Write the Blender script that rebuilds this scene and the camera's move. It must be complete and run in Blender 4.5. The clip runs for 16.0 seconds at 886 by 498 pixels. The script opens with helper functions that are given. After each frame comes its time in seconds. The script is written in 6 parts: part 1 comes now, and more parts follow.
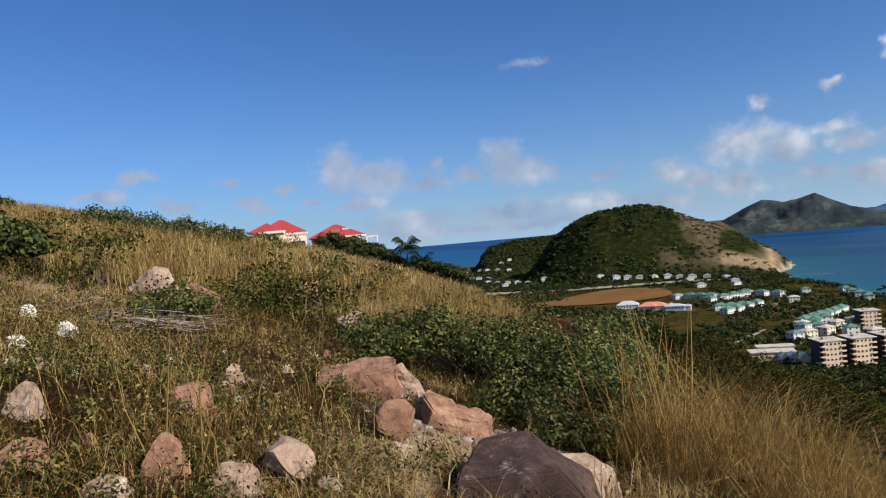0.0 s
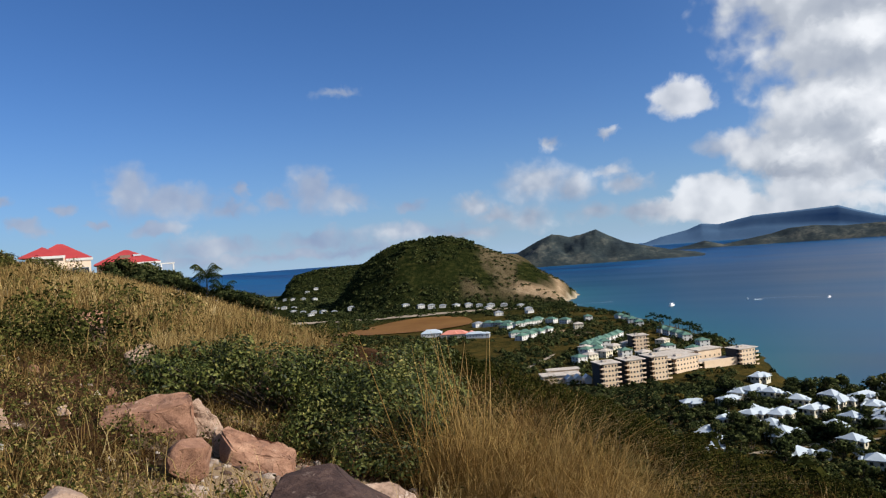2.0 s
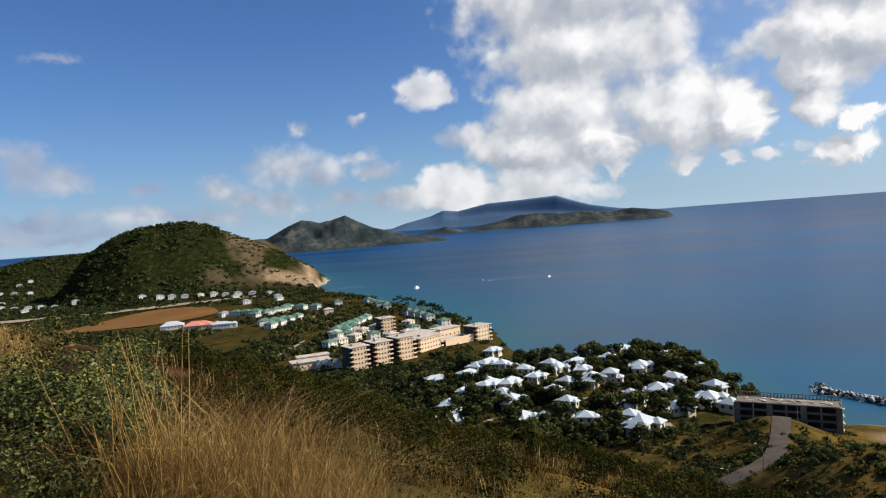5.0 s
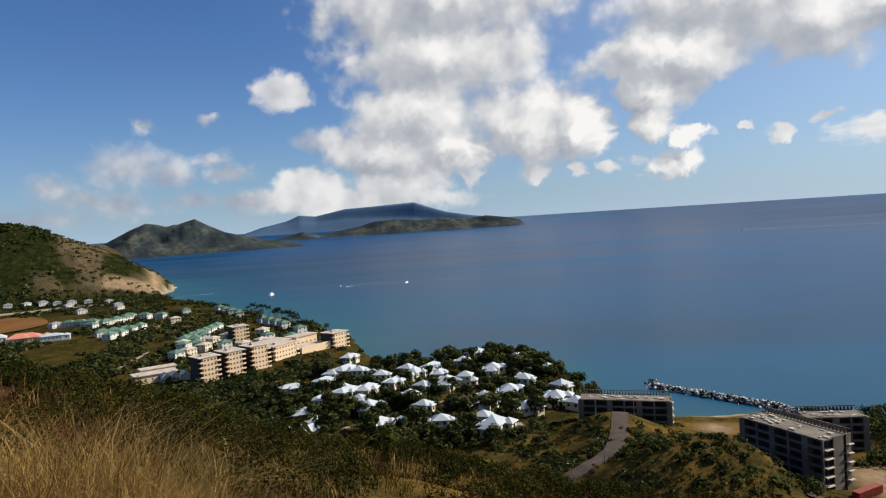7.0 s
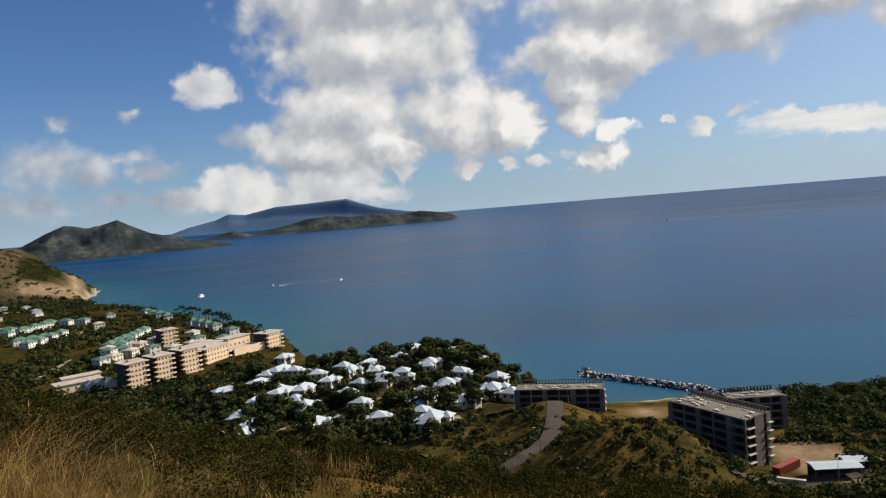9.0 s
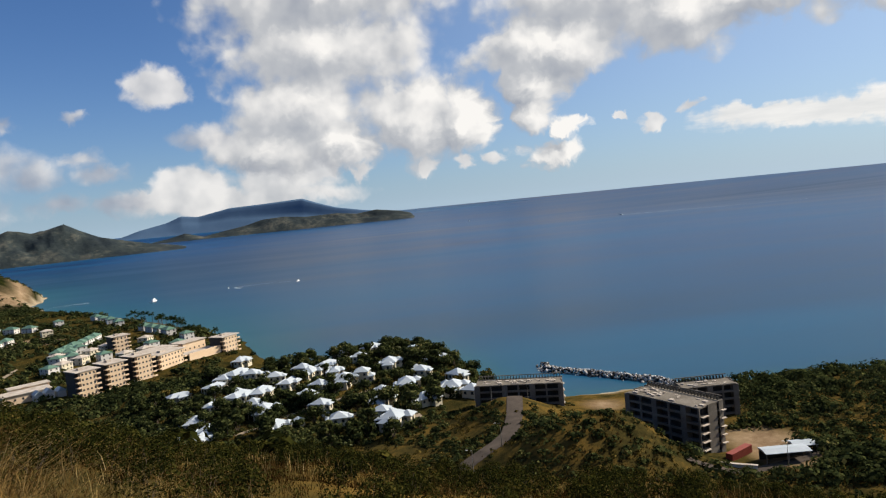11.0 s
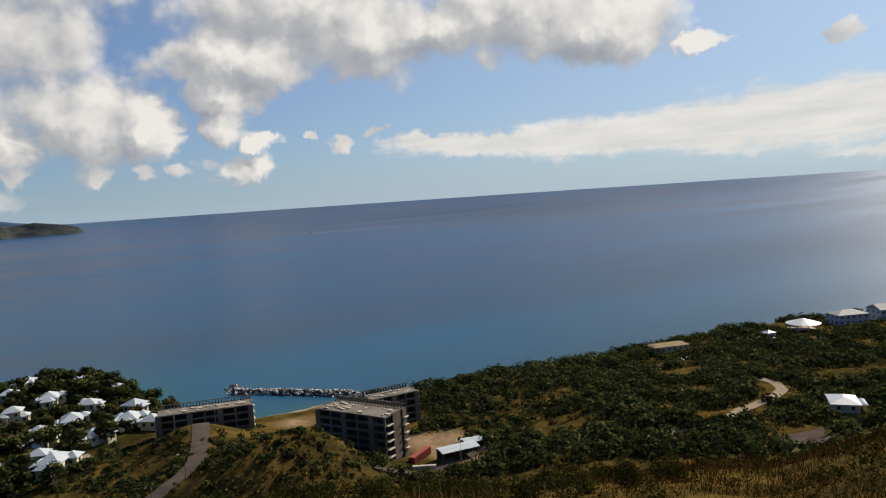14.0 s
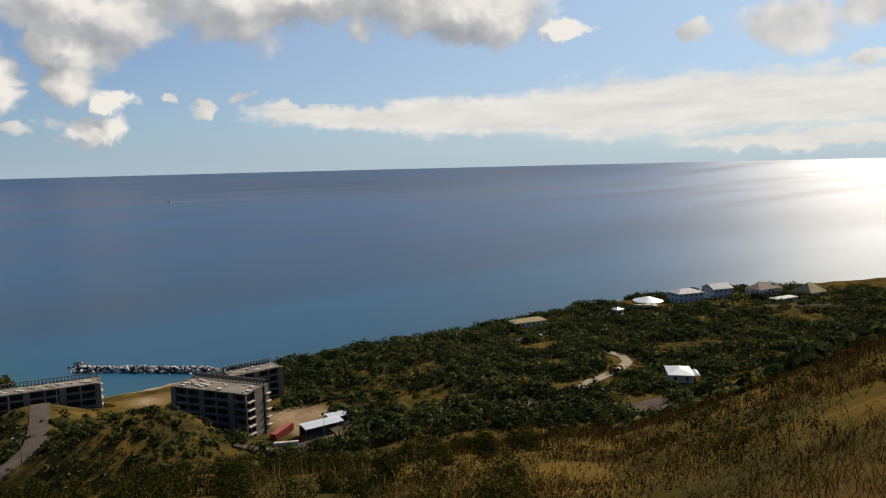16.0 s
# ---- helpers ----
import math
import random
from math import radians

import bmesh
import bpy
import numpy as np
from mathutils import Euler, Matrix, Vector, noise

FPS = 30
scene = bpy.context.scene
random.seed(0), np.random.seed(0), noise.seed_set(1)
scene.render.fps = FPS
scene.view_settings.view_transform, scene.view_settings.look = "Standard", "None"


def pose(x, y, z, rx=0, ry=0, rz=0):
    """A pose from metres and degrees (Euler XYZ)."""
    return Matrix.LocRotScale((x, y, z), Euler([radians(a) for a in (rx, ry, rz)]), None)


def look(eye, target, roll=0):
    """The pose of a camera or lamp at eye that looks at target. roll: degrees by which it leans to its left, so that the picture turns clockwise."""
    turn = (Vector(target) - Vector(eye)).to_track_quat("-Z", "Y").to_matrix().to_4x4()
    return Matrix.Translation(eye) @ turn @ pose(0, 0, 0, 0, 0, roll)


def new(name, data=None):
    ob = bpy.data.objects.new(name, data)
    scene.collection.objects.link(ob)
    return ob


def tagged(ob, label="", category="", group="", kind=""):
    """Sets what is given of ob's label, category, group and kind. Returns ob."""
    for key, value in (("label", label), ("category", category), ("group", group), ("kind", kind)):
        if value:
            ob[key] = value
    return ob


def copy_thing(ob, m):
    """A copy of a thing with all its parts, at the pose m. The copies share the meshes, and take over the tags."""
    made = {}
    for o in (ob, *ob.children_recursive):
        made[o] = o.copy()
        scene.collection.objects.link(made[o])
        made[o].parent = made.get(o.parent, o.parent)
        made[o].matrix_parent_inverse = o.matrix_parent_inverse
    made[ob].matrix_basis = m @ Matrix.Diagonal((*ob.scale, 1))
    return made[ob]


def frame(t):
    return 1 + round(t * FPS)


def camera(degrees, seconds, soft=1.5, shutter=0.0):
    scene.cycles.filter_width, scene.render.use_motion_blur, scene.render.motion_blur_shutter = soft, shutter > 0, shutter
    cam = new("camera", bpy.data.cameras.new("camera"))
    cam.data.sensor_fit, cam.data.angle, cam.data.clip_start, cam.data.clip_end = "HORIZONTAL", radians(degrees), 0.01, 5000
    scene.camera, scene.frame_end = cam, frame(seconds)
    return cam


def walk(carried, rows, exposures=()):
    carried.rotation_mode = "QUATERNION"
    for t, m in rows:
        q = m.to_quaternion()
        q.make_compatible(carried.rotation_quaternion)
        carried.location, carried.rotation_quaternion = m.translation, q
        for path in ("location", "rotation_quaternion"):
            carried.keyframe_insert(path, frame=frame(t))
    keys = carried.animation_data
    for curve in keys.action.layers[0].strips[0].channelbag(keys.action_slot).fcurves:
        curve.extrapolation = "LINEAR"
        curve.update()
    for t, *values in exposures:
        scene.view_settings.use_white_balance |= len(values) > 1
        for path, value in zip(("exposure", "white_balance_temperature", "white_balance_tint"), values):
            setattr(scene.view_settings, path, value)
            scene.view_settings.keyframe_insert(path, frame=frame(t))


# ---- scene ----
EYE = 100.0  # eye above the sea

cam = camera(64.6, 16.0, soft=1.2)
# seconds, x, y, z, yaw, pitch, roll
PATH = (
    (0, 0.000, 0.000, EYE, 0.00, -0.63, 5.09),
    (0.5, 0.000, 0.000, EYE, -0.66, -0.89, 4.90),
    (1, 0.000, 0.000, EYE, -2.55, -0.08, 4.19),
    (1.5, 0.000, 0.000, EYE, -8.09, 0.03, 4.18),
    (2, 0.000, 0.000, EYE, -15.71, 0.47, 4.31),
    (2.5, 0.086, 0.000, EYE, -19.35, 0.81, 5.57),
    (3, 0.194, 0.000, EYE, -21.95, -0.00, 6.12),
    (3.5, 0.281, 0.000, EYE, -23.96, -1.11, 5.67),
    (4, 0.353, 0.000, EYE, -25.00, -2.78, 5.34),
    (4.5, 0.396, -0.007, EYE, -30.60, -2.63, 5.02),
    (7, 0.518, -0.036, EYE, -47.58, -2.56, 3.67),
    (7.5, 0.533, -0.042, EYE, -50.30, -2.73, 4.69),
    (8, 0.547, -0.047, EYE, -51.59, -2.81, 4.25),
    (8.5, 0.562, -0.053, EYE, -51.99, -3.56, 4.66),
    (9, 0.576, -0.058, EYE, -53.02, -3.32, 4.70),
    (11.5, 0.662, -0.101, EYE, -58.91, -4.17, 5.85),
    (12, 0.674, -0.109, EYE, -63.01, -4.21, 5.08),
    (12.5, 0.685, -0.118, EYE, -66.48, -3.93, 4.44),
    (13, 0.697, -0.127, EYE, -70.50, -4.05, 3.81),
    (13.5, 0.708, -0.135, EYE, -76.88, -4.14, 3.88),
    (14, 0.720, -0.144, EYE, -81.43, -4.40, 3.83),
    (14.5, 0.738, -0.153, EYE, -80.85, -4.31, 3.72),
    (15, 0.756, -0.162, EYE, -78.72, -6.80, 2.84),
    (15.5, 0.774, -0.171, EYE, -83.99, -7.55, 2.52),
    (16, 0.792, -0.180, EYE, -91.98, -6.87, 1.38),
)
walk(cam, [(t, pose(x, y, z, 90 + p, r, w)) for t, x, y, z, w, p, r in PATH], exposures=((0, 0.4, 6150, 10), (3.5, 0.38, 6400, 10), (4.5, 0.46, 6500, 10), (9, 0.28, 6800, 10), (12, 0.42, 6900, 10), (13.2, 0.38, 7000, 10), (14, 0.18, 7000, 10), (15.2, 0.12, 7100, 10), (16, 0.22, 7100, 10)))

# ---- light ----
SUN_AZ, SUN_EL = -125.0, 35.0  # degrees, to the left of the y axis, above the horizon


def heading(az, el=0.0):
    a, b = radians(az), radians(el)
    return Vector((-math.sin(a) * math.cos(b), math.cos(a) * math.cos(b), math.sin(b)))


sun = new("sun", bpy.data.lights.new("sun", "SUN"))
sun.data.energy, sun.data.angle, sun.data.color = 5.3, radians(0.6), (1.0, 0.92, 0.8)
sun.matrix_world = look(heading(SUN_AZ, SUN_EL) * 500, (0, 0, 0))
# ---- sky with fair-weather clouds ----
# clouds: heading clockwise from the y axis, height, half width, half height, all in degrees
HAZE_CLOUDS = ((-7.9, 6.7, 1.8, 2.2), (-5.6, 5.9, 2.2, 1.5), (-3.4, 5.5, 2.7, 1.5), (-0.1, 6.3, 0.7, 0.9), (-1.2, 4.7, 2.3, 0.8), (2.8, 5.3, 1.6, 1.0), (5.4, 6.1, 1.8, 2.0), (8.3, 4.9, 2.5, 1.1), (-6.2, 3.5, 1.9, 0.5), (13.4, 4.2, 1.7, 0.8),
               (-14.9, 4.2, 1.6, 0.6), (-20.3, 4.3, 1.9, 0.9), (-25.9, 5.4, 1.6, 0.6), (-16.6, 5.9, 1.2, 0.5), (-12.7, 5.5, 0.9, 0.5), (-1.4, 1.9, 4.6, 0.9), (5.3, 1.9, 4.3, 0.9), (14.5, 2.2, 4.3, 0.9), (8.2, 13.5, 2.2, 0.6), (-23.2, 6.7, 1.6, 0.5),
               (-10.4, 3.9, 0.9, 0.3), (3.2, 0.9, 12.0, 0.6), (-48, 5, 9, 1.6), (-75, 7, 12, 2.5), (-110, 6, 14, 2.5))
LEFT_HEAPS = ((38.2, 6.8, 3.0, 1.0), (23.9, 5.3, 3.1, 1.9), (26.8, 4.6, 1.9, 1.3), (31.0, 4.6, 2.0, 0.8), (25.2, 8.2, 1.2, 0.7), (23.0, 2.4, 2.6, 1.3), (28.1, 2.4, 2.8, 1.0), (31.5, 2.2, 2.2, 1.0), (18.1, 4.0, 2.1, 0.9), (20.5, 2.9, 2.4, 0.9), (29.5, 5.8, 1.7, 0.8), (29.8, 8.6, 0.9, 0.5), (17, 1.6, 6, 0.8))
HEAPS = ((41, 1.7, 10.0, 1.2), (37.5, 3.0, 3.0, 1.9), (43.0, 3.1, 4.4, 1.9), (46.7, 3.7, 2.4, 2.0), (34.9, 2.2, 2.7, 0.8), (50.1, 3.2, 1.1, 0.9), (55.6, 3.1, 0.9, 0.7), (58.8, 3.2, 0.9, 0.7), (61.2, 3.3, 1.2, 0.9), (35.6, 10.4, 2.8, 1.7), (73.4, 4.6, 1.0, 0.7), (76.4, 5.4, 1.3, 0.6), (71.4, 5.5, 0.8, 0.4),
         (111.2, 9.4, 1.4, 0.6), (118.3, 9.1, 4.6, 2.0), (122.7, 9.7, 2.4, 1.8), (123.0, 6.4, 1.8, 0.5))
TOWERS = ((49.1, 17.8, 11.1, 4.2), (48.2, 12.7, 8.8, 4.4), (46.3, 8.2, 6.8, 4.6), (43.5, 5.6, 5.4, 2.4), (49.2, 5.4, 2.8, 2.9), (54.6, 6.8, 4.6, 3.6), (59, 6.4, 2.9, 2.7), (71.5, 15.4, 11.1, 3.9), (66.6, 11.6, 6.3, 2.7), (64.9, 9, 3.1, 2.7), (64.4, 6.3, 2.4, 1.7), (67, 5.2, 1.7, 1),
          (65.8, 3.3, 3.5, 1.4), (76.5, 12.6, 4.9, 3.5), (82.8, 13, 4.6, 2.3), (89, 13.9, 9.3, 3.4), (95.2, 12.3, 7, 3), (101.8, 10.1, 3, 1), (60, 24, 18, 6), (88, 22, 14, 5), (150, 12, 16.2, 4.6), (185, 9, 18.6, 4.6))
BANK = ((81.0, 4.3, 4.6, 0.8), (86.9, 3.9, 9.0, 1.0), (95.5, 3.8, 10.7, 1.7), (107.4, 4.0, 11.3, 2.4), (115.6, 4.2, 9.5, 2.3), (124, 4.0, 9, 2.0), (140, 4, 14, 3), (120.0, 1.3, 10, 0.7))

SKY_GAIN = (0.048, 0.077, 0.114)

# ---- materials ----
def nodes_of(name):
    m = bpy.data.materials.new(name)
    m.use_nodes = True
    return m, m.node_tree.nodes, m.node_tree.links, m.node_tree.nodes["Principled BSDF"]


def ramp(nodes, stops):
    n = nodes.new("ShaderNodeValToRGB")
    while len(n.color_ramp.elements) < len(stops):
        n.color_ramp.elements.new(0.5)
    for e, (p, c) in zip(n.color_ramp.elements, stops):
        e.position, e.color = p, (*c, 1)
    return n


def noise_node(nodes, links, vector, scale, detail=4, rough=0.55, distort=0.0):
    n = nodes.new("ShaderNodeTexNoise")
    n.inputs["Scale"].default_value, n.inputs["Detail"].default_value = scale, detail
    n.inputs["Roughness"].default_value, n.inputs["Distortion"].default_value = rough, distort
    links.new(vector, n.inputs["Vector"])
    return n.outputs["Fac"]


def maths(nodes, links, op, a, b=None, c=None, clamp=False):
    n = nodes.new("ShaderNodeMath")
    n.operation, n.use_clamp = op, clamp
    for i, v in enumerate((a, b, c)):
        if v is None:
            continue
        if isinstance(v, (int, float)):
            n.inputs[i].default_value = v
        else:
            links.new(v, n.inputs[i])
    return n.outputs[0]


def blend(nodes, links, fac, a, b, mode="MIX"):
    n = nodes.new("ShaderNodeMix")
    n.data_type, n.blend_type = "RGBA", mode
    for socket, v in ((n.inputs[0], fac), (n.inputs[6], a), (n.inputs[7], b)):
        if isinstance(v, (int, float)):
            socket.default_value = v
        elif isinstance(v, tuple):
            socket.default_value = (*v, 1)
        else:
            links.new(v, socket)
    return n.outputs[2]


def surface(name, stops, scale, fine, rough=0.85, bump=0.3, depth=0.02, spec=0.3, island=0.0, metal=0.0):
    """A weathered surface: colours by a large and a fine grain, in metres, with relief."""
    m, nodes, links, b = nodes_of(name)
    where = nodes.new("ShaderNodeNewGeometry").outputs["Position"]
    big, small = noise_node(nodes, links, where, scale), noise_node(nodes, links, where, fine, 5, 0.6)
    value = maths(nodes, links, "ADD", maths(nodes, links, "MULTIPLY", big, 0.6), maths(nodes, links, "MULTIPLY", small, 0.4))
    if island:
        r = nodes.new("ShaderNodeNewGeometry").outputs["Random Per Island"]
        value = maths(nodes, links, "ADD", value, maths(nodes, links, "MULTIPLY", maths(nodes, links, "SUBTRACT", r, 0.5), island))
    color = ramp(nodes, stops)
    links.new(value, color.inputs[0])
    links.new(color.outputs[0], b.inputs["Base Color"])
    b.inputs["Roughness"].default_value, b.inputs["Specular IOR Level"].default_value, b.inputs["Metallic"].default_value = rough, spec, metal
    if bump:
        n = nodes.new("ShaderNodeBump")
        n.inputs["Strength"].default_value, n.inputs["Distance"].default_value = bump, depth
        links.new(small, n.inputs["Height"])
        links.new(n.outputs[0], b.inputs["Normal"])
    return m


def leafy(name, stops, scale, glow=0.25, rough=0.6, spread=0.8, tone=0.72):
    """Leaves or blades: each its own tone, with some light passing through."""
    m, nodes, links, b = nodes_of(name)
    geo = nodes.new("ShaderNodeNewGeometry")
    patch = noise_node(nodes, links, geo.outputs["Position"], scale, 3)
    value = maths(nodes, links, "ADD", maths(nodes, links, "MULTIPLY", geo.outputs["Random Per Island"], spread), maths(nodes, links, "MULTIPLY", maths(nodes, links, "SUBTRACT", patch, 0.5), 1.2))
    color = ramp(nodes, [(p, tuple(tone * v for v in c)) for p, c in stops])
    links.new(value, color.inputs[0])
    links.new(color.outputs[0], b.inputs["Base Color"])
    b.inputs["Roughness"].default_value, b.inputs["Specular IOR Level"].default_value = rough, 0.12 if rough < 0.6 else 0.0
    through_light = nodes.new("ShaderNodeBsdfTranslucent")
    links.new(color.outputs[0], through_light.inputs[0])
    mix = nodes.new("ShaderNodeMixShader")
    mix.inputs[0].default_value = glow
    links.new(b.outputs[0], mix.inputs[1])
    links.new(through_light.outputs[0], mix.inputs[2])
    links.new(mix.outputs[0], nodes["Material Output"].inputs["Surface"])
    return m


def ground_material():
    m, nodes, links, b = nodes_of("hillside_soil")
    where = nodes.new("ShaderNodeNewGeometry").outputs["Position"]
    coarse, mid, fine = noise_node(nodes, links, where, 0.02, 5), noise_node(nodes, links, where, 0.35, 5), noise_node(nodes, links, where, 9.0, 6, 0.65)
    tone = maths(nodes, links, "ADD", maths(nodes, links, "MULTIPLY", mid, 0.5), maths(nodes, links, "MULTIPLY", fine, 0.5))
    near = ramp(nodes, ((0.36, (0.008, 0.004, 0.002)), (0.5, (0.034, 0.018, 0.009)), (0.66, (0.12, 0.062, 0.034))))
    links.new(tone, near.inputs[0])
    scrub = ramp(nodes, ((0.36, (0.012, 0.012, 0.005)), (0.46, (0.045, 0.036, 0.012)), (0.55, (0.1, 0.064, 0.017)), (0.66, (0.18, 0.11, 0.03))))
    links.new(maths(nodes, links, "ADD", maths(nodes, links, "MULTIPLY", coarse, 0.25), maths(nodes, links, "ADD", maths(nodes, links, "MULTIPLY", noise_node(nodes, links, where, 0.11, 7, 0.78), 0.6), maths(nodes, links, "MULTIPLY", fine, 0.15))), scrub.inputs[0])
    bare = ramp(nodes, ((0.35, (0.13, 0.08, 0.045)), (0.52, (0.27, 0.19, 0.115)), (0.7, (0.42, 0.32, 0.21))))
    links.new(maths(nodes, links, "ADD", maths(nodes, links, "MULTIPLY", noise_node(nodes, links, where, 0.06, 5, 0.7), 0.5), maths(nodes, links, "MULTIPLY", tone, 0.5)), bare.inputs[0])
    sand = ramp(nodes, ((0.3, (0.3, 0.23, 0.15)), (0.7, (0.5, 0.42, 0.3))))
    links.new(tone, sand.inputs[0])
    attr = {}
    for key in ("scrub", "bare", "sand", "wood"):
        n = nodes.new("ShaderNodeAttribute")
        n.attribute_name = key
        attr[key] = n.outputs["Fac"]
    wood = ramp(nodes, ((0.35, (0.006, 0.009, 0.003)), (0.52, (0.016, 0.02, 0.006)), (0.68, (0.045, 0.04, 0.012))))
    links.new(noise_node(nodes, links, where, 0.09, 7, 0.75), wood.inputs[0])
    c = blend(nodes, links, attr["scrub"], near.outputs[0], scrub.outputs[0])
    c = blend(nodes, links, attr["wood"], c, wood.outputs[0])
    c = blend(nodes, links, attr["bare"], c, bare.outputs[0])
    c = blend(nodes, links, attr["sand"], c, sand.outputs[0])
    links.new(c, b.inputs["Base Color"])
    b.inputs["Roughness"].default_value, b.inputs["Specular IOR Level"].default_value = 1.0, 0.0
    n = nodes.new("ShaderNodeBump")
    n.inputs["Strength"].default_value, n.inputs["Distance"].default_value = 0.7, 0.05
    links.new(fine, n.inputs["Height"])
    far = nodes.new("ShaderNodeBump")
    far.inputs["Strength"].default_value, far.inputs["Distance"].default_value = 0.8, 6.0
    links.new(maths(nodes, links, "MULTIPLY", noise_node(nodes, links, where, 0.09, 7, 0.75), attr["wood"]), far.inputs["Height"])
    links.new(n.outputs[0], far.inputs["Normal"])
    links.new(far.outputs[0], b.inputs["Normal"])
    return m


def sea_material():
    m, nodes, links, b = nodes_of("sea_water")
    where = nodes.new("ShaderNodeNewGeometry").outputs["Position"]
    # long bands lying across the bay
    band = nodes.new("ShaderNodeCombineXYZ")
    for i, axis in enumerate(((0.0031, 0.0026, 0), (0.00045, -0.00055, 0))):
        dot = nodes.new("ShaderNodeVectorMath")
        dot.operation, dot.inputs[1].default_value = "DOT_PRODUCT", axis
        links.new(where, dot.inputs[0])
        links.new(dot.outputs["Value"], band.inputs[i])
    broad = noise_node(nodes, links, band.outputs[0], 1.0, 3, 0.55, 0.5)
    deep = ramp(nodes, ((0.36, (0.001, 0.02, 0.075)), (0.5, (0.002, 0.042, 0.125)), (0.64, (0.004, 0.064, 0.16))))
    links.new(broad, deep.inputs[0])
    attr = {}
    for key in ("shallow", "navy_patch"):
        n = nodes.new("ShaderNodeAttribute")
        n.attribute_name = key
        attr[key] = n.outputs["Fac"]
    open_water = blend(nodes, links, attr["navy_patch"], deep.outputs[0], (0.001, 0.014, 0.05))
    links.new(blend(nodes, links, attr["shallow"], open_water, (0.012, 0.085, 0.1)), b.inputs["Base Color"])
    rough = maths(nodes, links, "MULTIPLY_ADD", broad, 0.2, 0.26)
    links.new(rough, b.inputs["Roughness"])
    b.inputs["IOR"].default_value, b.inputs["Specular IOR Level"].default_value = 1.33, 0.17
    return m


mat_ground, mat_sea = ground_material(), sea_material()
# scrub green with the blue-grey of distance haze mixed into the base colour
mat_range = surface("hazy_far_scrub", ((0.38, (0.014, 0.021, 0.026)), (0.52, (0.029, 0.038, 0.038)), (0.66, (0.09, 0.088, 0.072))), 0.008, 0.04, 0.95, 0.5, 8.0, 0.1)
# the blue of the air's haze is painted into the volcano's base colour
mat_volcano = surface("haze_tinted_slope", ((0.3, (0.055, 0.1, 0.17)), (0.7, (0.085, 0.14, 0.22))), 0.004, 0.02, 1.0, 0.0, 0, 0.0)
mat_straw = leafy("dry_grass", ((0.0, (0.1, 0.06, 0.02)), (0.4, (0.3, 0.19, 0.065)), (0.75, (0.5, 0.36, 0.145)), (1.0, (0.68, 0.56, 0.32))), 0.5, 0.18, tone=0.76)
mat_tussock = leafy("tussock_straw", ((0.0, (0.12, 0.068, 0.02)), (0.35, (0.31, 0.19, 0.06)), (0.75, (0.5, 0.34, 0.13)), (1.0, (0.7, 0.56, 0.3))), 0.9, 0.2, tone=0.85)
mat_brown = leafy("brown_grass", ((0.0, (0.026, 0.014, 0.005)), (0.45, (0.088, 0.047, 0.013)), (0.8, (0.19, 0.108, 0.032)), (1.0, (0.32, 0.2, 0.075))), 0.4, 0.2, 0.8, tone=0.5)
mat_rust = leafy("rusty_weed", ((0.0, (0.09, 0.03, 0.016)), (0.5, (0.24, 0.09, 0.045)), (1.0, (0.4, 0.2, 0.11))), 0.9, 0.15, tone=0.9)
mat_herb = leafy("green_herb", ((0.0, (0.012, 0.013, 0.004)), (0.35, (0.045, 0.052, 0.013)), (0.65, (0.135, 0.125, 0.034)), (0.85, (0.26, 0.19, 0.065)), (1.0, (0.42, 0.31, 0.14))), 0.8, 0.14, tone=0.9)
mat_leaf = leafy("bush_leaf", ((0.0, (0.01, 0.014, 0.004)), (0.35, (0.034, 0.046, 0.011)), (0.75, (0.12, 0.125, 0.03)), (1.0, (0.3, 0.25, 0.08))), 0.9, 0.15, 0.5, tone=1.05)
mat_tree = leafy("tree_leaf", ((0.0, (0.01, 0.014, 0.006)), (0.45, (0.028, 0.036, 0.013)), (0.8, (0.062, 0.068, 0.024)), (1.0, (0.13, 0.11, 0.042))), 0.05, 0.3, 0.8, tone=1.3)
mat_yellow = leafy("yellowing_leaf", ((0.0, (0.035, 0.03, 0.008)), (0.5, (0.11, 0.085, 0.022)), (1.0, (0.25, 0.175, 0.05))), 0.1, 0.3, 0.8, tone=0.85)
mat_palm = leafy("palm_frond", ((0.0, (0.01, 0.02, 0.006)), (0.6, (0.035, 0.05, 0.014)), (1.0, (0.1, 0.1, 0.04))), 0.2, 0.15)
mat_slope = leafy("slope_shrub_leaf", ((0.0, (0.008, 0.01, 0.003)), (0.45, (0.026, 0.03, 0.007)), (0.8, (0.07, 0.062, 0.014)), (1.0, (0.14, 0.1, 0.025))), 0.3, 0.25, 0.85, tone=0.9)
mat_twig = surface("dead_wood", ((0.3, (0.2, 0.16, 0.13)), (0.55, (0.38, 0.33, 0.28)), (0.75, (0.58, 0.54, 0.49))), 2, 40, 0.9, 0.4, 0.004)
mat_bark = surface("bark", ((0.3, (0.04, 0.028, 0.018)), (0.7, (0.13, 0.1, 0.07))), 1.5, 20, 0.95, 0.6, 0.02)


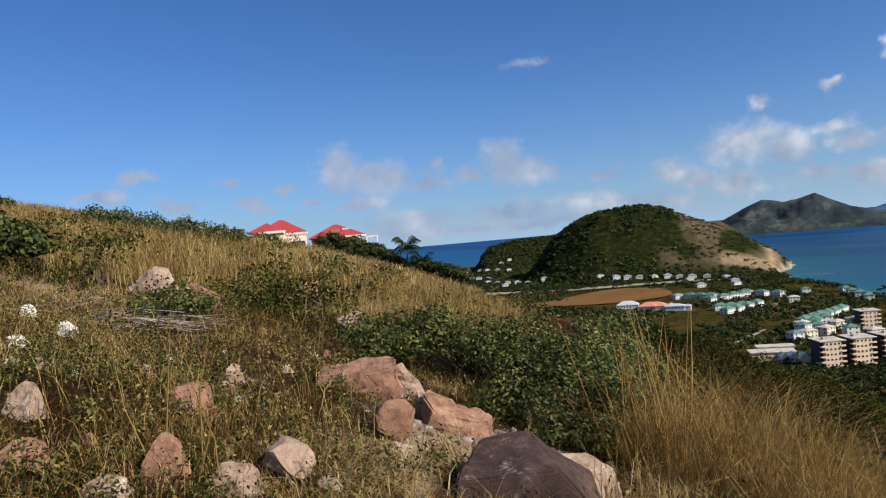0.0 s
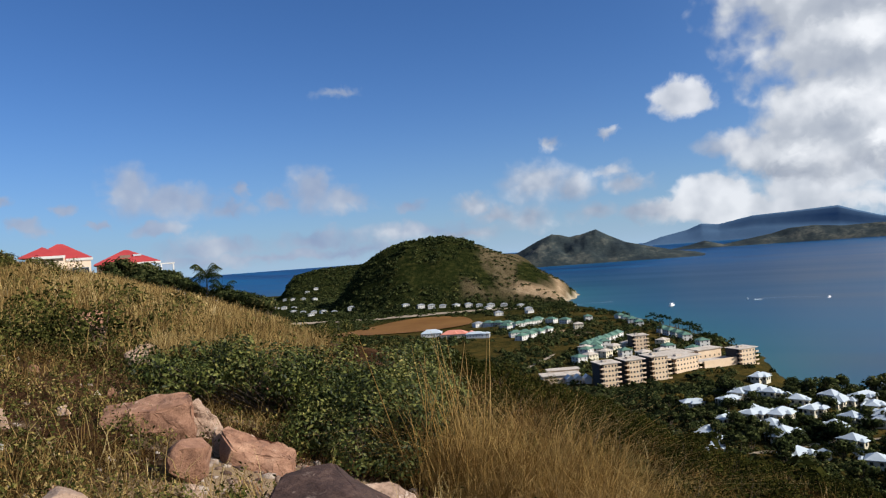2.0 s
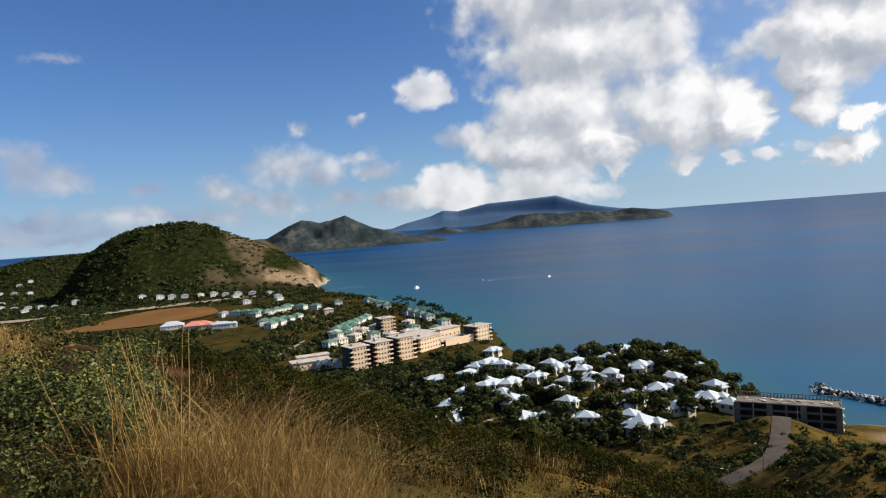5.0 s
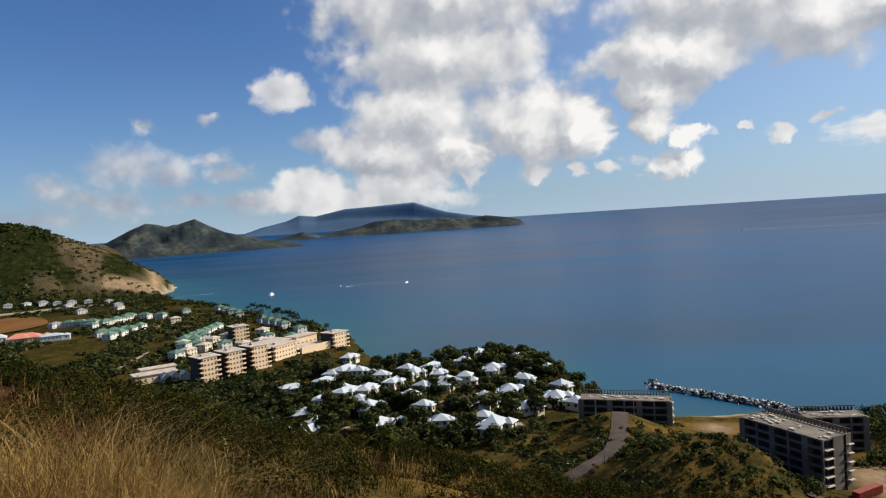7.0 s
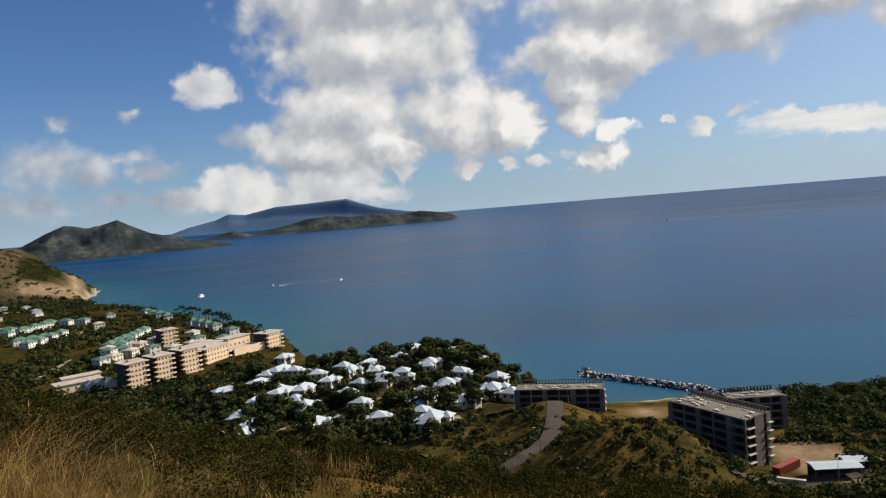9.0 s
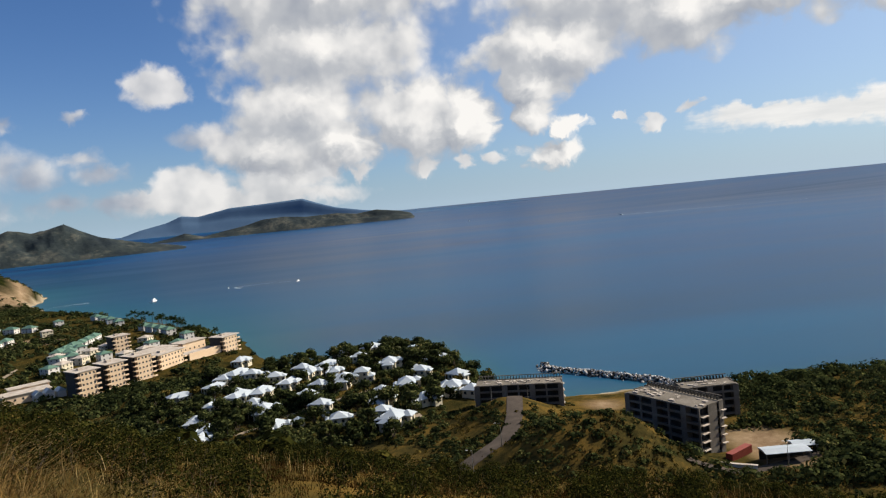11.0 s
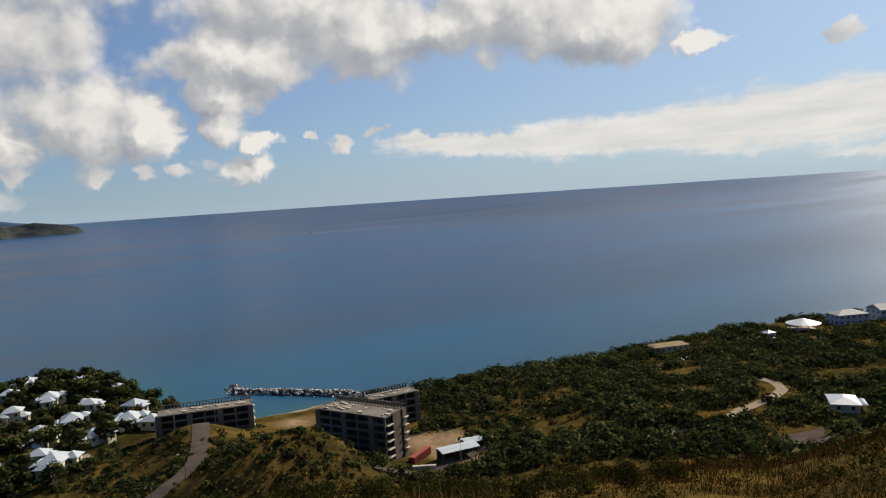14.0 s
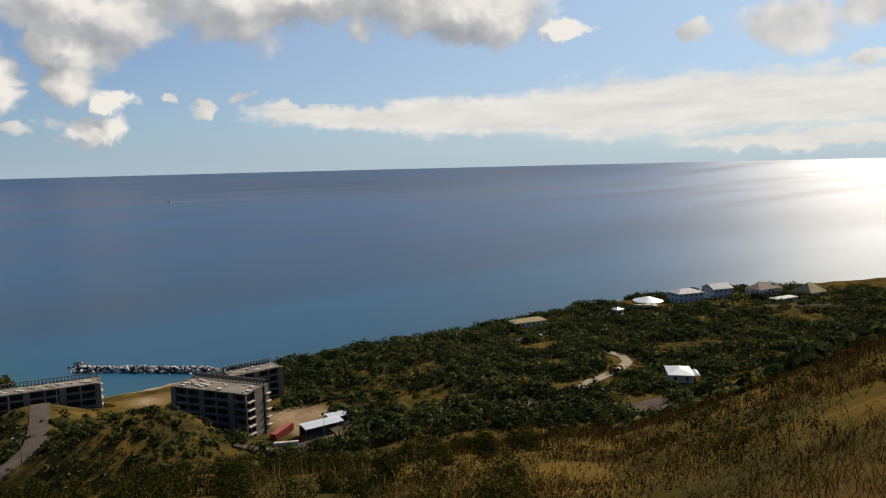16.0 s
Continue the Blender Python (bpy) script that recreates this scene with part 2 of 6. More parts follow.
def rock_material(name, low, mid, high, pale):
    m, nodes, links, b = nodes_of(name)
    where = nodes.new("ShaderNodeNewGeometry").outputs["Position"]
    big, mid_n, fine = noise_node(nodes, links, where, 3.2, 5, 0.6, 0.6), noise_node(nodes, links, where, 14, 6, 0.65), noise_node(nodes, links, where, 75, 5, 0.7)
    body = ramp(nodes, ((0.3, low), (0.52, mid), (0.72, high)))
    links.new(maths(nodes, links, "ADD", maths(nodes, links, "MULTIPLY", big, 0.55), maths(nodes, links, "MULTIPLY", mid_n, 0.45)), body.inputs[0])
    spots = ramp(nodes, ((0.58, (0, 0, 0)), (0.7, (1, 1, 1))))
    links.new(maths(nodes, links, "ADD", maths(nodes, links, "MULTIPLY", noise_node(nodes, links, where, 5.0, 5, 0.7), 0.7), maths(nodes, links, "MULTIPLY", mid_n, 0.3)), spots.inputs[0])
    c = blend(nodes, links, spots.outputs[0], body.outputs[0], pale)
    dark = ramp(nodes, ((0.3, (0.6, 0.57, 0.55)), (0.48, (1, 1, 1))))
    links.new(fine, dark.inputs[0])
    cell = nodes.new("ShaderNodeTexVoronoi")
    cell.feature, cell.inputs["Scale"].default_value = "DISTANCE_TO_EDGE", 3.4
    stretch = nodes.new("ShaderNodeVectorMath")
    stretch.operation, stretch.inputs[1].default_value = "MULTIPLY", (1, 1, 1.8)
    links.new(where, stretch.inputs[0])
    links.new(stretch.outputs[0], cell.inputs["Vector"])
    crack = ramp(nodes, ((0.0, (0.35, 0.3, 0.28)), (0.035, (1, 1, 1))))
    links.new(maths(nodes, links, "ADD", cell.outputs["Distance"], maths(nodes, links, "MULTIPLY", maths(nodes, links, "SUBTRACT", mid_n, 0.45), 0.25)), crack.inputs[0])
    c = blend(nodes, links, 0.45, c, crack.outputs[0], "MULTIPLY")
    links.new(blend(nodes, links, 0.8, c, dark.outputs[0], "MULTIPLY"), b.inputs["Base Color"])
    b.inputs["Roughness"].default_value, b.inputs["Specular IOR Level"].default_value = 0.85, 0.25
    first = nodes.new("ShaderNodeBump")
    first.inputs["Strength"].default_value, first.inputs["Distance"].default_value = 0.6, 0.03
    links.new(mid_n, first.inputs["Height"])
    second = nodes.new("ShaderNodeBump")
    second.inputs["Strength"].default_value, second.inputs["Distance"].default_value = 0.6, 0.006
    links.new(fine, second.inputs["Height"])
    links.new(first.outputs[0], second.inputs["Normal"])
    links.new(second.outputs[0], b.inputs["Normal"])
    return m


mat_rock = rock_material("red_rock", (0.1, 0.048, 0.03), (0.25, 0.13, 0.08), (0.4, 0.24, 0.155), (0.56, 0.44, 0.34))
mat_dark_rock = rock_material("dark_rock", (0.02, 0.012, 0.009), (0.055, 0.031, 0.024), (0.13, 0.08, 0.06), (0.34, 0.26, 0.21))
mat_pale_rock = rock_material("pale_rock", (0.16, 0.1, 0.07), (0.33, 0.225, 0.16), (0.48, 0.37, 0.285), (0.64, 0.57, 0.5))
mat_white_stone = rock_material("white_stone", (0.42, 0.36, 0.3), (0.62, 0.57, 0.51), (0.74, 0.71, 0.66), (0.8, 0.78, 0.74))
mat_mole = surface("breakwater_stone", ((0.25, (0.03, 0.028, 0.026)), (0.45, (0.16, 0.15, 0.14)), (0.7, (0.5, 0.48, 0.45))), 0.3, 2.0, 0.9, 0.4, 0.05, 0.2, 1.2)
def build_sky():
    w = bpy.data.worlds.new("sky")
    scene.world = w
    w.use_nodes = True
    nodes, links = w.node_tree.nodes, w.node_tree.links
    sky = nodes.new("ShaderNodeTexSky")
    sky.sky_type, sky.sun_disc = "NISHITA", False
    sky.sun_elevation, sky.sun_rotation = radians(SUN_EL), radians(-SUN_AZ)
    sky.altitude, sky.air_density, sky.dust_density, sky.ozone_density = 100, 0.85, 1.1, 2.5
    way = nodes.new("ShaderNodeTexCoord").outputs["Generated"]
    split = nodes.new("ShaderNodeSeparateXYZ")
    links.new(way, split.inputs[0])
    heading_deg = maths(nodes, links, "MULTIPLY", maths(nodes, links, "ARCTAN2", split.outputs[0], split.outputs[1]), 57.2958)
    height_deg = maths(nodes, links, "MULTIPLY", maths(nodes, links, "ARCSINE", split.outputs[2]), 57.2958)
    # behind the lookout the headings run on past 180 degrees
    heading_deg = maths(nodes, links, "WRAP", heading_deg, 225.0, -135.0)
    flat = nodes.new("ShaderNodeCombineXYZ")
    links.new(heading_deg, flat.inputs[0])
    links.new(height_deg, flat.inputs[1])
    flat = flat.outputs[0]

    def stirred(vector, scale, reach):
        """The direction pushed about by noise, so that the clouds' edges billow."""
        n = nodes.new("ShaderNodeTexNoise")
        n.inputs["Scale"].default_value, n.inputs["Detail"].default_value = scale, 4
        links.new(vector, n.inputs["Vector"])
        shift = nodes.new("ShaderNodeVectorMath")
        shift.operation, shift.inputs[1].default_value = "SUBTRACT", (0.5, 0.5, 0.5)
        links.new(n.outputs["Color"], shift.inputs[0])
        add = nodes.new("ShaderNodeVectorMath")
        add.operation, add.inputs[1].default_value = "MULTIPLY_ADD", (reach, reach * 0.8, 0)
        links.new(shift.outputs[0], add.inputs[0])
        links.new(vector, add.inputs[2])
        return add.outputs[0]

    def noise_at(vector, scale, detail, rough):
        return noise_node(nodes, links, vector, scale, detail, rough)

    def shifted(dx, dy):
        n = nodes.new("ShaderNodeVectorMath")
        n.operation, n.inputs[1].default_value = "ADD", (dx, dy, 0)
        links.new(flat, n.inputs[0])
        return n.outputs[0]

    def lumps(vector, clouds):
        """How far inside the clouds a direction lies: 1 in a middle, 0 at an edge."""
        total = None
        for h, e, rh, re in clouds:
            n = nodes.new("ShaderNodeVectorMath")
            n.operation, n.inputs[1].default_value, n.inputs[2].default_value = "MULTIPLY_ADD", (0.8 / rh, 0.8 / re, 0), (-0.8 * h / rh, -0.8 * e / re, 0)
            links.new(vector, n.inputs[0])
            size = nodes.new("ShaderNodeVectorMath")
            size.operation = "LENGTH"
            links.new(n.outputs[0], size.inputs[0])
            total = size.outputs["Value"] if total is None else maths(nodes, links, "SMOOTH_MIN", total, size.outputs["Value"], 0.25)
        return maths(nodes, links, "SUBTRACT", 1.0, total)

    def ease(value, low, high):
        n = nodes.new("ShaderNodeMapRange")
        n.interpolation_type = "SMOOTHSTEP"
        n.inputs["From Min"].default_value, n.inputs["From Max"].default_value = low, high
        links.new(value, n.inputs["Value"])
        return n.outputs["Result"]

    def billow(vector):
        a = maths(nodes, links, "SUBTRACT", noise_at(vector, 0.15, 6, 0.5), 0.5)
        knobs = maths(nodes, links, "MULTIPLY", a, 1.3)
        for scale, weight in ((0.3, 0.5), (0.7, 0.24), (1.6, 0.1)):
            n = nodes.new("ShaderNodeTexVoronoi")
            n.feature, n.inputs["Scale"].default_value, n.inputs["Smoothness"].default_value = "SMOOTH_F1", scale, 0.35
            links.new(vector, n.inputs["Vector"])
            knobs = maths(nodes, links, "ADD", knobs, maths(nodes, links, "MULTIPLY", maths(nodes, links, "SUBTRACT", 0.42, n.outputs["Distance"]), weight))
        return knobs

    here, sunward = billow(flat), billow(shifted(1.3, 1.1))
    lit = maths(nodes, links, "SUBTRACT", here, sunward)
    streak_vec = nodes.new("ShaderNodeVectorMath")
    streak_vec.operation, streak_vec.inputs[1].default_value = "MULTIPLY", (0.16, 0.9, 0)
    links.new(flat, streak_vec.inputs[0])
    streak = maths(nodes, links, "MULTIPLY", maths(nodes, links, "SUBTRACT", noise_at(streak_vec.outputs[0], 1.0, 6, 0.6), 0.5), 1.6)

    soft, big = stirred(stirred(flat, 0.4, 2.6), 1.6, 1.1), stirred(stirred(flat, 0.3, 4.0), 1.2, 1.8)
    thin = maths(nodes, links, "ADD", lumps(soft, HAZE_CLOUDS), maths(nodes, links, "MULTIPLY", here, 0.9))
    heap = maths(nodes, links, "ADD", lumps(soft, HEAPS), maths(nodes, links, "MULTIPLY", here, 0.8))
    tower = maths(nodes, links, "ADD", lumps(big, TOWERS), maths(nodes, links, "MULTIPLY", here, 0.65))
    left = maths(nodes, links, "ADD", lumps(soft, LEFT_HEAPS), maths(nodes, links, "MULTIPLY", here, 0.9))
    bank = maths(nodes, links, "ADD", lumps(soft, BANK), maths(nodes, links, "MULTIPLY", streak, 0.45))
    a_thin, a_heap, a_tower, a_bank = ease(thin, -0.08, 0.75), ease(heap, 0.08, 0.5), ease(tower, 0.06, 0.42), ease(bank, 0.04, 0.5)

    veil = ramp(nodes, ((0.0, (0.27, 0.34, 0.5)), (0.5, (0.4, 0.46, 0.58)), (1.0, (0.62, 0.65, 0.7))))
    links.new(maths(nodes, links, "MULTIPLY_ADD", lit, 0.9, 0.4), veil.inputs[0])
    puff = ramp(nodes, ((0.0, (0.32, 0.36, 0.44)), (0.45, (0.52, 0.55, 0.6)), (0.9, (0.96, 0.96, 0.96))))
    # a heap is white towards the sun and grey under its far side
    sunlit = nodes.new("ShaderNodeVectorMath")
    sunlit.operation, sunlit.inputs[1].default_value = "ADD", (1.4, 1.5, 0)
    links.new(big, sunlit.inputs[0])
    swell = maths(nodes, links, "SUBTRACT", lumps(big, TOWERS), lumps(sunlit.outputs[0], TOWERS))
    inner = maths(nodes, links, "ADD", maths(nodes, links, "MULTIPLY_ADD", lit, 0.65, 0.56), maths(nodes, links, "MULTIPLY", swell, 0.8))
    links.new(inner, puff.inputs[0])
    heap_puff = ramp(nodes, ((0.0, (0.36, 0.4, 0.47)), (0.5, (0.6, 0.62, 0.66)), (1.0, (0.88, 0.88, 0.89))))
    links.new(maths(nodes, links, "MULTIPLY_ADD", lit, 1.0, 0.72), heap_puff.inputs[0])
    grey_puff = ramp(nodes, ((0.0, (0.3, 0.34, 0.44)), (0.5, (0.46, 0.5, 0.58)), (1.0, (0.84, 0.84, 0.85))))
    links.new(maths(nodes, links, "MULTIPLY_ADD", lit, 1.3, 0.5), grey_puff.inputs[0])
    sheet_tone = ramp(nodes, ((0.2, (0.52, 0.57, 0.62)), (0.5, (0.76, 0.78, 0.8)), (0.8, (0.95, 0.95, 0.95))))
    links.new(maths(nodes, links, "MULTIPLY_ADD", streak, 0.5, 0.64), sheet_tone.inputs[0])

    scaled = nodes.new("ShaderNodeVectorMath")
    scaled.operation = "MULTIPLY"
    links.new(sky.outputs[0], scaled.inputs[0])
    scaled.inputs[1].default_value = SKY_GAIN
    mist = maths(nodes, links, "POWER", 2.718, maths(nodes, links, "MULTIPLY", maths(nodes, links, "MAXIMUM", height_deg, 0.0), -0.22))
    clear_sky = blend(nodes, links, maths(nodes, links, "MULTIPLY", mist, 0.8), scaled.outputs[0], (0.44, 0.6, 0.76))
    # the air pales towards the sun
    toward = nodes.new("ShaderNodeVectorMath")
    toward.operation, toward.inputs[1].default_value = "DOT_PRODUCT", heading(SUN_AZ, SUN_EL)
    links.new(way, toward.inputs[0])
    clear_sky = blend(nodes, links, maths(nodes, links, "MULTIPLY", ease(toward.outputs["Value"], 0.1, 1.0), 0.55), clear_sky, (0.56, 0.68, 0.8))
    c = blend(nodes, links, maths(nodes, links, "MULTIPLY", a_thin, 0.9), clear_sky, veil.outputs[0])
    c = blend(nodes, links, maths(nodes, links, "MULTIPLY", a_bank, 0.92), c, sheet_tone.outputs[0])
    c = blend(nodes, links, maths(nodes, links, "MULTIPLY", a_heap, 0.9), c, heap_puff.outputs[0])
    c = blend(nodes, links, maths(nodes, links, "MULTIPLY", a_tower, 0.97), c, puff.outputs[0])
    c = blend(nodes, links, maths(nodes, links, "MULTIPLY", ease(left, 0.0, 0.85), 0.85), c, grey_puff.outputs[0])
    links.new(c, nodes["Background"].inputs[0])
    nodes["Background"].inputs[1].default_value = 0.76


build_sky()
# ---- the lie of the land ----
def smooth(a, b, v):
    t = np.clip((v - a) / (b - a), 0, 1)
    return t * t * (3 - 2 * t)


def lattice(ix, iy, seed):
    n = (ix * 374761393 + iy * 668265263 + seed * 974711) & 0x7FFFFFFF
    n = ((n ^ (n >> 13)) * 1274126177) & 0x7FFFFFFF
    return ((n ^ (n >> 16)) & 0xFFFF) / 65535.0


def value_noise(x, y, seed=0):
    x, y = np.asarray(x, float), np.asarray(y, float)
    ix, iy = np.floor(x).astype(np.int64), np.floor(y).astype(np.int64)
    fx, fy = x - ix, y - iy
    fx, fy = fx * fx * (3 - 2 * fx), fy * fy * (3 - 2 * fy)
    a, b = lattice(ix, iy, seed), lattice(ix + 1, iy, seed)
    c, d = lattice(ix, iy + 1, seed), lattice(ix + 1, iy + 1, seed)
    return (a * (1 - fx) + b * fx) * (1 - fy) + (c * (1 - fx) + d * fx) * fy - 0.5


def fbm(x, y, seed=0, octaves=4):
    return sum(value_noise(np.asarray(x) * 2**k, np.asarray(y) * 2**k, seed + k) * 0.5**k for k in range(octaves))


# the hillside's fall by compass direction from the lookout
FALL_AZ = (-180, -150, -124, -119, -113, -106, -101, -94, -84, -65, -55, -45, -37, -32, -27, -22, -14, -5, 4, 10, 17, 25, 32, 60, 110, 180)
FALL_EL = (5, -4, -12.8, -15.3, -18.2, -21.0, -21.2, -22.0, -23.2, -22.4, -21.2, -18.8, -17.2, -15.2, -12.8, -11.0, -8.4, -5.6, -2.2, -0.2, 1.3, 3.3, 4.9, 11, 14, 5)
COAST = ((545, -365), (640, -600), (1000, -1300), (-1500, -1300), (-1500, 2200), (-300, 2500), (150, 2400), (420, 2150), (800, 2000), (770, 1620), (700, 1440),
         (640, 1290), (587, 1200), (545, 1160), (520, 1060), (490, 880), (471, 783), (426, 572), (388, 472), (362, 425), (335, 385), (290, 355), (286, 340), (310, 335),
         (350, 335), (385, 312), (392, 290), (360, 235), (325, 190), (305, 160), (312, 142), (318, 124), (335, 100), (362, 62), (378, 40),
         (400, -5), (424, -48), (452, -90), (480, -130), (508, -228))


def coast_distance(x, y):
    """Metres inland from the shore; negative out at sea."""
    best, inside = np.full(x.shape, 1e9), np.zeros(x.shape, bool)
    for (ax, ay), (bx, by) in zip(COAST, COAST[1:] + COAST[:1]):
        dx, dy = bx - ax, by - ay
        t = np.clip(((x - ax) * dx + (y - ay) * dy) / (dx * dx + dy * dy), 0, 1)
        best = np.minimum(best, np.hypot(x - ax - t * dx, y - ay - t * dy))
        inside ^= ((ay > y) != (by > y)) & (x < (y - ay) / (dy if dy else 1e-9) * dx + ax)
    return np.where(inside, best, -best)


def bump(x, y, cx, cy, radius):
    return np.exp(-((x - cx) ** 2 + (y - cy) ** 2) / radius**2)


def ground_z(x, y):
    x, y = np.atleast_1d(np.asarray(x, float)), np.atleast_1d(np.asarray(y, float))
    r, az = np.hypot(x, y), np.degrees(np.arctan2(-x, y))
    fall = np.tan(np.radians(np.interp(az, FALL_AZ, FALL_EL)))
    brow = np.interp(az, (-130, -100, -60, -30, -8, 0, 5, 14, 20, 35, 60), (75, 42, 40, 42, 50, 110, 150, 150, 120, 110, 110))
    steep = np.interp(az, (-130, -105, -60, -40, -20, 0, 10, 40), (0.14, 0.1, 0.08, 0.1, 0.12, 0.25, 0.3, 0.35))
    over = np.maximum(r - brow, 0)
    slope = EYE + r * fall - 1.6 * np.exp(-r / 25) - steep * over * over / (over + 15)
    slope += smooth(4, 30, r) * fbm(x / 14, y / 14, 3) * 0.9 + smooth(1, 4, r) * fbm(x / 2.3, y / 2.3, 9) * 0.16
    d = coast_distance(x, y) + fbm(x / 30, y / 30, 5) * 8
    # low ground by the shore
    flat = 5 + 4 * bump(x, y, 320, 275, 55) + 9 * smooth(-78, -100, az) * np.clip(d / 130, 0.25, 1) * smooth(700, 500, r) + 1.5 * fbm(x / 25, y / 25, 7)
    flat += 12 * bump(x, y, 205, 112, 34) + 13 * bump(x, y, 210, 84, 27) + 4 * bump(x, y, 222, 80, 12) + 11 * bump(x, y, 252, 143, 20) + 7 * bump(x, y, 262, 322, 40)
    flat += 2.2 * bump(x, y, 235, 131, 12) - 3.6 * bump(x, y, 205, 121, 13)  # the road cut
    # the big hill over the isthmus, and a low one beyond
    crest = np.interp(az, (-27.2, -26.2, -25.5, -24, -22.6, -19.4, -17.8, -15.8, -12.7, -11, -9, -7.6, -6.4), (0, 10, 28, 47, 70, 105, 124, 138, 131, 117, 86, 38, 0))
    lean = np.interp(az, (-27, -22, -6), (1380, 1440, 1500))
    rel = np.clip(np.abs(r - lean) / np.interp(az, (-27, -22, -12, -6), (150, 260, 330, 200)), 0, 1)
    gully = 1 + 0.22 * fbm(x / 90, y / 90, 21) * smooth(0, 0.4, rel)
    flat += np.maximum(crest - 5, 0) * (0.5 + 0.5 * np.cos(np.pi * rel)) ** 0.85 * gully
    crest = np.interp(az, (-13, -9, -5.5, -3.6, -2.2), (84, 82, 78, 62, 0))
    flat += crest * (0.5 + 0.5 * np.cos(np.pi * np.clip(np.abs(r - 2050) / 260, 0, 1)))
    low = np.where(d > 0, flat * (1 - np.exp(-np.maximum(d, 0) / 12)), np.maximum(d * 0.15, -6))
    k = 5.0
    h = np.clip(0.5 + (slope - low) / (2 * k), 0, 1)
    return low * (1 - h) + slope * h + k * h * (1 - h)


def on_ground(x, y):
    return float(ground_z(x, y)[0])


def polar(az, r):
    """A place by compass direction and distance from the lookout."""
    return -r * math.sin(radians(az)), r * math.cos(radians(az))


def sheet(name, x, y, z, material, closed=False):
    """A mesh from a grid of points, rows by columns."""
    rows, cols = x.shape
    me = bpy.data.meshes.new(name)
    faces = []
    for i in range(rows - 1):
        for j in range(cols if closed else cols - 1):
            k = (j + 1) % cols
            faces.append((i * cols + j, i * cols + k, (i + 1) * cols + k, (i + 1) * cols + j))
    me.from_pydata(np.stack((x, y, z), -1).reshape(-1, 3).tolist(), [], faces)
    me.polygons.foreach_set("use_smooth", [True] * len(faces))
    me.materials.append(material)
    return new(name, me)


ring = np.concatenate(([0.0], np.geomspace(0.4, 60, 120), np.geomspace(61.5, 420, 150), np.geomspace(425, 2600, 130)))
turn = np.concatenate((np.arange(-180, -132, 4.0), np.arange(-132, 38, 0.45), np.arange(38, 180, 4.0)))
turn, ring = np.meshgrid(-turn, ring)
gx, gy = ring * np.sin(np.radians(turn)), ring * np.cos(np.radians(turn))
ground = tagged(sheet("ground", gx, gy, ground_z(gx.ravel(), gy.ravel()).reshape(gx.shape), mat_ground, closed=True),
                "dry grassy hillside falling to a coast with scrub and beaches", "ground", kind="structure")

gr, ga = np.hypot(gx, gy).ravel(), np.degrees(np.arctan2(-gx, gy)).ravel()
shore = coast_distance(gx.ravel(), gy.ravel())
gz = np.array([v.co.z for v in ground.data.vertices])
patch = fbm(gx.ravel() / 60, gy.ravel() / 60, 51)
quarry = smooth(-21.0, -21.8, ga) * smooth(-25.8, -25.0, ga) * smooth(38, 32, gz + 22 * patch + 8 * smooth(-22.5, -20.5, ga)) * smooth(1230, 1260, gr)
brush = smooth(-0.03, 0.08, fbm(ga / 1.6, gr / 120, 57) + 0.34 * smooth(-16.5, -20, ga) * smooth(-26.5, -24, ga) - 0.16) * smooth(1200, 1260, gr) * smooth(-16, -18, ga)
trodden = 0.75 * smooth(0.5, 0.9, bump(gx.ravel(), gy.ravel(), 0.2, 5.7, 1.2) + bump(gx.ravel(), gy.ravel(), -0.6, 4.4, 0.6) + bump(gx.ravel(), gy.ravel(), -5.2, 9.6, 1.4) + bump(gx.ravel(), gy.ravel(), 0.2, 8.0, 0.7) + fbm(gx.ravel() * 1.1, gy.ravel() * 1.1, 88) * 0.9 * smooth(14, 8, gr)) * smooth(20, 12, gr)
yard = 0.8 * bump(gx.ravel(), gy.ravel(), 262, 48, 15) + bump(gx.ravel(), gy.ravel(), 248, 36, 12) + 0.9 * bump(gx.ravel(), gy.ravel(), 288, 116, 10) + bump(gx.ravel(), gy.ravel(), 330, 705, 26)
for key, value in (("scrub", smooth(3, 12, gr) * smooth(-16, -30, ga) + smooth(40, 60, gr) * smooth(-30, -16, ga)), ("wood", np.maximum(smooth(900, 1150, gr) * smooth(2400, 2300, gr), 0.45 * np.maximum(smooth(340, 400, gr) * smooth(-44, -38, ga) * smooth(-4, -8, ga), smooth(392, 412, gx.ravel() + gy.ravel()) * smooth(165, 190, gy.ravel()) * smooth(-70, -60, ga) * smooth(-30, -36, ga)))), ("bare", np.clip(trodden + quarry + 0.3 * brush * (1 - quarry) + np.clip(yard * 1.4 + patch, 0, 1) * smooth(0.15, 0.4, yard), 0, 1)),
                   ("sand", smooth(2.4, 1.0, gz) * smooth(150, 200, gr) * (smooth(600, 760, gy.ravel()) + bump(gx.ravel(), gy.ravel(), 312, 128, 22)))):
    ground.data.attributes.new(key, "FLOAT", "POINT").data.foreach_set("value", value.astype(np.float32))

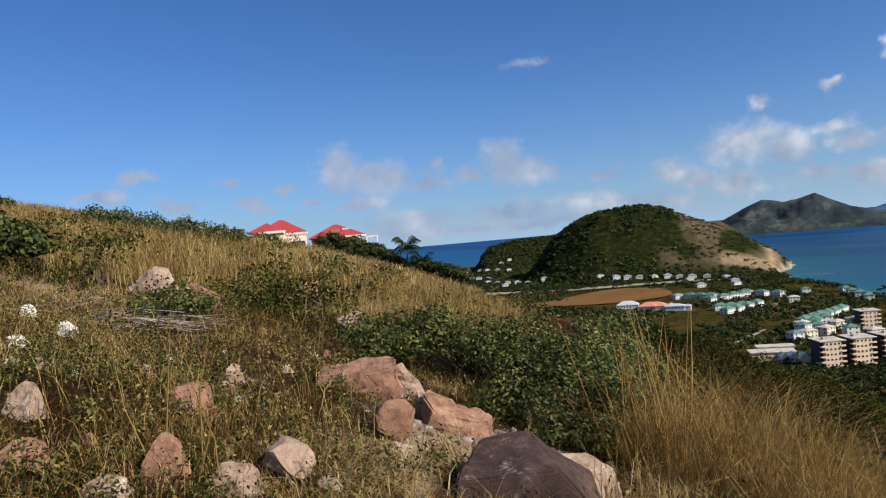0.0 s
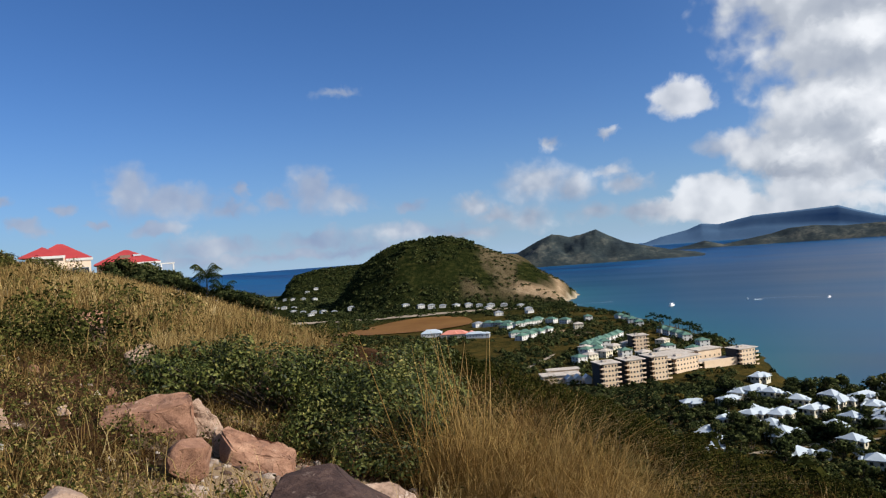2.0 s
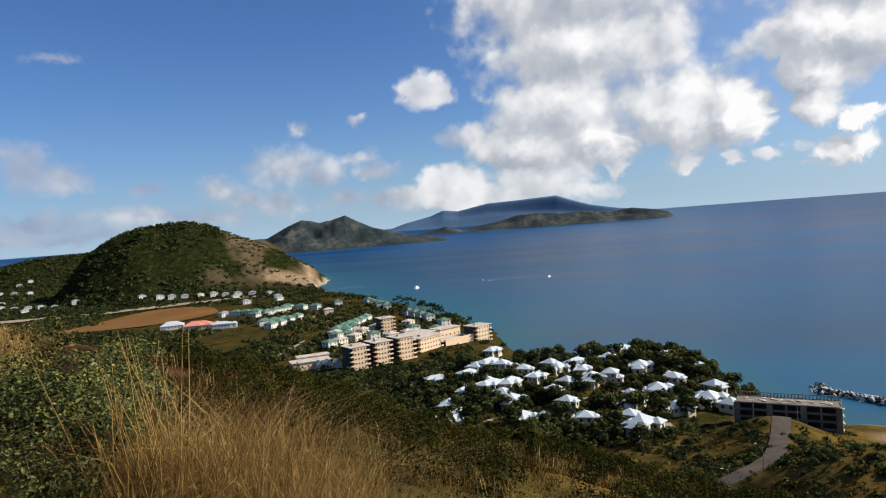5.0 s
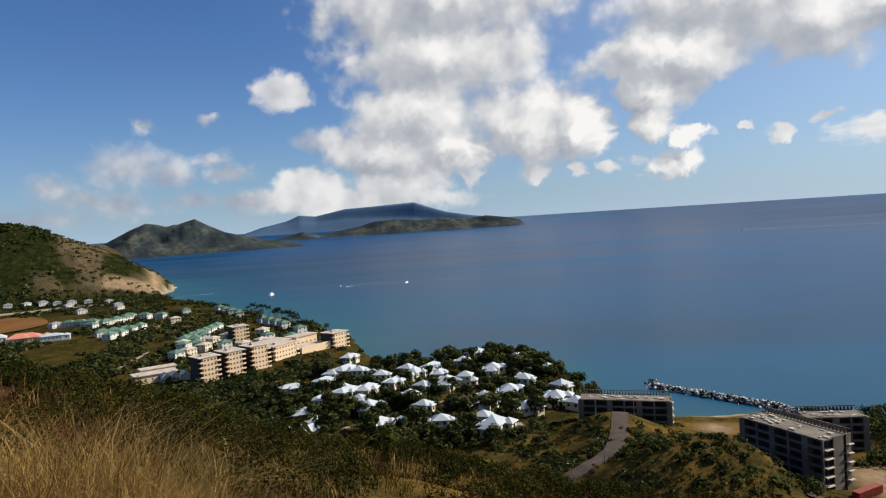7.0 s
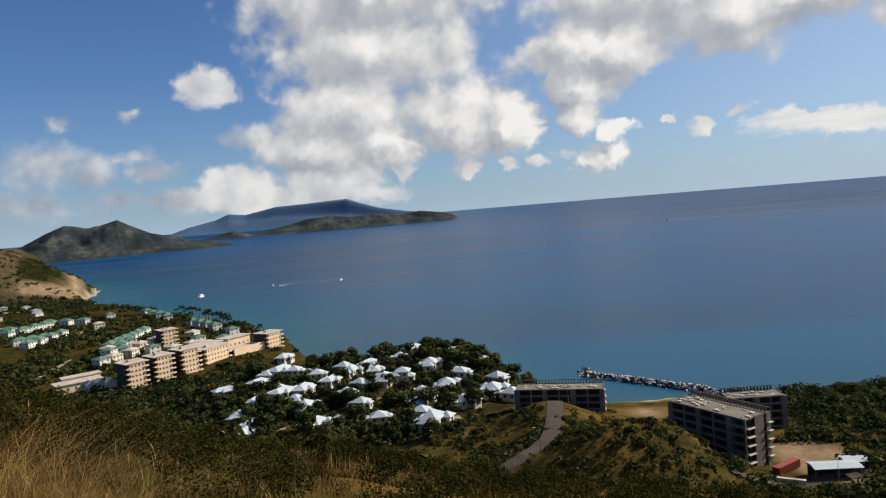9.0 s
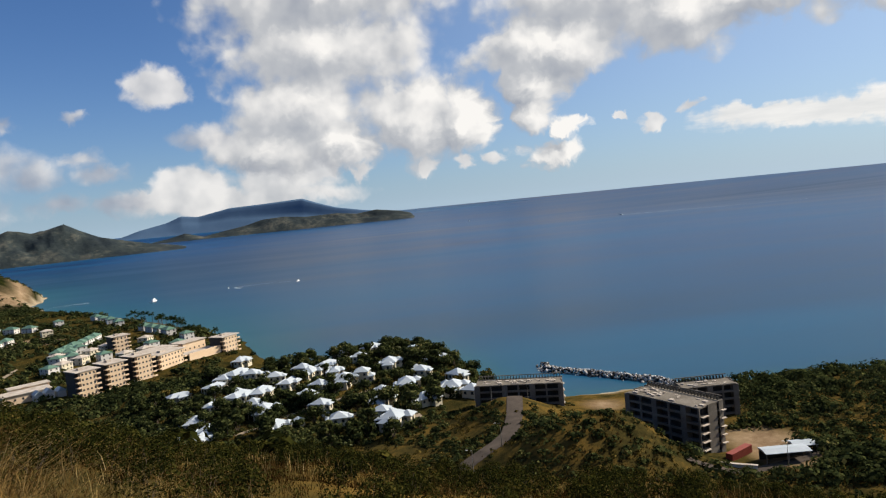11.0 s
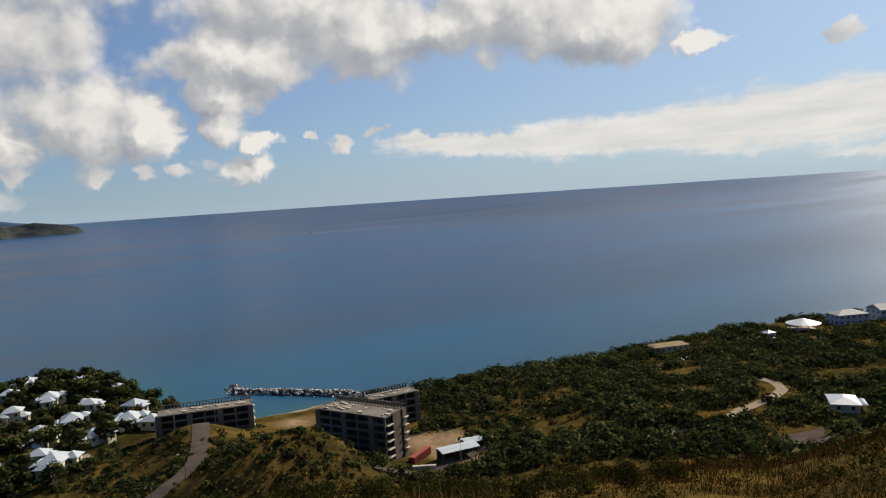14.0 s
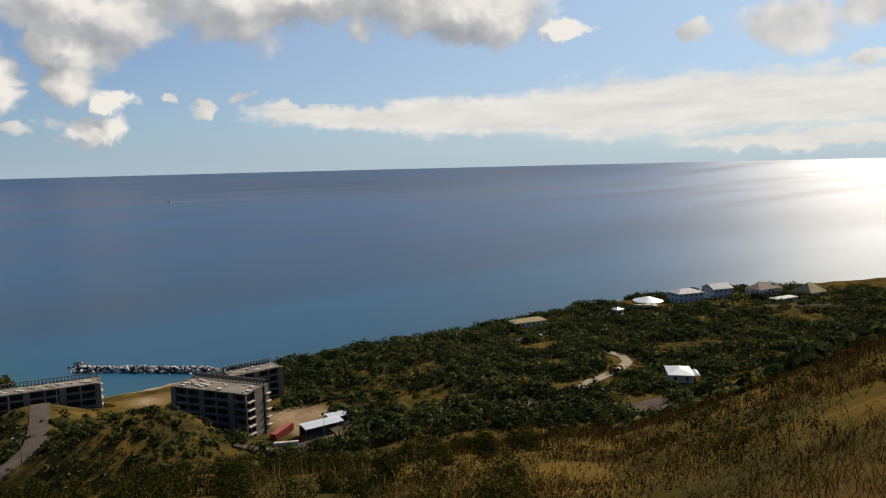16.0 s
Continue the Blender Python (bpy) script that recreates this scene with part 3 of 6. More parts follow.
ring = np.concatenate((np.geomspace(150, 3000, 60), np.linspace(3050, 4930, 40)))
turn, ring = np.meshgrid(np.arange(-180, 180, 1.5), ring)
lift = 74 * np.maximum((ring - 3000) / 1900, 0) ** 2
sea = tagged(sheet("water", ring * np.sin(np.radians(turn)), ring * np.cos(np.radians(turn)), lift, mat_sea, closed=True),
             "calm blue sea with darker streaks reaching the horizon", "sea", kind="structure")
sx, sy = (ring * np.sin(np.radians(turn))).ravel(), (ring * np.cos(np.radians(turn))).ravel()
depth = -coast_distance(sx, sy)
shallow = 0.85 * np.exp(-np.maximum(depth, 0) / np.interp(sy, (-300, 150, 350, 520, 1100), (10, 22, 50, 120, 150))) * smooth(2000, 1500, np.hypot(sx, sy))
shallow = np.maximum(shallow, 0.36 * np.exp(-np.maximum(depth, 0) / 420))
water_az, water_r = np.degrees(np.arctan2(sx, sy)), np.hypot(sx, sy)
# two broad patches where the open water's colour turns darker navy
navy_patch = 0.95 * np.maximum(np.exp(-(((water_az - 31) / 17) ** 2) - ((water_r - 1800) / 950) ** 2), 0.8 * np.exp(-(((water_az - 84) / 16) ** 2) - ((water_r - 3400) / 900) ** 2))
sea.data.attributes.new("navy_patch", "FLOAT", "POINT").data.foreach_set("value", navy_patch.astype(np.float32))
sea.data.attributes.new("shallow", "FLOAT", "POINT").data.foreach_set("value", shallow.astype(np.float32))


def island(name, label, distance, depth, profile, material, seed, rough):
    """A far range: skyline angles by compass direction, seen over the sea."""
    pa, pe = [p[0] for p in profile], [p[1] for p in profile]
    az = np.arange(pa[-1], pa[0], 0.12)
    v = np.linspace(-1, 1, 25)
    az, v = np.meshgrid(az, v)
    r = distance + v * depth
    top = EYE + distance * np.tan(np.radians(np.interp(az, pa[::-1], pe[::-1])))
    base = 74 * np.maximum((r - 3000) / 1900, 0) ** 2 - 2
    x, y = -r * np.sin(np.radians(az)), r * np.cos(np.radians(az))
    n = fbm(x / rough, y / rough, seed)
    z = base + np.maximum(top - base, 0) * np.cos(np.clip(np.abs(v), 0, 1) * np.pi / 2) ** 1.2 * (1 + 0.7 * (n - 0.35) * smooth(0, 0.35, np.abs(v)))
    return tagged(sheet(name, x, y, z, material), label, "island", kind="structure")


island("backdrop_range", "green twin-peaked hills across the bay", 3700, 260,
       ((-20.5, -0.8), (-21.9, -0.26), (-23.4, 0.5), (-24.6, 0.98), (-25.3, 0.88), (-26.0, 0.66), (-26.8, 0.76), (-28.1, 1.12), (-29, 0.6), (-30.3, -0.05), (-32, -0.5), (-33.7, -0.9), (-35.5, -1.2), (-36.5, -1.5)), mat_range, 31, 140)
island("backdrop_volcano", "volcano island on the horizon tinted blue with haze", 4780, 110,
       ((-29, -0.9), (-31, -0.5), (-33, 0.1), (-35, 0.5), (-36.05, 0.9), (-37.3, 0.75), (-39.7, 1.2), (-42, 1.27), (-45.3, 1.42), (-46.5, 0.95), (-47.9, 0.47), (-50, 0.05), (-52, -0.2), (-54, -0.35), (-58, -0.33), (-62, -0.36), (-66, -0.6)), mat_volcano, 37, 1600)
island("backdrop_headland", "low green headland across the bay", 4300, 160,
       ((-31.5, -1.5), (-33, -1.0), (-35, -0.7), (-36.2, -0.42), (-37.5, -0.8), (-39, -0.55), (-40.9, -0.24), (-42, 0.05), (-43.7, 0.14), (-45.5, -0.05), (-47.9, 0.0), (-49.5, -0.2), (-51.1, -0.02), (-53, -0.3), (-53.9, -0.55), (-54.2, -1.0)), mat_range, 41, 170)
# ---- hillside plants and stones ----
rng = np.random.default_rng(7)


def fast_mesh(name, verts, tris, material):
    me = bpy.data.meshes.new(name)
    me.vertices.add(len(verts))
    me.vertices.foreach_set("co", np.asarray(verts, np.float32).ravel())
    n = len(tris)
    me.loops.add(3 * n)
    me.loops.foreach_set("vertex_index", np.asarray(tris, np.int32).ravel())
    me.polygons.add(n)
    me.polygons.foreach_set("loop_start", np.arange(0, 3 * n, 3, dtype=np.int32))
    me.update(calc_edges=True)
    me.materials.append(material)
    return me


def blade_mesh(name, roots, height, width, lean, material):
    """Curved grass blades: roots (n, 3), and a height, width and lean for each."""
    n = len(roots)
    turn, tip = rng.uniform(0, 2 * np.pi, n), rng.uniform(0, 2 * np.pi, n)
    side = np.stack((np.cos(turn), np.sin(turn), np.zeros(n)), 1) * (width / 2)[:, None]
    out = np.stack((np.cos(tip), np.sin(tip), np.zeros(n)), 1) * (height * lean)[:, None]
    up = np.array((0, 0, 1.0)) * height[:, None]
    rows = [roots - side, roots + side, roots + out * 0.3 + up * 0.55 - side * 0.8, roots + out * 0.3 + up * 0.55 + side * 0.8, roots + out + up * (1 - 0.3 * lean[:, None])]
    verts = np.stack(rows, 1).reshape(-1, 3)
    tris = np.array(((0, 1, 3), (0, 3, 2), (2, 3, 4)))[None] + 5 * np.arange(n)[:, None, None]
    return fast_mesh(name, verts, tris.reshape(-1, 3), material)


def leaf_verts(centers, size, outward, flat=0.35, messy=0.6, wide=0.48):
    """Pointed leaves: four corners each, turned at random but leaning outward."""
    n = len(centers)
    normal = outward + rng.normal(0, messy, (n, 3)) + np.array((0, 0, flat))
    normal /= np.linalg.norm(normal, axis=1)[:, None]
    a = np.cross(normal, rng.normal(0, 1, (n, 3)))
    a /= np.linalg.norm(a, axis=1)[:, None] + 1e-9
    b = np.cross(normal, a)
    s = size[:, None]
    return np.stack((centers - a * s, centers - b * s * wide + normal * s * 0.15, centers + a * s, centers + b * s * wide + normal * s * 0.15), 1).reshape(-1, 3)


def round_off(me, outward, per=4):
    """Shades leaves by the swell of their clump, as a soft canopy."""
    me.polygons.foreach_set("use_smooth", np.ones(len(me.polygons), bool))
    me.normals_split_custom_set_from_vertices(np.repeat(outward, per, axis=0).astype(np.float32))
    return me


def leaf_tris(n):
    return (np.array(((0, 1, 2), (0, 2, 3)))[None] + 4 * np.arange(n)[:, None, None]).reshape(-1, 3)


def scatter(count, az0, az1, r0, r1, power=1.0):
    """Places on the hillside; a power over 1 crowds them near."""
    az = radians(1) * rng.uniform(az0, az1, count)
    r = r0 + (r1 - r0) * rng.uniform(0, 1, count) ** power
    return -r * np.sin(az), r * np.cos(az)


def stuff(name, me, label, category):
    return tagged(new(name, me), label, category, kind="stuff")


BARE_SPOT = (0.15, 5.6)  # trodden gravel between the boulders


def clear(x, y):
    """1 where plants grow, 0 on the bare gravel."""
    tussock = smooth(0.6, 1.3, np.hypot(x - 2.4, y - 6.3)) * smooth(0.3, 0.8, np.hypot((x + 3.45) / 1.4, y - 7.95))
    return tussock * smooth(0.45, 1.0, np.hypot((x - BARE_SPOT[0]) / 1.3, y - BARE_SPOT[1]) + fbm(x * 1.3, y * 1.3, 77) * 0.5)


def grass(name, label, count, az, r, h, w, material, power=1.0, lean=(0.1, 0.6), cover=0.0, seed=61, grain=1.6):
    x, y = scatter(count, *az, *r, power)
    keep = (fbm(x / grain, y / grain, seed) > cover + rng.normal(0, 0.12, count)) & (rng.uniform(0, 1, count) < clear(x, y))
    x, y = x[keep], y[keep]
    n, d = len(x), np.hypot(x, y)
    roots = np.stack((x, y, ground_z(x, y) - 0.02), 1)
    tall = rng.uniform(*h, n) * (0.75 + 0.5 * (fbm(x / 3, y / 3, seed + 9) + 0.5))
    me = blade_mesh(name, roots, tall, w * np.maximum(1, d / 7) * rng.uniform(0.6, 1.4, n), rng.uniform(*lean, n), material)
    return stuff(name, me, label, "grass")


grass("short_dry_grass", "short dry straw among the stones", 62000, (-24, 38), (2.2, 12.5), (0.05, 0.26), 0.0055, mat_straw, 0.9, (0.3, 1.3), -0.03, 61)
grass("golden_grass", "tall golden grass covering the upper slope", 70000, (-6, 38), (12.3, 48), (0.35, 0.8), 0.006, mat_straw, 1.15, (0.1, 0.5), -0.22, 63, 3.0)
grass("meadow_grass", "tall golden grass below the ridge villa", 16000, (-8, 7), (9.3, 13), (0.35, 0.7), 0.006, mat_straw, 1.0, (0.1, 0.5), -0.15, 63, 3.0)
grass("dead_litter", "flattened dead grass and litter on the soil", 36000, (-20, 38), (2.2, 13), (0.06, 0.2), 0.006, mat_brown, 0.9, (1.5, 3.5), -0.1, 73)
grass("rusty_weeds", "reddish dry weeds beside the bare gravel", 2600, (-9, 1), (5.0, 6.6), (0.05, 0.22), 0.006, mat_rust, 1.0, (0.3, 1.4), -0.1, 79, 0.8)
grass("straw_stalks", "scattered pale straw stalks among the weeds", 5000, (-20, 38), (2.6, 13), (0.2, 0.55), 0.005, mat_straw, 1.0, (0.2, 0.8), 0.0, 75, 1.0)
grass("ridge_grass", "golden grass along the ridge below the villa", 26000, (-3, 38), (46, 150), (0.5, 1.0), 0.006, mat_straw, 1.0, (0.1, 0.5), -0.25, 65, 5.0)
grass("brown_grass", "dry brown grass down the seaward slope", 90000, (-128, -14), (2.6, 60), (0.12, 0.5), 0.007, mat_brown, 1.15, (0.3, 1.6), -0.1, 67, 2.2)
grass("sparse_straw", "pale straw stalks in the brown grass", 8000, (-90, -10), (3, 40), (0.35, 0.85), 0.005, mat_straw, 1.2, (0.1, 0.5), 0.02, 69, 2.5)
grass("west_grass", "golden brown grass on the western shoulder", 32000, (-128, -92), (24, 150), (0.4, 0.9), 0.008, mat_brown, 1.0, (0.1, 0.6), -0.02, 76, 12.0)
grass("slope_grass", "dry grass on the slope far below", 24000, (-128, -40), (110, 240), (0.6, 1.3), 0.012, mat_brown, 1.0, (0.2, 0.7), -0.02, 71, 14.0)


def herbs(name, label, plants, leaves, az, r, tall, size, material, power=1.0, cover=0.0, seed=81, grain=1.2):
    """Low leafy weeds, each a tuft of small leaves on short stems."""
    x, y = scatter(plants, *az, *r, power)
    keep = (fbm(x / grain, y / grain, seed) > cover + rng.normal(0, 0.1, plants)) & (rng.uniform(0, 1, plants) < clear(x, y))
    x, y = x[keep], y[keep]
    n, d = len(x), np.hypot(x, y)
    z, h, k = ground_z(x, y), rng.uniform(*tall, n), np.maximum(1, d / 9)
    spread = np.repeat(h * 0.75, leaves)
    turn, out, up = rng.uniform(0, 2 * np.pi, n * leaves), rng.uniform(0, 1, n * leaves) ** 0.6, rng.uniform(0.1, 1, n * leaves)
    away = np.stack((np.cos(turn), np.sin(turn), np.full(n * leaves, 0.6)), 1)
    c = np.stack((np.repeat(x, leaves) + np.cos(turn) * spread * out * (1.1 - 0.5 * up), np.repeat(y, leaves) + np.sin(turn) * spread * out * (1.1 - 0.5 * up), np.repeat(z, leaves) + np.repeat(h, leaves) * up), 1)
    s = np.repeat(size * k, leaves) * rng.uniform(0.5, 1.3, n * leaves)
    return stuff(name, fast_mesh(name, leaf_verts(c, s, away), leaf_tris(len(c)), material), label, "weeds")


herbs("green_weeds", "low green weeds between the boulders", 3900, 38, (-22, 38), (2.3, 13), (0.07, 0.3), 0.016, mat_herb, 0.9, -0.03, 81, 0.55)
herbs("tall_weeds", "leafy green weeds standing in the golden grass", 800, 40, (-8, 36), (9, 34), (0.3, 0.7), 0.026, mat_herb, 1.2, 0.02, 83, 2.5)
herbs("slope_weeds", "small dark-leaved weeds in the brown grass", 2600, 34, (-128, -12), (3.2, 44), (0.2, 0.65), 0.02, mat_slope, 1.3, 0.0, 85, 2.5)


def facet_rock(name, size, seed, material, label, x, y, turn, tilt=0.0, sink=0.25, detail=4, cuts=15, lift=0.0):
    """A broken boulder: a round form cut by random flat faces, then roughened."""
    r = np.random.default_rng(seed)
    bm = bmesh.new()
    bmesh.ops.create_icosphere(bm, subdivisions=detail, radius=1)
    v = np.array([p.co[:] for p in bm.verts])
    normals = r.normal(0, 1, (cuts, 3))
    normals /= np.linalg.norm(normals, axis=1)[:, None]
    reach = r.uniform(0.5, 0.74, cuts)
    dots = v @ normals.T
    rad = np.min(np.where(dots > 0.08, reach / np.maximum(dots, 0.08), 9), axis=1)
    rad = np.minimum(rad, 1.15)
    wob = np.array([noise.fractal(Vector(p) * 2.2 + Vector((seed * 3.1, 0, 0)), 0.7, 2.1, 5) for p in v])
    v = v * (rad * (1 + 0.04 * wob))[:, None]
    v = (v - (v.max(0) + v.min(0)) / 2) / (v.max(0) - v.min(0)) * np.array(size)
    for p, c in zip(bm.verts, v):
        p.co = c
    for f in bm.faces:
        f.smooth = True
    me = bpy.data.meshes.new(name)
    bm.to_mesh(me)
    bm.free()
    me.materials.append(material)
    me.set_sharp_from_angle(angle=radians(28))
    ob = new(name, me)
    ob.matrix_world = pose(x, y, on_ground(x, y) + size[2] * (0.5 - sink) + lift, tilt, 0, turn)
    return tagged(ob, label, "rock", group="boulders on the slope")


def broken_rock(label, material, x, y, size, corners, turn=0.0, sink=0.08, seed=1, rough=1.0):
    """A boulder split along planes: the hull of a few corners (shares of its width, depth and height), its edges worn and its faces roughened."""
    bm = bmesh.new()
    low = ((-0.5, -0.42, -0.3), (0.5, -0.45, -0.3), (0.48, 0.5, -0.3), (-0.46, 0.5, -0.3))
    for c in low + corners:
        bm.verts.new([a * b for a, b in zip(c, size)])
    hull = bmesh.ops.convex_hull(bm, input=bm.verts[:])
    bmesh.ops.delete(bm, geom=[v for v in hull["geom_interior"] if isinstance(v, bmesh.types.BMVert)], context="VERTS")
    bmesh.ops.dissolve_limit(bm, angle_limit=radians(4), verts=bm.verts[:], edges=bm.edges[:])
    bmesh.ops.bevel(bm, geom=bm.edges[:], offset=0.035 * min(size), segments=2, affect="EDGES", clamp_overlap=True)
    bmesh.ops.triangulate(bm, faces=bm.faces[:])
    for _ in range(4):
        long = [e for e in bm.edges if e.calc_length() > 0.09 * max(size)]
        if not long:
            break
        bmesh.ops.subdivide_edges(bm, edges=long, cuts=1)
        bmesh.ops.triangulate(bm, faces=[f for f in bm.faces if len(f.verts) > 3])
    bm.normal_update()
    step, shift = max(size), Vector((seed * 5.3, seed * 1.7, 0))
    move = [(v, v.normal * rough * step * (0.045 * noise.fractal(v.co / step * 3.2 + shift, 0.8, 2.1, 4) + 0.016 * noise.fractal(v.co / step * 11 + shift, 0.7, 2.1, 3))) for v in bm.verts]
    for v, d in move:
        v.co += d
    for f in bm.faces:
        f.smooth = True
    me = bpy.data.meshes.new("boulder")
    bm.to_mesh(me)
    bm.free()
    me.materials.append(material)
    me.set_sharp_from_angle(angle=radians(32))
    ob = new("boulder", me)
    ob.matrix_world = pose(x, y, on_ground(x, y) - sink * size[2], 0, 0, turn)
    return tagged(ob, label, "rock", group="boulders on the slope")


SLAB = ((-0.47, -0.35, 0.7), (0.05, -0.44, 0.76), (0.5, -0.38, 0.84), (-0.42, 0.3, 0.9), (0.1, 0.4, 1.0), (0.46, 0.4, 0.97))
JAGGED = ((-0.34, -0.2, 0.9), (0.0, 0.0, 1.0), (0.36, -0.25, 0.55), (0.5, 0.2, 0.3), (-0.45, 0.3, 0.6))
WEDGE = ((-0.47, 0.05, 1.0), (-0.38, 0.25, 0.98), (-0.25, -0.32, 0.62), (0.3, 0.32, 0.52), (0.5, -0.25, 0.22), (0.5, 0.15, 0.3))
HULK = ((-0.42, -0.25, 0.68), (-0.2, 0.4, 0.97), (0.14, 0.42, 1.0), (0.2, -0.42, 0.8), (0.5, 0.15, 0.3))
LEANING = ((-0.36, 0.0, 1.0), (0.1, 0.1, 0.94), (0.4, -0.1, 0.6), (0.5, 0.0, 0.12), (-0.3, -0.4, 0.7))
UPRIGHT = ((0.08, 0.0, 1.0), (0.38, -0.1, 0.92), (0.47, -0.2, 0.55), (-0.12, -0.2, 0.86), (-0.42, -0.36, 0.25), (-0.2, 0.3, 0.8))
SPLIT = ((-0.46, -0.1, 0.95), (-0.1, 0.0, 1.0), (0.28, -0.22, 0.55), (0.48, -0.3, 0.15), (0.3, 0.3, 0.6))
FACED = ((-0.2, -0.32, 0.86), (0.1, 0.0, 1.0), (0.45, 0.2, 0.92), (0.5, -0.15, 0.35), (0.1, -0.42, 0.5))
LOW = ((-0.36, -0.2, 0.72), (0.0, 0.1, 1.0), (0.38, 0.0, 0.8), (0.3, -0.36, 0.45), (-0.2, -0.42, 0.4))

broken_rock("large dark brown boulder with pale scratches", mat_dark_rock, 0.36, 4.55, (1.02, 0.8, 0.37), HULK, 4, 0.05, 11, 0.45)
broken_rock("tan boulder leaning on the dark boulder", mat_pale_rock, 0.87, 5.1, (0.5, 0.4, 0.3), LEANING, 0, 0.05, 12, 0.8)
broken_rock("long reddish brown slab with a flat top", mat_rock, -0.93, 6.75, (0.78, 0.5, 0.3), SLAB, 3, 0.05, 13)
broken_rock("whitish jagged rock beside the reddish slab", mat_pale_rock, -0.52, 7.0, (0.34, 0.3, 0.36), JAGGED, 0, 0.05, 14, 1.6)
broken_rock("wedge-shaped red and white rock slanting down", mat_rock, -0.03, 5.98, (0.6, 0.45, 0.37), WEDGE, -8, 0.05, 15)
broken_rock("small white stone at the tip of the wedge rock", mat_pale_rock, -0.3, 6.2, (0.15, 0.14, 0.3), JAGGED, 10, 0.0, 33, 0.8)
facet_rock("boulder", (0.4, 0.36, 0.34), 16, mat_rock, "rounded orange-brown boulder on bare gravel", -0.51, 5.2, 40, 0, 0.14, 4, 26)
broken_rock("upright pinkish rounded rock", mat_rock, -1.57, 3.68, (0.26, 0.24, 0.28), UPRIGHT, 0, 0.05, 17, 0.8)
facet_rock("boulder", (0.33, 0.28, 0.24), 18, mat_pale_rock, "cracked tan rock in the weeds", -1.0, 4.02, 60, 0, 0.14)
broken_rock("pale weathered rock low in the grass", mat_pale_rock, -1.24, 3.74, (0.33, 0.3, 0.17), LOW, 0, 0.05, 19, 1.5)
broken_rock("pinkish wedge rock leaning in the weeds", mat_rock, -1.84, 4.8, (0.32, 0.26, 0.26), FACED, -15, 0.05, 20)
broken_rock("small pale round rock in the weeds", mat_pale_rock, -1.98, 6.27, (0.18, 0.16, 0.17), LOW, 30, 0.0, 21)
broken_rock("grey-pink split boulder by the tall grass", mat_pale_rock, -4.6, 10.9, (0.82, 0.6, 0.48), JAGGED, 170, 0.05, 22, 1.2)
broken_rock("brown boulder with a whitish face", mat_rock, -3.52, 9.9, (0.72, 0.55, 0.48), SPLIT, -6, 0.05, 43, 1.2)
broken_rock("pinkish boulder with a shadowed flank in golden grass", mat_rock, -2.5, 11.9, (0.64, 0.5, 0.5), FACED, 0, 0.05, 24, 1.1)
broken_rock("tan rock half hidden by leaves", mat_pale_rock, -1.4, 10.1, (0.55, 0.4, 0.34), LOW, 0, 0.05, 25)
broken_rock("small pale rock among the weeds", mat_pale_rock, -2.63, 4.25, (0.24, 0.2, 0.22), SPLIT, 160, 0.05, 26)
broken_rock("flat pinkish stone among low weeds", mat_rock, -2.24, 3.58, (0.26, 0.24, 0.14), LOW, 20, 0.05, 27)
broken_rock("white stone beside the dead branches", mat_white_stone, -3.74, 6.85, (0.2, 0.18, 0.16), JAGGED, 10, 0.0, 28)
broken_rock("whitish stone near the ridge bush", mat_white_stone, -4.6, 7.65, (0.2, 0.18, 0.14), LOW, 50, 0.0, 29)
broken_rock("pale flat stone in the trodden grass", mat_white_stone, -3.74, 6.05, (0.19, 0.16, 0.11), SPLIT, 50, 0.0, 31)
broken_rock("brown rock under the green bush", mat_rock, -0.02, 9.2, (0.5, 0.4, 0.4), LOW, 50, 0.05, 30)
broken_rock("pale stone at the lip of the slope", mat_pale_rock, -1.74, 3.4, (0.26, 0.2, 0.12), LOW, 0, 0.05, 34)
broken_rock("small orange-white stone in the weeds", mat_pale_rock, -3.2, 5.45, (0.12, 0.1, 0.1), JAGGED, 0, 0.0, 35)
for k in range(26):
    px, py = polar(rng.uniform(-8, 36), rng.uniform(3.2, 9.5))
    d = rng.uniform(0.05, 0.13)
    broken_rock("small broken stone among the weeds", (mat_pale_rock, mat_rock, mat_white_stone)[k % 3], px, py, (d * 1.2, d, d * 0.8), (LOW, JAGGED, SPLIT)[k % 3], rng.uniform(0, 360), 0.0, 50 + k)

# loose stones and gravel
x, y = scatter(1500, -20, 38, 2.3, 10)
gx2, gy2 = BARE_SPOT[0] + rng.normal(0, 0.55, 600), BARE_SPOT[1] + rng.normal(0, 0.5, 600)
x, y = np.concatenate((x[fbm(x, y, 91) > 0.1], gx2)), np.concatenate((y[fbm(x, y, 91) > 0.1], gy2))
bm = bmesh.new()
bmesh.ops.create_icosphere(bm, subdivisions=1, radius=1)
unit, faces = np.array([v.co[:] for v in bm.verts]), np.array([[v.index for v in f.verts] for f in bm.faces])
bm.free()
n = len(x)
size = np.clip(rng.lognormal(-4.25, 0.7, n), 0.006, 0.08)[:, None] * rng.uniform(0.6, 1.2, (n, 3)) * (1, 1, 0.65)
verts = (unit[None] * size[:, None] * rng.uniform(0.75, 1.2, (n, len(unit), 1)) + np.stack((x, y, ground_z(x, y)), 1)[:, None]).reshape(-1, 3)
mat_gravel = surface("loose_stone", ((0.2, (0.06, 0.036, 0.026)), (0.6, (0.15, 0.095, 0.066)), (0.95, (0.42, 0.36, 0.3))), 3, 30, 0.9, 0.3, 0.004, 0.2, 0.7)
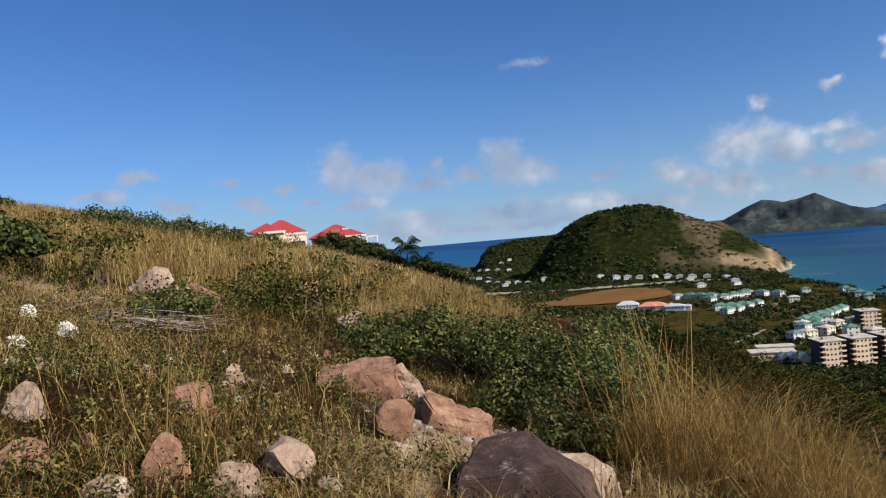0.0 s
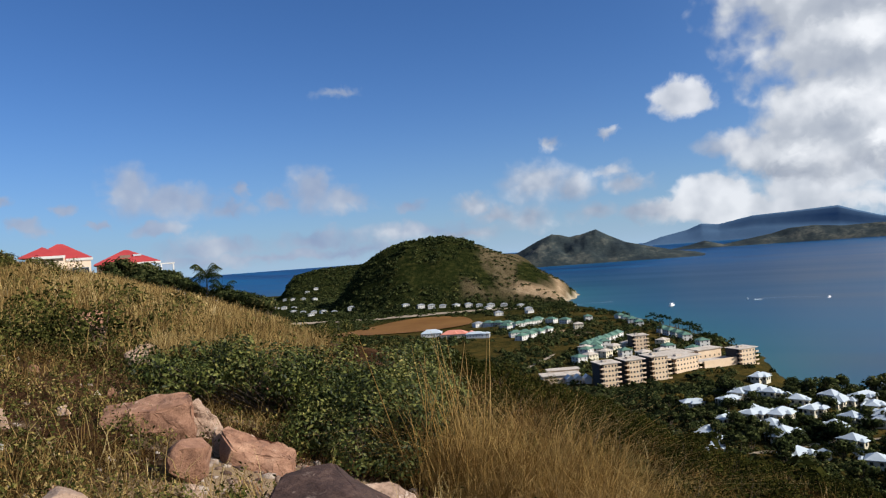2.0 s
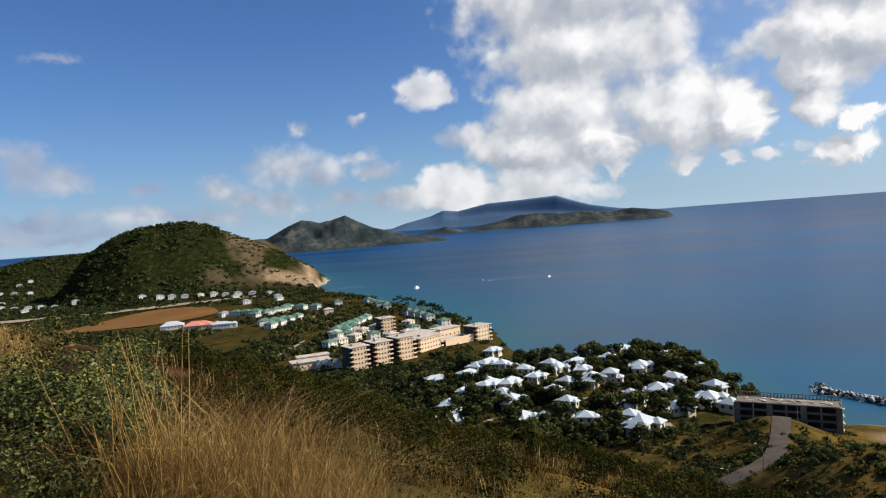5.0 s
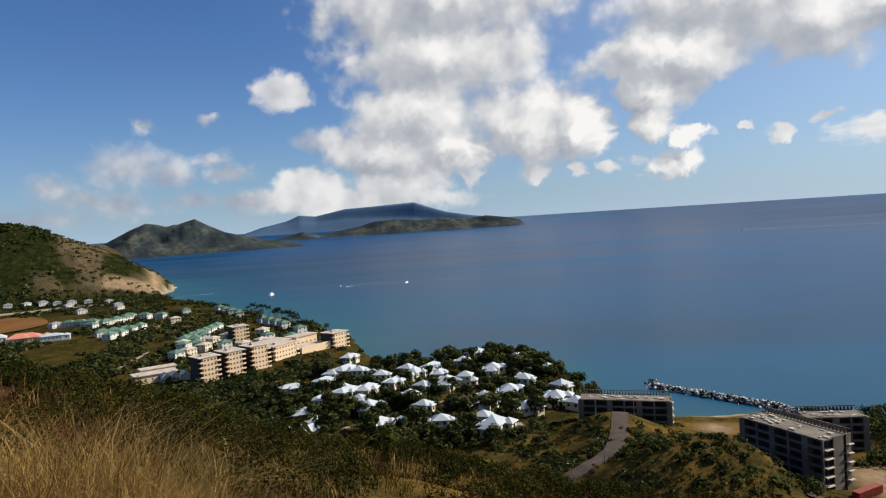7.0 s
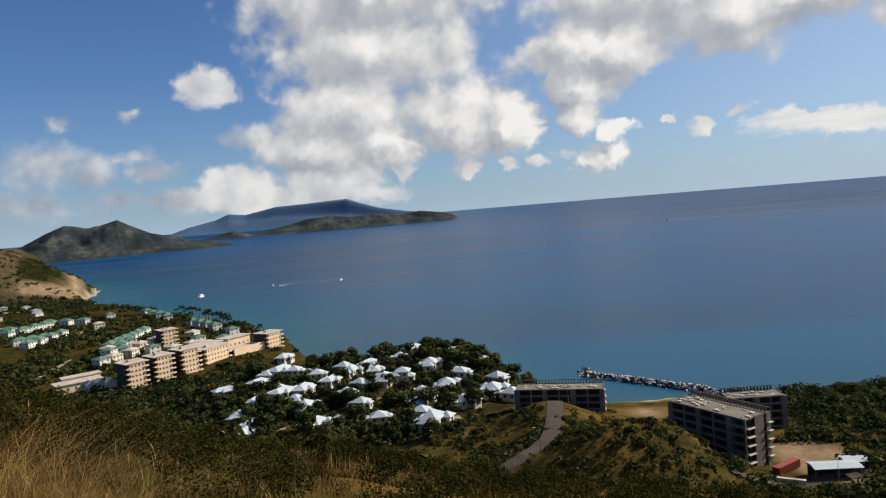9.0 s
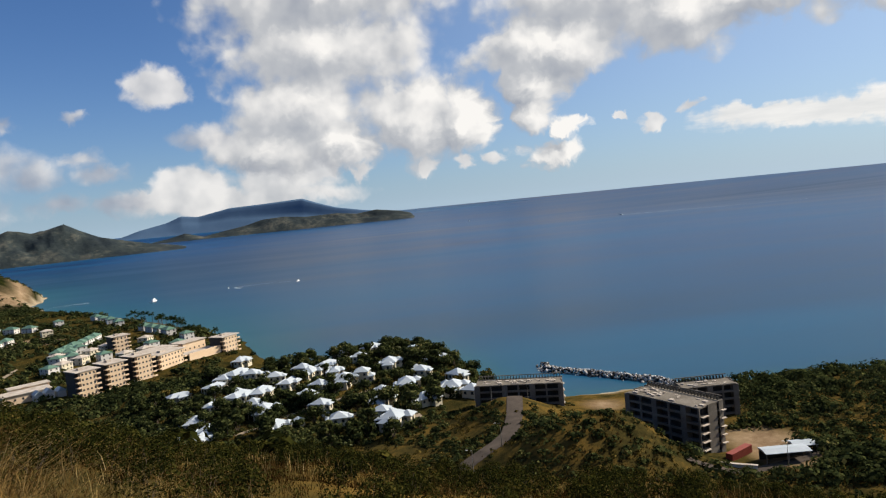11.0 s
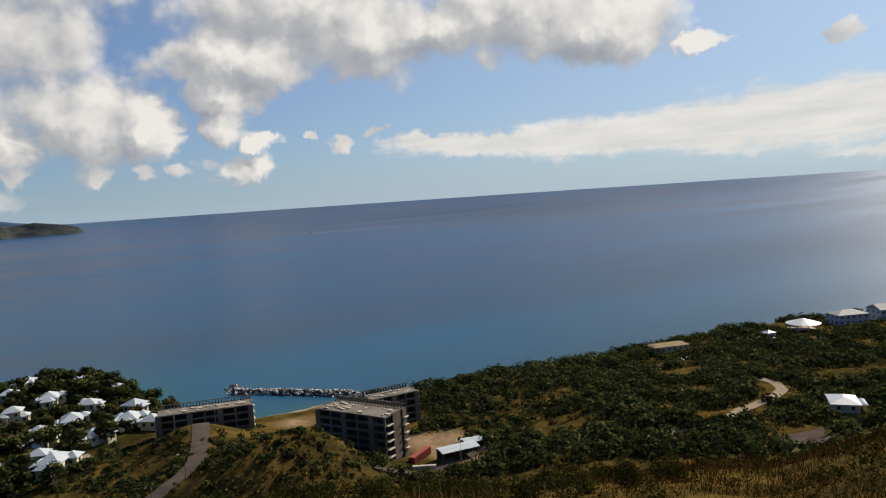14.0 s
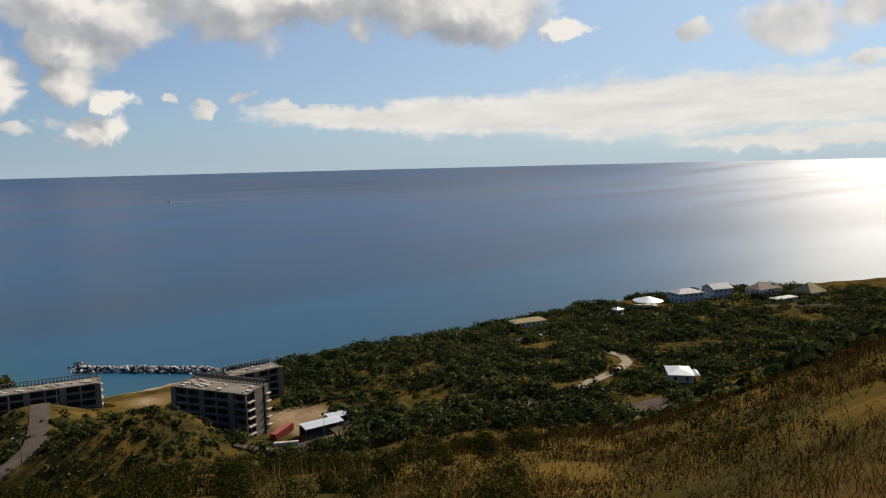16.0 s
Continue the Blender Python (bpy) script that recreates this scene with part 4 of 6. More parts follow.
stuff("gravel", fast_mesh("gravel", verts, (faces[None] + len(unit) * np.arange(n)[:, None, None]).reshape(-1, 3), mat_gravel), "loose brown and pale stones on bare soil", "gravel")


def part(name, me, parent, label="", material=None):
    """Links a mesh, or a bmesh with a material, as a part of a thing."""
    if isinstance(me, bmesh.types.BMesh):
        bm, me = me, bpy.data.meshes.new(name)
        bm.to_mesh(me)
        bm.free()
        me.materials.append(material)
    ob = new(name, me)
    ob.parent = parent
    return tagged(ob, label)


def thing(name, label, category, m, group=""):
    return tagged_at(new(name), label, category, m, group)


def tagged_at(ob, label, category, m, group):
    ob.matrix_world = m
    return tagged(ob, label, category, group)


def stems_mesh(name, tips, base, thick, material, sides=5):
    """Bent tapering stems from a base to each tip."""
    verts, tris = [], []
    for tip in tips:
        tip, rows = np.asarray(tip, float), []
        mid = (np.asarray(base) * 0.45 + tip * 0.55) + rng.normal(0, 0.06, 3) * np.linalg.norm(tip - base)
        for c, t in ((np.asarray(base, float), thick), (mid, thick * 0.65), (tip, thick * 0.25)):
            a = np.arange(sides) * 2 * np.pi / sides
            rows.append(c + np.stack((np.cos(a), np.sin(a), 0 * a), 1) * t)
        k = len(verts)
        verts += [p for r in rows for p in r]
        for i in range(2):
            for j in range(sides):
                p, q = k + i * sides + j, k + i * sides + (j + 1) % sides
                tris += [(p, q, q + sides), (p, q + sides, p + sides)]
    return fast_mesh(name, np.array(verts), np.array(tris), material)


def bush(label, x, y, lumps, leaves, size, material, group=""):
    """A leafy shrub: stems, and a crown of many leaves round several lumps (dx, dy, height, radius)."""
    z = on_ground(x, y)
    root = thing("bush", label, "bush", pose(x, y, z), group)
    tips = [(dx + rng.normal(0, r * 0.4), dy + rng.normal(0, r * 0.4), h + r * rng.uniform(-0.1, 0.6)) for dx, dy, h, r in lumps for _ in range(4)]
    part("stem", stems_mesh("stem", tips, (0, 0, -0.05), 0.006 + 0.0015 * min(len(lumps), 6), mat_bark), root)
    total = sum(r * r for *_, r in lumps)
    cs, outs = [], []
    for dx, dy, h, r in lumps:
        n = int(leaves * r * r / total)
        d = rng.normal(0, 1, (n, 3))
        d /= np.linalg.norm(d, axis=1)[:, None]
        bumpy = 1 + 0.45 * fbm(d[:, 0] * 2.3 + dx * 7, d[:, 1] * 2.3 + d[:, 2] * 2 + dy * 7, 95)
        c = d * (r * bumpy * rng.uniform(0.45, 1.05, n) ** 0.6)[:, None] * (1, 1, 0.85) + (dx, dy, h)
        c[:, 2] = np.maximum(c[:, 2], rng.uniform(0.02, 0.2, n))
        cs.append(c)
        outs.append(d)
    c, d = np.concatenate(cs), np.concatenate(outs)
    part("crown", fast_mesh("crown", leaf_verts(c, size * rng.uniform(0.6, 1.3, len(c)), d), leaf_tris(len(c)), material), root)
    return root


px, py = polar(-2.8, 8.5)
bush("dense dark green bush beside the boulders", px, py,
     [(-1.45, 0.9, 0.2, 0.38), (-0.8, 0.6, 0.3, 0.45), (-0.1, 0.2, 0.38, 0.5), (0.35, -0.35, 0.32, 0.48), (0.85, -0.6, 0.22, 0.46), (1.15, 0.0, 0.22, 0.46), (0.5, 0.7, 0.35, 0.5), (1.3, -0.95, 0.2, 0.42), (1.0, -1.3, 0.25, 0.45), (0.65, -0.95, 0.28, 0.42), (1.55, 0.2, 0.3, 0.48), (1.75, 0.9, 0.3, 0.5), (1.1, -1.75, 0.12, 0.32)]
     + [(q, rng.uniform(-0.5, 0.6) - 0.25 * k / 20, rng.uniform(0.45, 0.92) - 0.24 * max(0.0, q), rng.uniform(0.16, 0.32)) for k, q in enumerate(rng.uniform(-1.5, 1.8, 28))], 36000, 0.026, mat_leaf)
bush("dark green bush spilling down to the tussock", 0.9, 6.7,
     [(-0.35, 0.5, 0.3, 0.36), (0.1, 0.3, 0.34, 0.4), (0.45, 0.2, 0.28, 0.4), (-0.05, -0.25, 0.2, 0.3), (0.3, -0.4, 0.16, 0.28), (0.7, 0.7, 0.3, 0.42), (0.15, 1.0, 0.42, 0.42), (0.55, -0.15, 0.42, 0.24), (-0.2, 0.9, 0.55, 0.26), (0.35, 0.6, 0.58, 0.24)], 13000, 0.024, mat_leaf)
bush("leafy green shrub behind the reddish slab", -0.75, 9.3, [(-0.35, 0, 0.22, 0.3), (0.0, 0.1, 0.3, 0.34), (0.4, -0.1, 0.25, 0.32), (0.1, -0.5, 0.15, 0.26)], 3600, 0.032, mat_leaf)
bush("low dark shrub in front of the grey boulder", -3.55, 8.9, [(-0.25, 0, 0.16, 0.26), (0.1, 0.05, 0.22, 0.28), (0.4, 0, 0.12, 0.22)], 2000, 0.03, mat_leaf)
bush("feathery green shrub by the pale boulder", -3.0, 10.4, [(-0.3, 0, 0.3, 0.36), (0.2, 0.1, 0.4, 0.4), (0.6, -0.2, 0.25, 0.35)], 3000, 0.028, mat_herb)
px, py = polar(33.5, 12.4)
bush("broad-leaved dark green bush on the upper slope", px, py, [(-0.5, 0, 0.3, 0.45), (0, 0, 0.42, 0.5), (0.5, 0.1, 0.28, 0.4), (0.85, 0, 0.15, 0.3)], 3200, 0.055, mat_leaf)
for az, r, s, k in ((26.5, 33, 1.0, 1), (24.5, 34, 1.1, 1), (22.2, 35, 1.0, 1), (20.2, 37, 1.0, 0), (17.5, 40, 0.8, 0), (32.5, 40, 0.7, 1), (14.5, 55, 0.9, 0)):
    px, py = polar(az, r)
    bush("leafy green bush on the grassy ridge", px, py, [(-s, 0, 0.35 * s, 0.65 * s), (0, 0.2, 0.55 * s, 0.75 * s), (s, 0, 0.35 * s, 0.65 * s)], 2600, 0.075, mat_leaf if k else mat_herb, "ridge bushes")
for i in range(26):
    px, py = polar(rng.uniform(-14, 30), 11 + 26 * rng.uniform() ** 1.3)
    s = rng.uniform(0.25, 0.5) * (1 + math.hypot(px, py) / 60)
    bush("small sparse green shrub in the golden grass", px, py, [(-s * 0.4, 0, s * 0.8, s * 0.6), (s * 0.4, 0.1, s, s * 0.6)], 420, 0.03 * (1 + math.hypot(px, py) / 40), mat_herb, "shrubs in the golden grass")
for i in range(190):
    px, py = polar(rng.uniform(-100, -16), 9 + 34 * rng.uniform() ** 0.8)
    d = math.hypot(px, py)
    s = rng.uniform(0.3, 0.55) * (1 + d / 60)
    bush("low scrubby bush on the seaward slope", px, py, [(-s * 0.6, 0, s * 0.5, s * 0.7), (s * 0.5, 0.1, s * 0.65, s * 0.75)], 800, 0.028 * (1 + d / 30), mat_slope, "scrub on the seaward slope")

# the big straw-coloured tussock, with a few tall stalks
px, py = polar(-21.0, 6.8)
tuft = thing("grass_tussock", "large straw-coloured tussock of tall dry grass", "grass", pose(px, py, on_ground(px, py)))
n = 5200
a, q = rng.uniform(0, 2 * np.pi, n), rng.uniform(0, 1, n) ** 0.5
roots = np.stack((np.cos(a) * q * 1.4 + 0.2, np.sin(a) * q * 0.6 - 0.2 * np.cos(a) * q, -0.25 + 0 * a), 1)
roots[:, 2] += ground_z(roots[:, 0] + px, roots[:, 1] + py) - on_ground(px, py) + 0.2
part("foliage", blade_mesh("foliage", roots, rng.uniform(0.6, 1.7, n) * (1.1 - 0.4 * q), 0.005 * rng.uniform(0.4, 1.3, n), rng.uniform(0.2, 1.5, n), mat_tussock), tuft)
for i in range(30):
    b = (rng.uniform(-1.0, -0.45), rng.uniform(-0.4, 0.1), -0.02)
    t = (b[0] + 0.45 * (b[0] + 0.7) + rng.normal(-0.15, 0.16), b[1] + rng.normal(0, 0.1), rng.uniform(1.0, 1.9))
    part("stalk", stems_mesh("stalk", [t], b, 0.008, mat_tussock, 4), tuft)

# pile of dead branches
px, py = polar(23.5, 8.7)
pile = thing("dead_branches", "heap of grey dead branches lying on the slope", "branches", pose(px, py, on_ground(px, py)))
for i in range(70):
    a, l = rng.uniform(-0.5, 0.5) + (math.pi if i % 2 else 0), rng.uniform(0.35, 1.0)
    c = rng.normal(0, (0.5, 0.2, 0.0), 3) + (0, 0, rng.uniform(0.03, 0.2))
    gz0 = on_ground(px + c[0], py + c[1]) - on_ground(px, py)
    part("branch", stems_mesh("branch", [(c[0] + math.cos(a) * l / 2, c[1] + math.sin(a) * l / 2, c[2] + gz0 + rng.normal(0, 0.06))], (c[0] - math.cos(a) * l / 2, c[1] - math.sin(a) * l / 2, c[2] + gz0), 0.017, mat_twig, 4), pile)
for i in range(5):
    px, py = polar(rng.uniform(19, 24), rng.uniform(3.4, 4.6))
    stalk = thing("grass_stalk", "tall pale dead grass stalk", "grass", pose(px, py, on_ground(px, py)), "pale stalks")
    part("stem", stems_mesh("stem", [(rng.normal(0, 0.15), rng.normal(0, 0.1), rng.uniform(0.5, 0.95))], (0, 0, -0.02), 0.006, mat_straw, 4), stalk)
# ---- buildings ----
mat_white_roof = surface("white_roof", ((0.3, (0.33, 0.38, 0.42)), (0.7, (0.47, 0.51, 0.54))), 0.2, 3, 0.5, 0.1, 0.01)
mat_cream = surface("cream_wall", ((0.3, (0.5, 0.44, 0.31)), (0.7, (0.66, 0.6, 0.46))), 0.3, 4, 0.85, 0.1, 0.01)
mat_white_wall = surface("white_wall", ((0.3, (0.48, 0.46, 0.42)), (0.7, (0.66, 0.64, 0.6))), 0.3, 4, 0.85, 0.1, 0.01)
mat_peach = surface("peach_wall", ((0.3, (0.58, 0.42, 0.27)), (0.7, (0.72, 0.55, 0.38))), 0.2, 3, 0.85, 0.1, 0.01)
mat_pink = surface("pale_pink_wall", ((0.3, (0.66, 0.5, 0.36)), (0.7, (0.78, 0.62, 0.47))), 0.3, 3, 0.85, 0.1, 0.01)
mat_slab = surface("roof_slab", ((0.25, (0.26, 0.21, 0.17)), (0.5, (0.44, 0.38, 0.32)), (0.75, (0.6, 0.55, 0.49))), 0.25, 2, 1.0, 0.2, 0.02, 0.05)
mat_concrete = surface("bare_concrete", ((0.25, (0.085, 0.074, 0.06)), (0.5, (0.17, 0.15, 0.125)), (0.75, (0.28, 0.25, 0.21))), 0.15, 2, 1.0, 0.3, 0.02, 0.0)
# near-black colour paints shade into rooms, recesses and the shed; roof posts share it
mat_gloom = surface("painted_gloom", ((0.3, (0.03, 0.028, 0.026)), (0.7, (0.06, 0.056, 0.05))), 0.5, 4, 0.9, 0.0)
mat_pane = surface("dark_window", ((0.3, (0.02, 0.024, 0.028)), (0.7, (0.045, 0.05, 0.055))), 0.5, 4, 0.15, 0.0, 0, 0.6)
mat_red_roof = surface("red_roof", ((0.3, (0.28, 0.03, 0.032)), (0.7, (0.4, 0.05, 0.045))), 0.4, 6, 0.6, 0.2, 0.02)
mat_coral_roof = surface("coral_roof", ((0.3, (0.48, 0.16, 0.11)), (0.7, (0.6, 0.24, 0.17))), 0.1, 2, 0.7, 0.1, 0.02)
mat_green_roof = surface("green_roof", ((0.3, (0.05, 0.11, 0.078)), (0.7, (0.12, 0.21, 0.155))), 0.08, 1.5, 0.6, 0.1, 0.02)
mat_grey_roof = surface("grey_roof", ((0.3, (0.15, 0.16, 0.17)), (0.7, (0.28, 0.29, 0.3))), 0.1, 2, 0.7, 0.1, 0.02)
mat_brown_roof = surface("brown_roof", ((0.3, (0.12, 0.08, 0.06)), (0.7, (0.24, 0.16, 0.11))), 0.2, 2, 0.8, 0.1, 0.02)
mat_thatch = surface("thatch", ((0.3, (0.22, 0.16, 0.08)), (0.7, (0.42, 0.32, 0.17))), 0.3, 6, 0.95, 0.4, 0.05)
mat_blue_wall = surface("pale_blue_wall", ((0.3, (0.34, 0.37, 0.4)), (0.7, (0.44, 0.47, 0.5))), 0.2, 3, 0.85, 0.1, 0.01)
mat_tarmac = surface("worn_tarmac", ((0.3, (0.05, 0.042, 0.036)), (0.7, (0.105, 0.086, 0.072))), 0.2, 5, 1.0, 0.3, 0.01, 0.0)
mat_lot = surface("gravel_lot", ((0.3, (0.06, 0.045, 0.04)), (0.7, (0.12, 0.09, 0.08))), 0.15, 3, 1.0, 0.3, 0.02, 0.0)
mat_track = surface("pale_track", ((0.3, (0.2, 0.155, 0.11)), (0.7, (0.34, 0.28, 0.21))), 0.2, 4, 1.0, 0.3, 0.02, 0.0)
mat_container = surface("rusty_red_steel", ((0.3, (0.17, 0.03, 0.02)), (0.7, (0.28, 0.055, 0.035))), 0.8, 8, 0.6, 0.2, 0.01)
mat_pond = surface("brown_pond_water", ((0.35, (0.12, 0.055, 0.014)), (0.65, (0.19, 0.095, 0.028))), 0.02, 0.3, 0.6, 0.1, 0.05, 0.05)
mat_steel = surface("galvanised_pole", ((0.3, (0.2, 0.19, 0.17)), (0.7, (0.34, 0.32, 0.29))), 1, 10, 0.5, 0.0, 0, 0.5, 0, 0.6)
mat_boat = surface("white_boat", ((0.3, (0.7, 0.7, 0.7)), (0.7, (0.85, 0.85, 0.85))), 1, 5, 0.3, 0.0)
mat_foam = surface("sea_foam", ((0.35, (0.2, 0.3, 0.38)), (0.65, (0.6, 0.66, 0.7))), 0.05, 0.4, 0.6, 0.0)
mat_car_paint = surface("car_paint", ((0.3, (0.45, 0.46, 0.48)), (0.7, (0.55, 0.56, 0.58))), 1, 10, 0.3, 0.0)
mat_car_red = surface("red_car_paint", ((0.3, (0.3, 0.02, 0.015)), (0.7, (0.4, 0.03, 0.02))), 1, 10, 0.3, 0.0)
mat_rubber = surface("tyre_rubber", ((0.3, (0.015, 0.015, 0.015)), (0.7, (0.03, 0.03, 0.03))), 1, 10, 0.8, 0.0)


def boxes(*spans):
    """A bmesh of boxes, each given as x0, y0, z0, x1, y1, z1."""
    bm = bmesh.new()
    for x0, y0, z0, x1, y1, z1 in spans:
        v = [bm.verts.new(p) for p in ((x0, y0, z0), (x1, y0, z0), (x1, y1, z0), (x0, y1, z0), (x0, y0, z1), (x1, y0, z1), (x1, y1, z1), (x0, y1, z1))]
        for f in ((3, 2, 1, 0), (4, 5, 6, 7), (0, 1, 5, 4), (1, 2, 6, 5), (2, 3, 7, 6), (3, 0, 4, 7)):
            bm.faces.new([v[i] for i in f])
    return bm


def hip(x0, y0, x1, y1, z, rise, eave=0.6, gable=False, bm=None):
    """A hipped or gabled roof with a thick eave over a rectangle."""
    bm = bm or bmesh.new()
    x0, y0, x1, y1 = x0 - eave, y0 - eave, x1 + eave, y1 + eave
    w, d = x1 - x0, y1 - y0
    inset = 0.02 if gable else min(w, d) / 2
    if w >= d:
        top = ((x0 + inset, (y0 + y1) / 2), (x1 - inset, (y0 + y1) / 2))
    else:
        top = (((x0 + x1) / 2, y0 + inset), ((x0 + x1) / 2, y1 - inset))
    low = [bm.verts.new((x, y, z - 0.18)) for x, y in ((x0, y0), (x1, y0), (x1, y1), (x0, y1))]
    rim = [bm.verts.new((x, y, z)) for x, y in ((x0, y0), (x1, y0), (x1, y1), (x0, y1))]
    a, b = (bm.verts.new((x, y, z + rise)) for x, y in top)
    bm.faces.new(low[::-1])
    for i in range(4):
        bm.faces.new((low[i], low[(i + 1) % 4], rim[(i + 1) % 4], rim[i]))
    if w >= d:
        faces = ((rim[0], rim[1], b, a), (rim[1], rim[2], b), (rim[2], rim[3], a, b), (rim[3], rim[0], a))
    else:
        faces = ((rim[0], rim[1], a), (rim[1], rim[2], b, a), (rim[2], rim[3], b), (rim[3], rim[0], a, b))
    for f in faces:
        bm.faces.new(f)
    return bm


def mesh_of(name, bm, material):
    me = bpy.data.meshes.new(name)
    bm.to_mesh(me)
    bm.free()
    me.materials.append(material)
    return me


WINDOW = mesh_of("window", boxes((-0.55, -0.05, -0.65, 0.55, 0.05, 0.65)), mat_pane)
SILL = mesh_of("sill", boxes((-0.65, -0.14, -0.76, 0.65, 0.0, -0.68)), mat_white_wall)
DOOR = mesh_of("door", boxes((-0.5, -0.05, 0, 0.5, 0.05, 2.1)), mat_bark)


FRAME = mesh_of("window_frame", boxes((-0.62, -0.09, 0.65, 0.62, 0.02, 0.73), (-0.62, -0.09, -0.65, -0.55, 0.02, 0.65), (0.55, -0.09, -0.65, 0.62, 0.02, 0.65), (-0.03, -0.08, -0.65, 0.03, 0.0, 0.65)), mat_white_wall)


def trimmed(window, *trims):
    """Adds a sill or a frame to a window."""
    for me in trims:
        ob = new(me.name, me)
        ob.parent = window
    return window


def opening(parent, me, x, y, z, turn=0.0, wide=1.0, tall=1.0):
    ob = new(me.name, me)
    ob.parent = parent
    ob.matrix_local = pose(x, y, z, 0, 0, turn) @ Matrix.Diagonal((wide, 1, tall, 1))
    return ob


def windows_round(root, x0, y0, x1, y1, z, step=3.0, wide=1.0, tall=1.0):
    """Windows along the four sides of a box, standing a little proud of the wall."""
    nx, ny = max(1, int((x1 - x0) / step)), max(1, int((y1 - y0) / step))
    for i in range(nx):
        x = x0 + (i + 0.5) * (x1 - x0) / nx
        opening(root, WINDOW, x, y0 - 0.02, z, 0, wide, tall)
        opening(root, WINDOW, x, y1 + 0.02, z, 180, wide, tall)
    for i in range(ny):
        y = y0 + (i + 0.5) * (y1 - y0) / ny
        opening(root, WINDOW, x0 - 0.02, y, z, -90, wide, tall)
        opening(root, WINDOW, x1 + 0.02, y, z, 90, wide, tall)


def cottage(name, label, category, m, group, w, d, h, rise, roof_mat, wall_mat, porch=True, gable=False, wing=0.0, storeys=1, step=3.2):
    root = thing(name, label, category, m, group)
    x0, y0, x1, y1 = -w / 2, -d / 2, w / 2, d / 2
    part("wall", boxes((x0, y0, -1.5, x1, y1, h)), root, material=wall_mat)
    part("roof", hip(x0, y0, x1, y1, h, rise, 0.45, gable), root, material=roof_mat)
    for k in range(storeys):
        windows_round(root, x0, y0, x1, y1, h / storeys * (k + 0.55), step)
    if wing:
        part("wing", boxes((x1, y0 + d * 0.15, -1.5, x1 + wing, y1 - d * 0.15, h * 0.9)), root, material=wall_mat)
        part("wing_roof", hip(x1 - 0.5, y0 + d * 0.15, x1 + wing, y1 - d * 0.15, h * 0.9, rise * 0.75, 0.5), root, material=roof_mat)
        opening(root, WINDOW, x1 + wing / 2, y0 + d * 0.15 - 0.02, h * 0.5)
    if porch:
        part("porch_roof", hip(x0 + w * 0.2, y0 - 2.6, x1 - w * 0.2, y0 - 0.72, h * 0.78, 0.7, 0.3), root, material=roof_mat)
        for x in (x0 + w * 0.22, x1 - w * 0.22):
            part("post", boxes((x - 0.12, y0 - 2.6, -0.6, x + 0.12, y0 - 2.36, h * 0.78 - 0.18)), root, material=mat_white_wall)
        opening(root, DOOR, 0, y0 - 0.02, 0)
    return root


def stand(x, y, turn=0.0, lift=0.0):
    return pose(x, y, on_ground(x, y) + lift, 0, 0, turn)


# white-roofed villas on the headland
VILLA = "villa with white hipped roof and cream walls"
def villa(label, m, blocks):
    """A villa of several wings, each with its own hipped roof (x0, y0, x1, y1, eaves, rise), and a columned porch."""
    root = thing("villa", label, "villa", m, "white-roofed villas")
    for x0, y0, x1, y1, h, rise in blocks:
        part("wall", boxes((x0, y0, -1.5, x1, y1, h)), root, material=mat_cream)
        part("roof", hip(x0, y0, x1, y1, h, rise, 0.7), root, material=mat_white_roof)
        windows_round(root, x0, y0, x1, y1, h - 1.5, 2.6, 1.1)
        if h > 5:
            windows_round(root, x0, y0, x1, y1, 1.6, 2.6, 1.1)
    x0, y0, x1, y1, h, rise = blocks[0]
    part("porch_roof", hip(x0 + 1, y1 + 0.9, x1 - 1, y1 + 2.6, 2.6, 0.6, 0.3), root, material=mat_white_roof)
    for x in (x0 + 1.1, (x0 + x1) / 2, x1 - 1.1):
        part("post", boxes((x - 0.12, y1 + 2.4, -0.6, x + 0.12, y1 + 2.64, 2.45)), root, material=mat_white_wall)
    return root


kinds = [villa("small " + VILLA, stand(252.7, 261.8, 20), ((-3.4, -3.4, 3.4, 3.4, 3.3, 2.3), (-1.7, -5.6, 1.7, -3.2, 2.7, 1.2))),
         villa("broad " + VILLA, stand(212.2, 240.9, 15), ((-4.6, -3.6, 4.6, 3.6, 3.5, 2.4), (1.2, -6.4, 5.4, -2.4, 3.1, 1.7), (-7.6, -2.5, -4.2, 2.5, 2.9, 1.5))),
         villa("two-storey " + VILLA, stand(287.4, 253, 30), ((-3.6, -3.6, 3.6, 3.6, 5.8, 2.3), (3.2, -3.0, 6.8, 3.0, 3.3, 1.7), (-3.0, -6.4, 2.0, -3.2, 3.1, 1.4))),
         villa("long low " + VILLA, stand(203.1, 286.7, 35), ((-6.2, -2.9, 6.2, 2.9, 3.1, 1.7), (-2.2, -5.2, 3.0, -2.4, 2.9, 1.3)))]
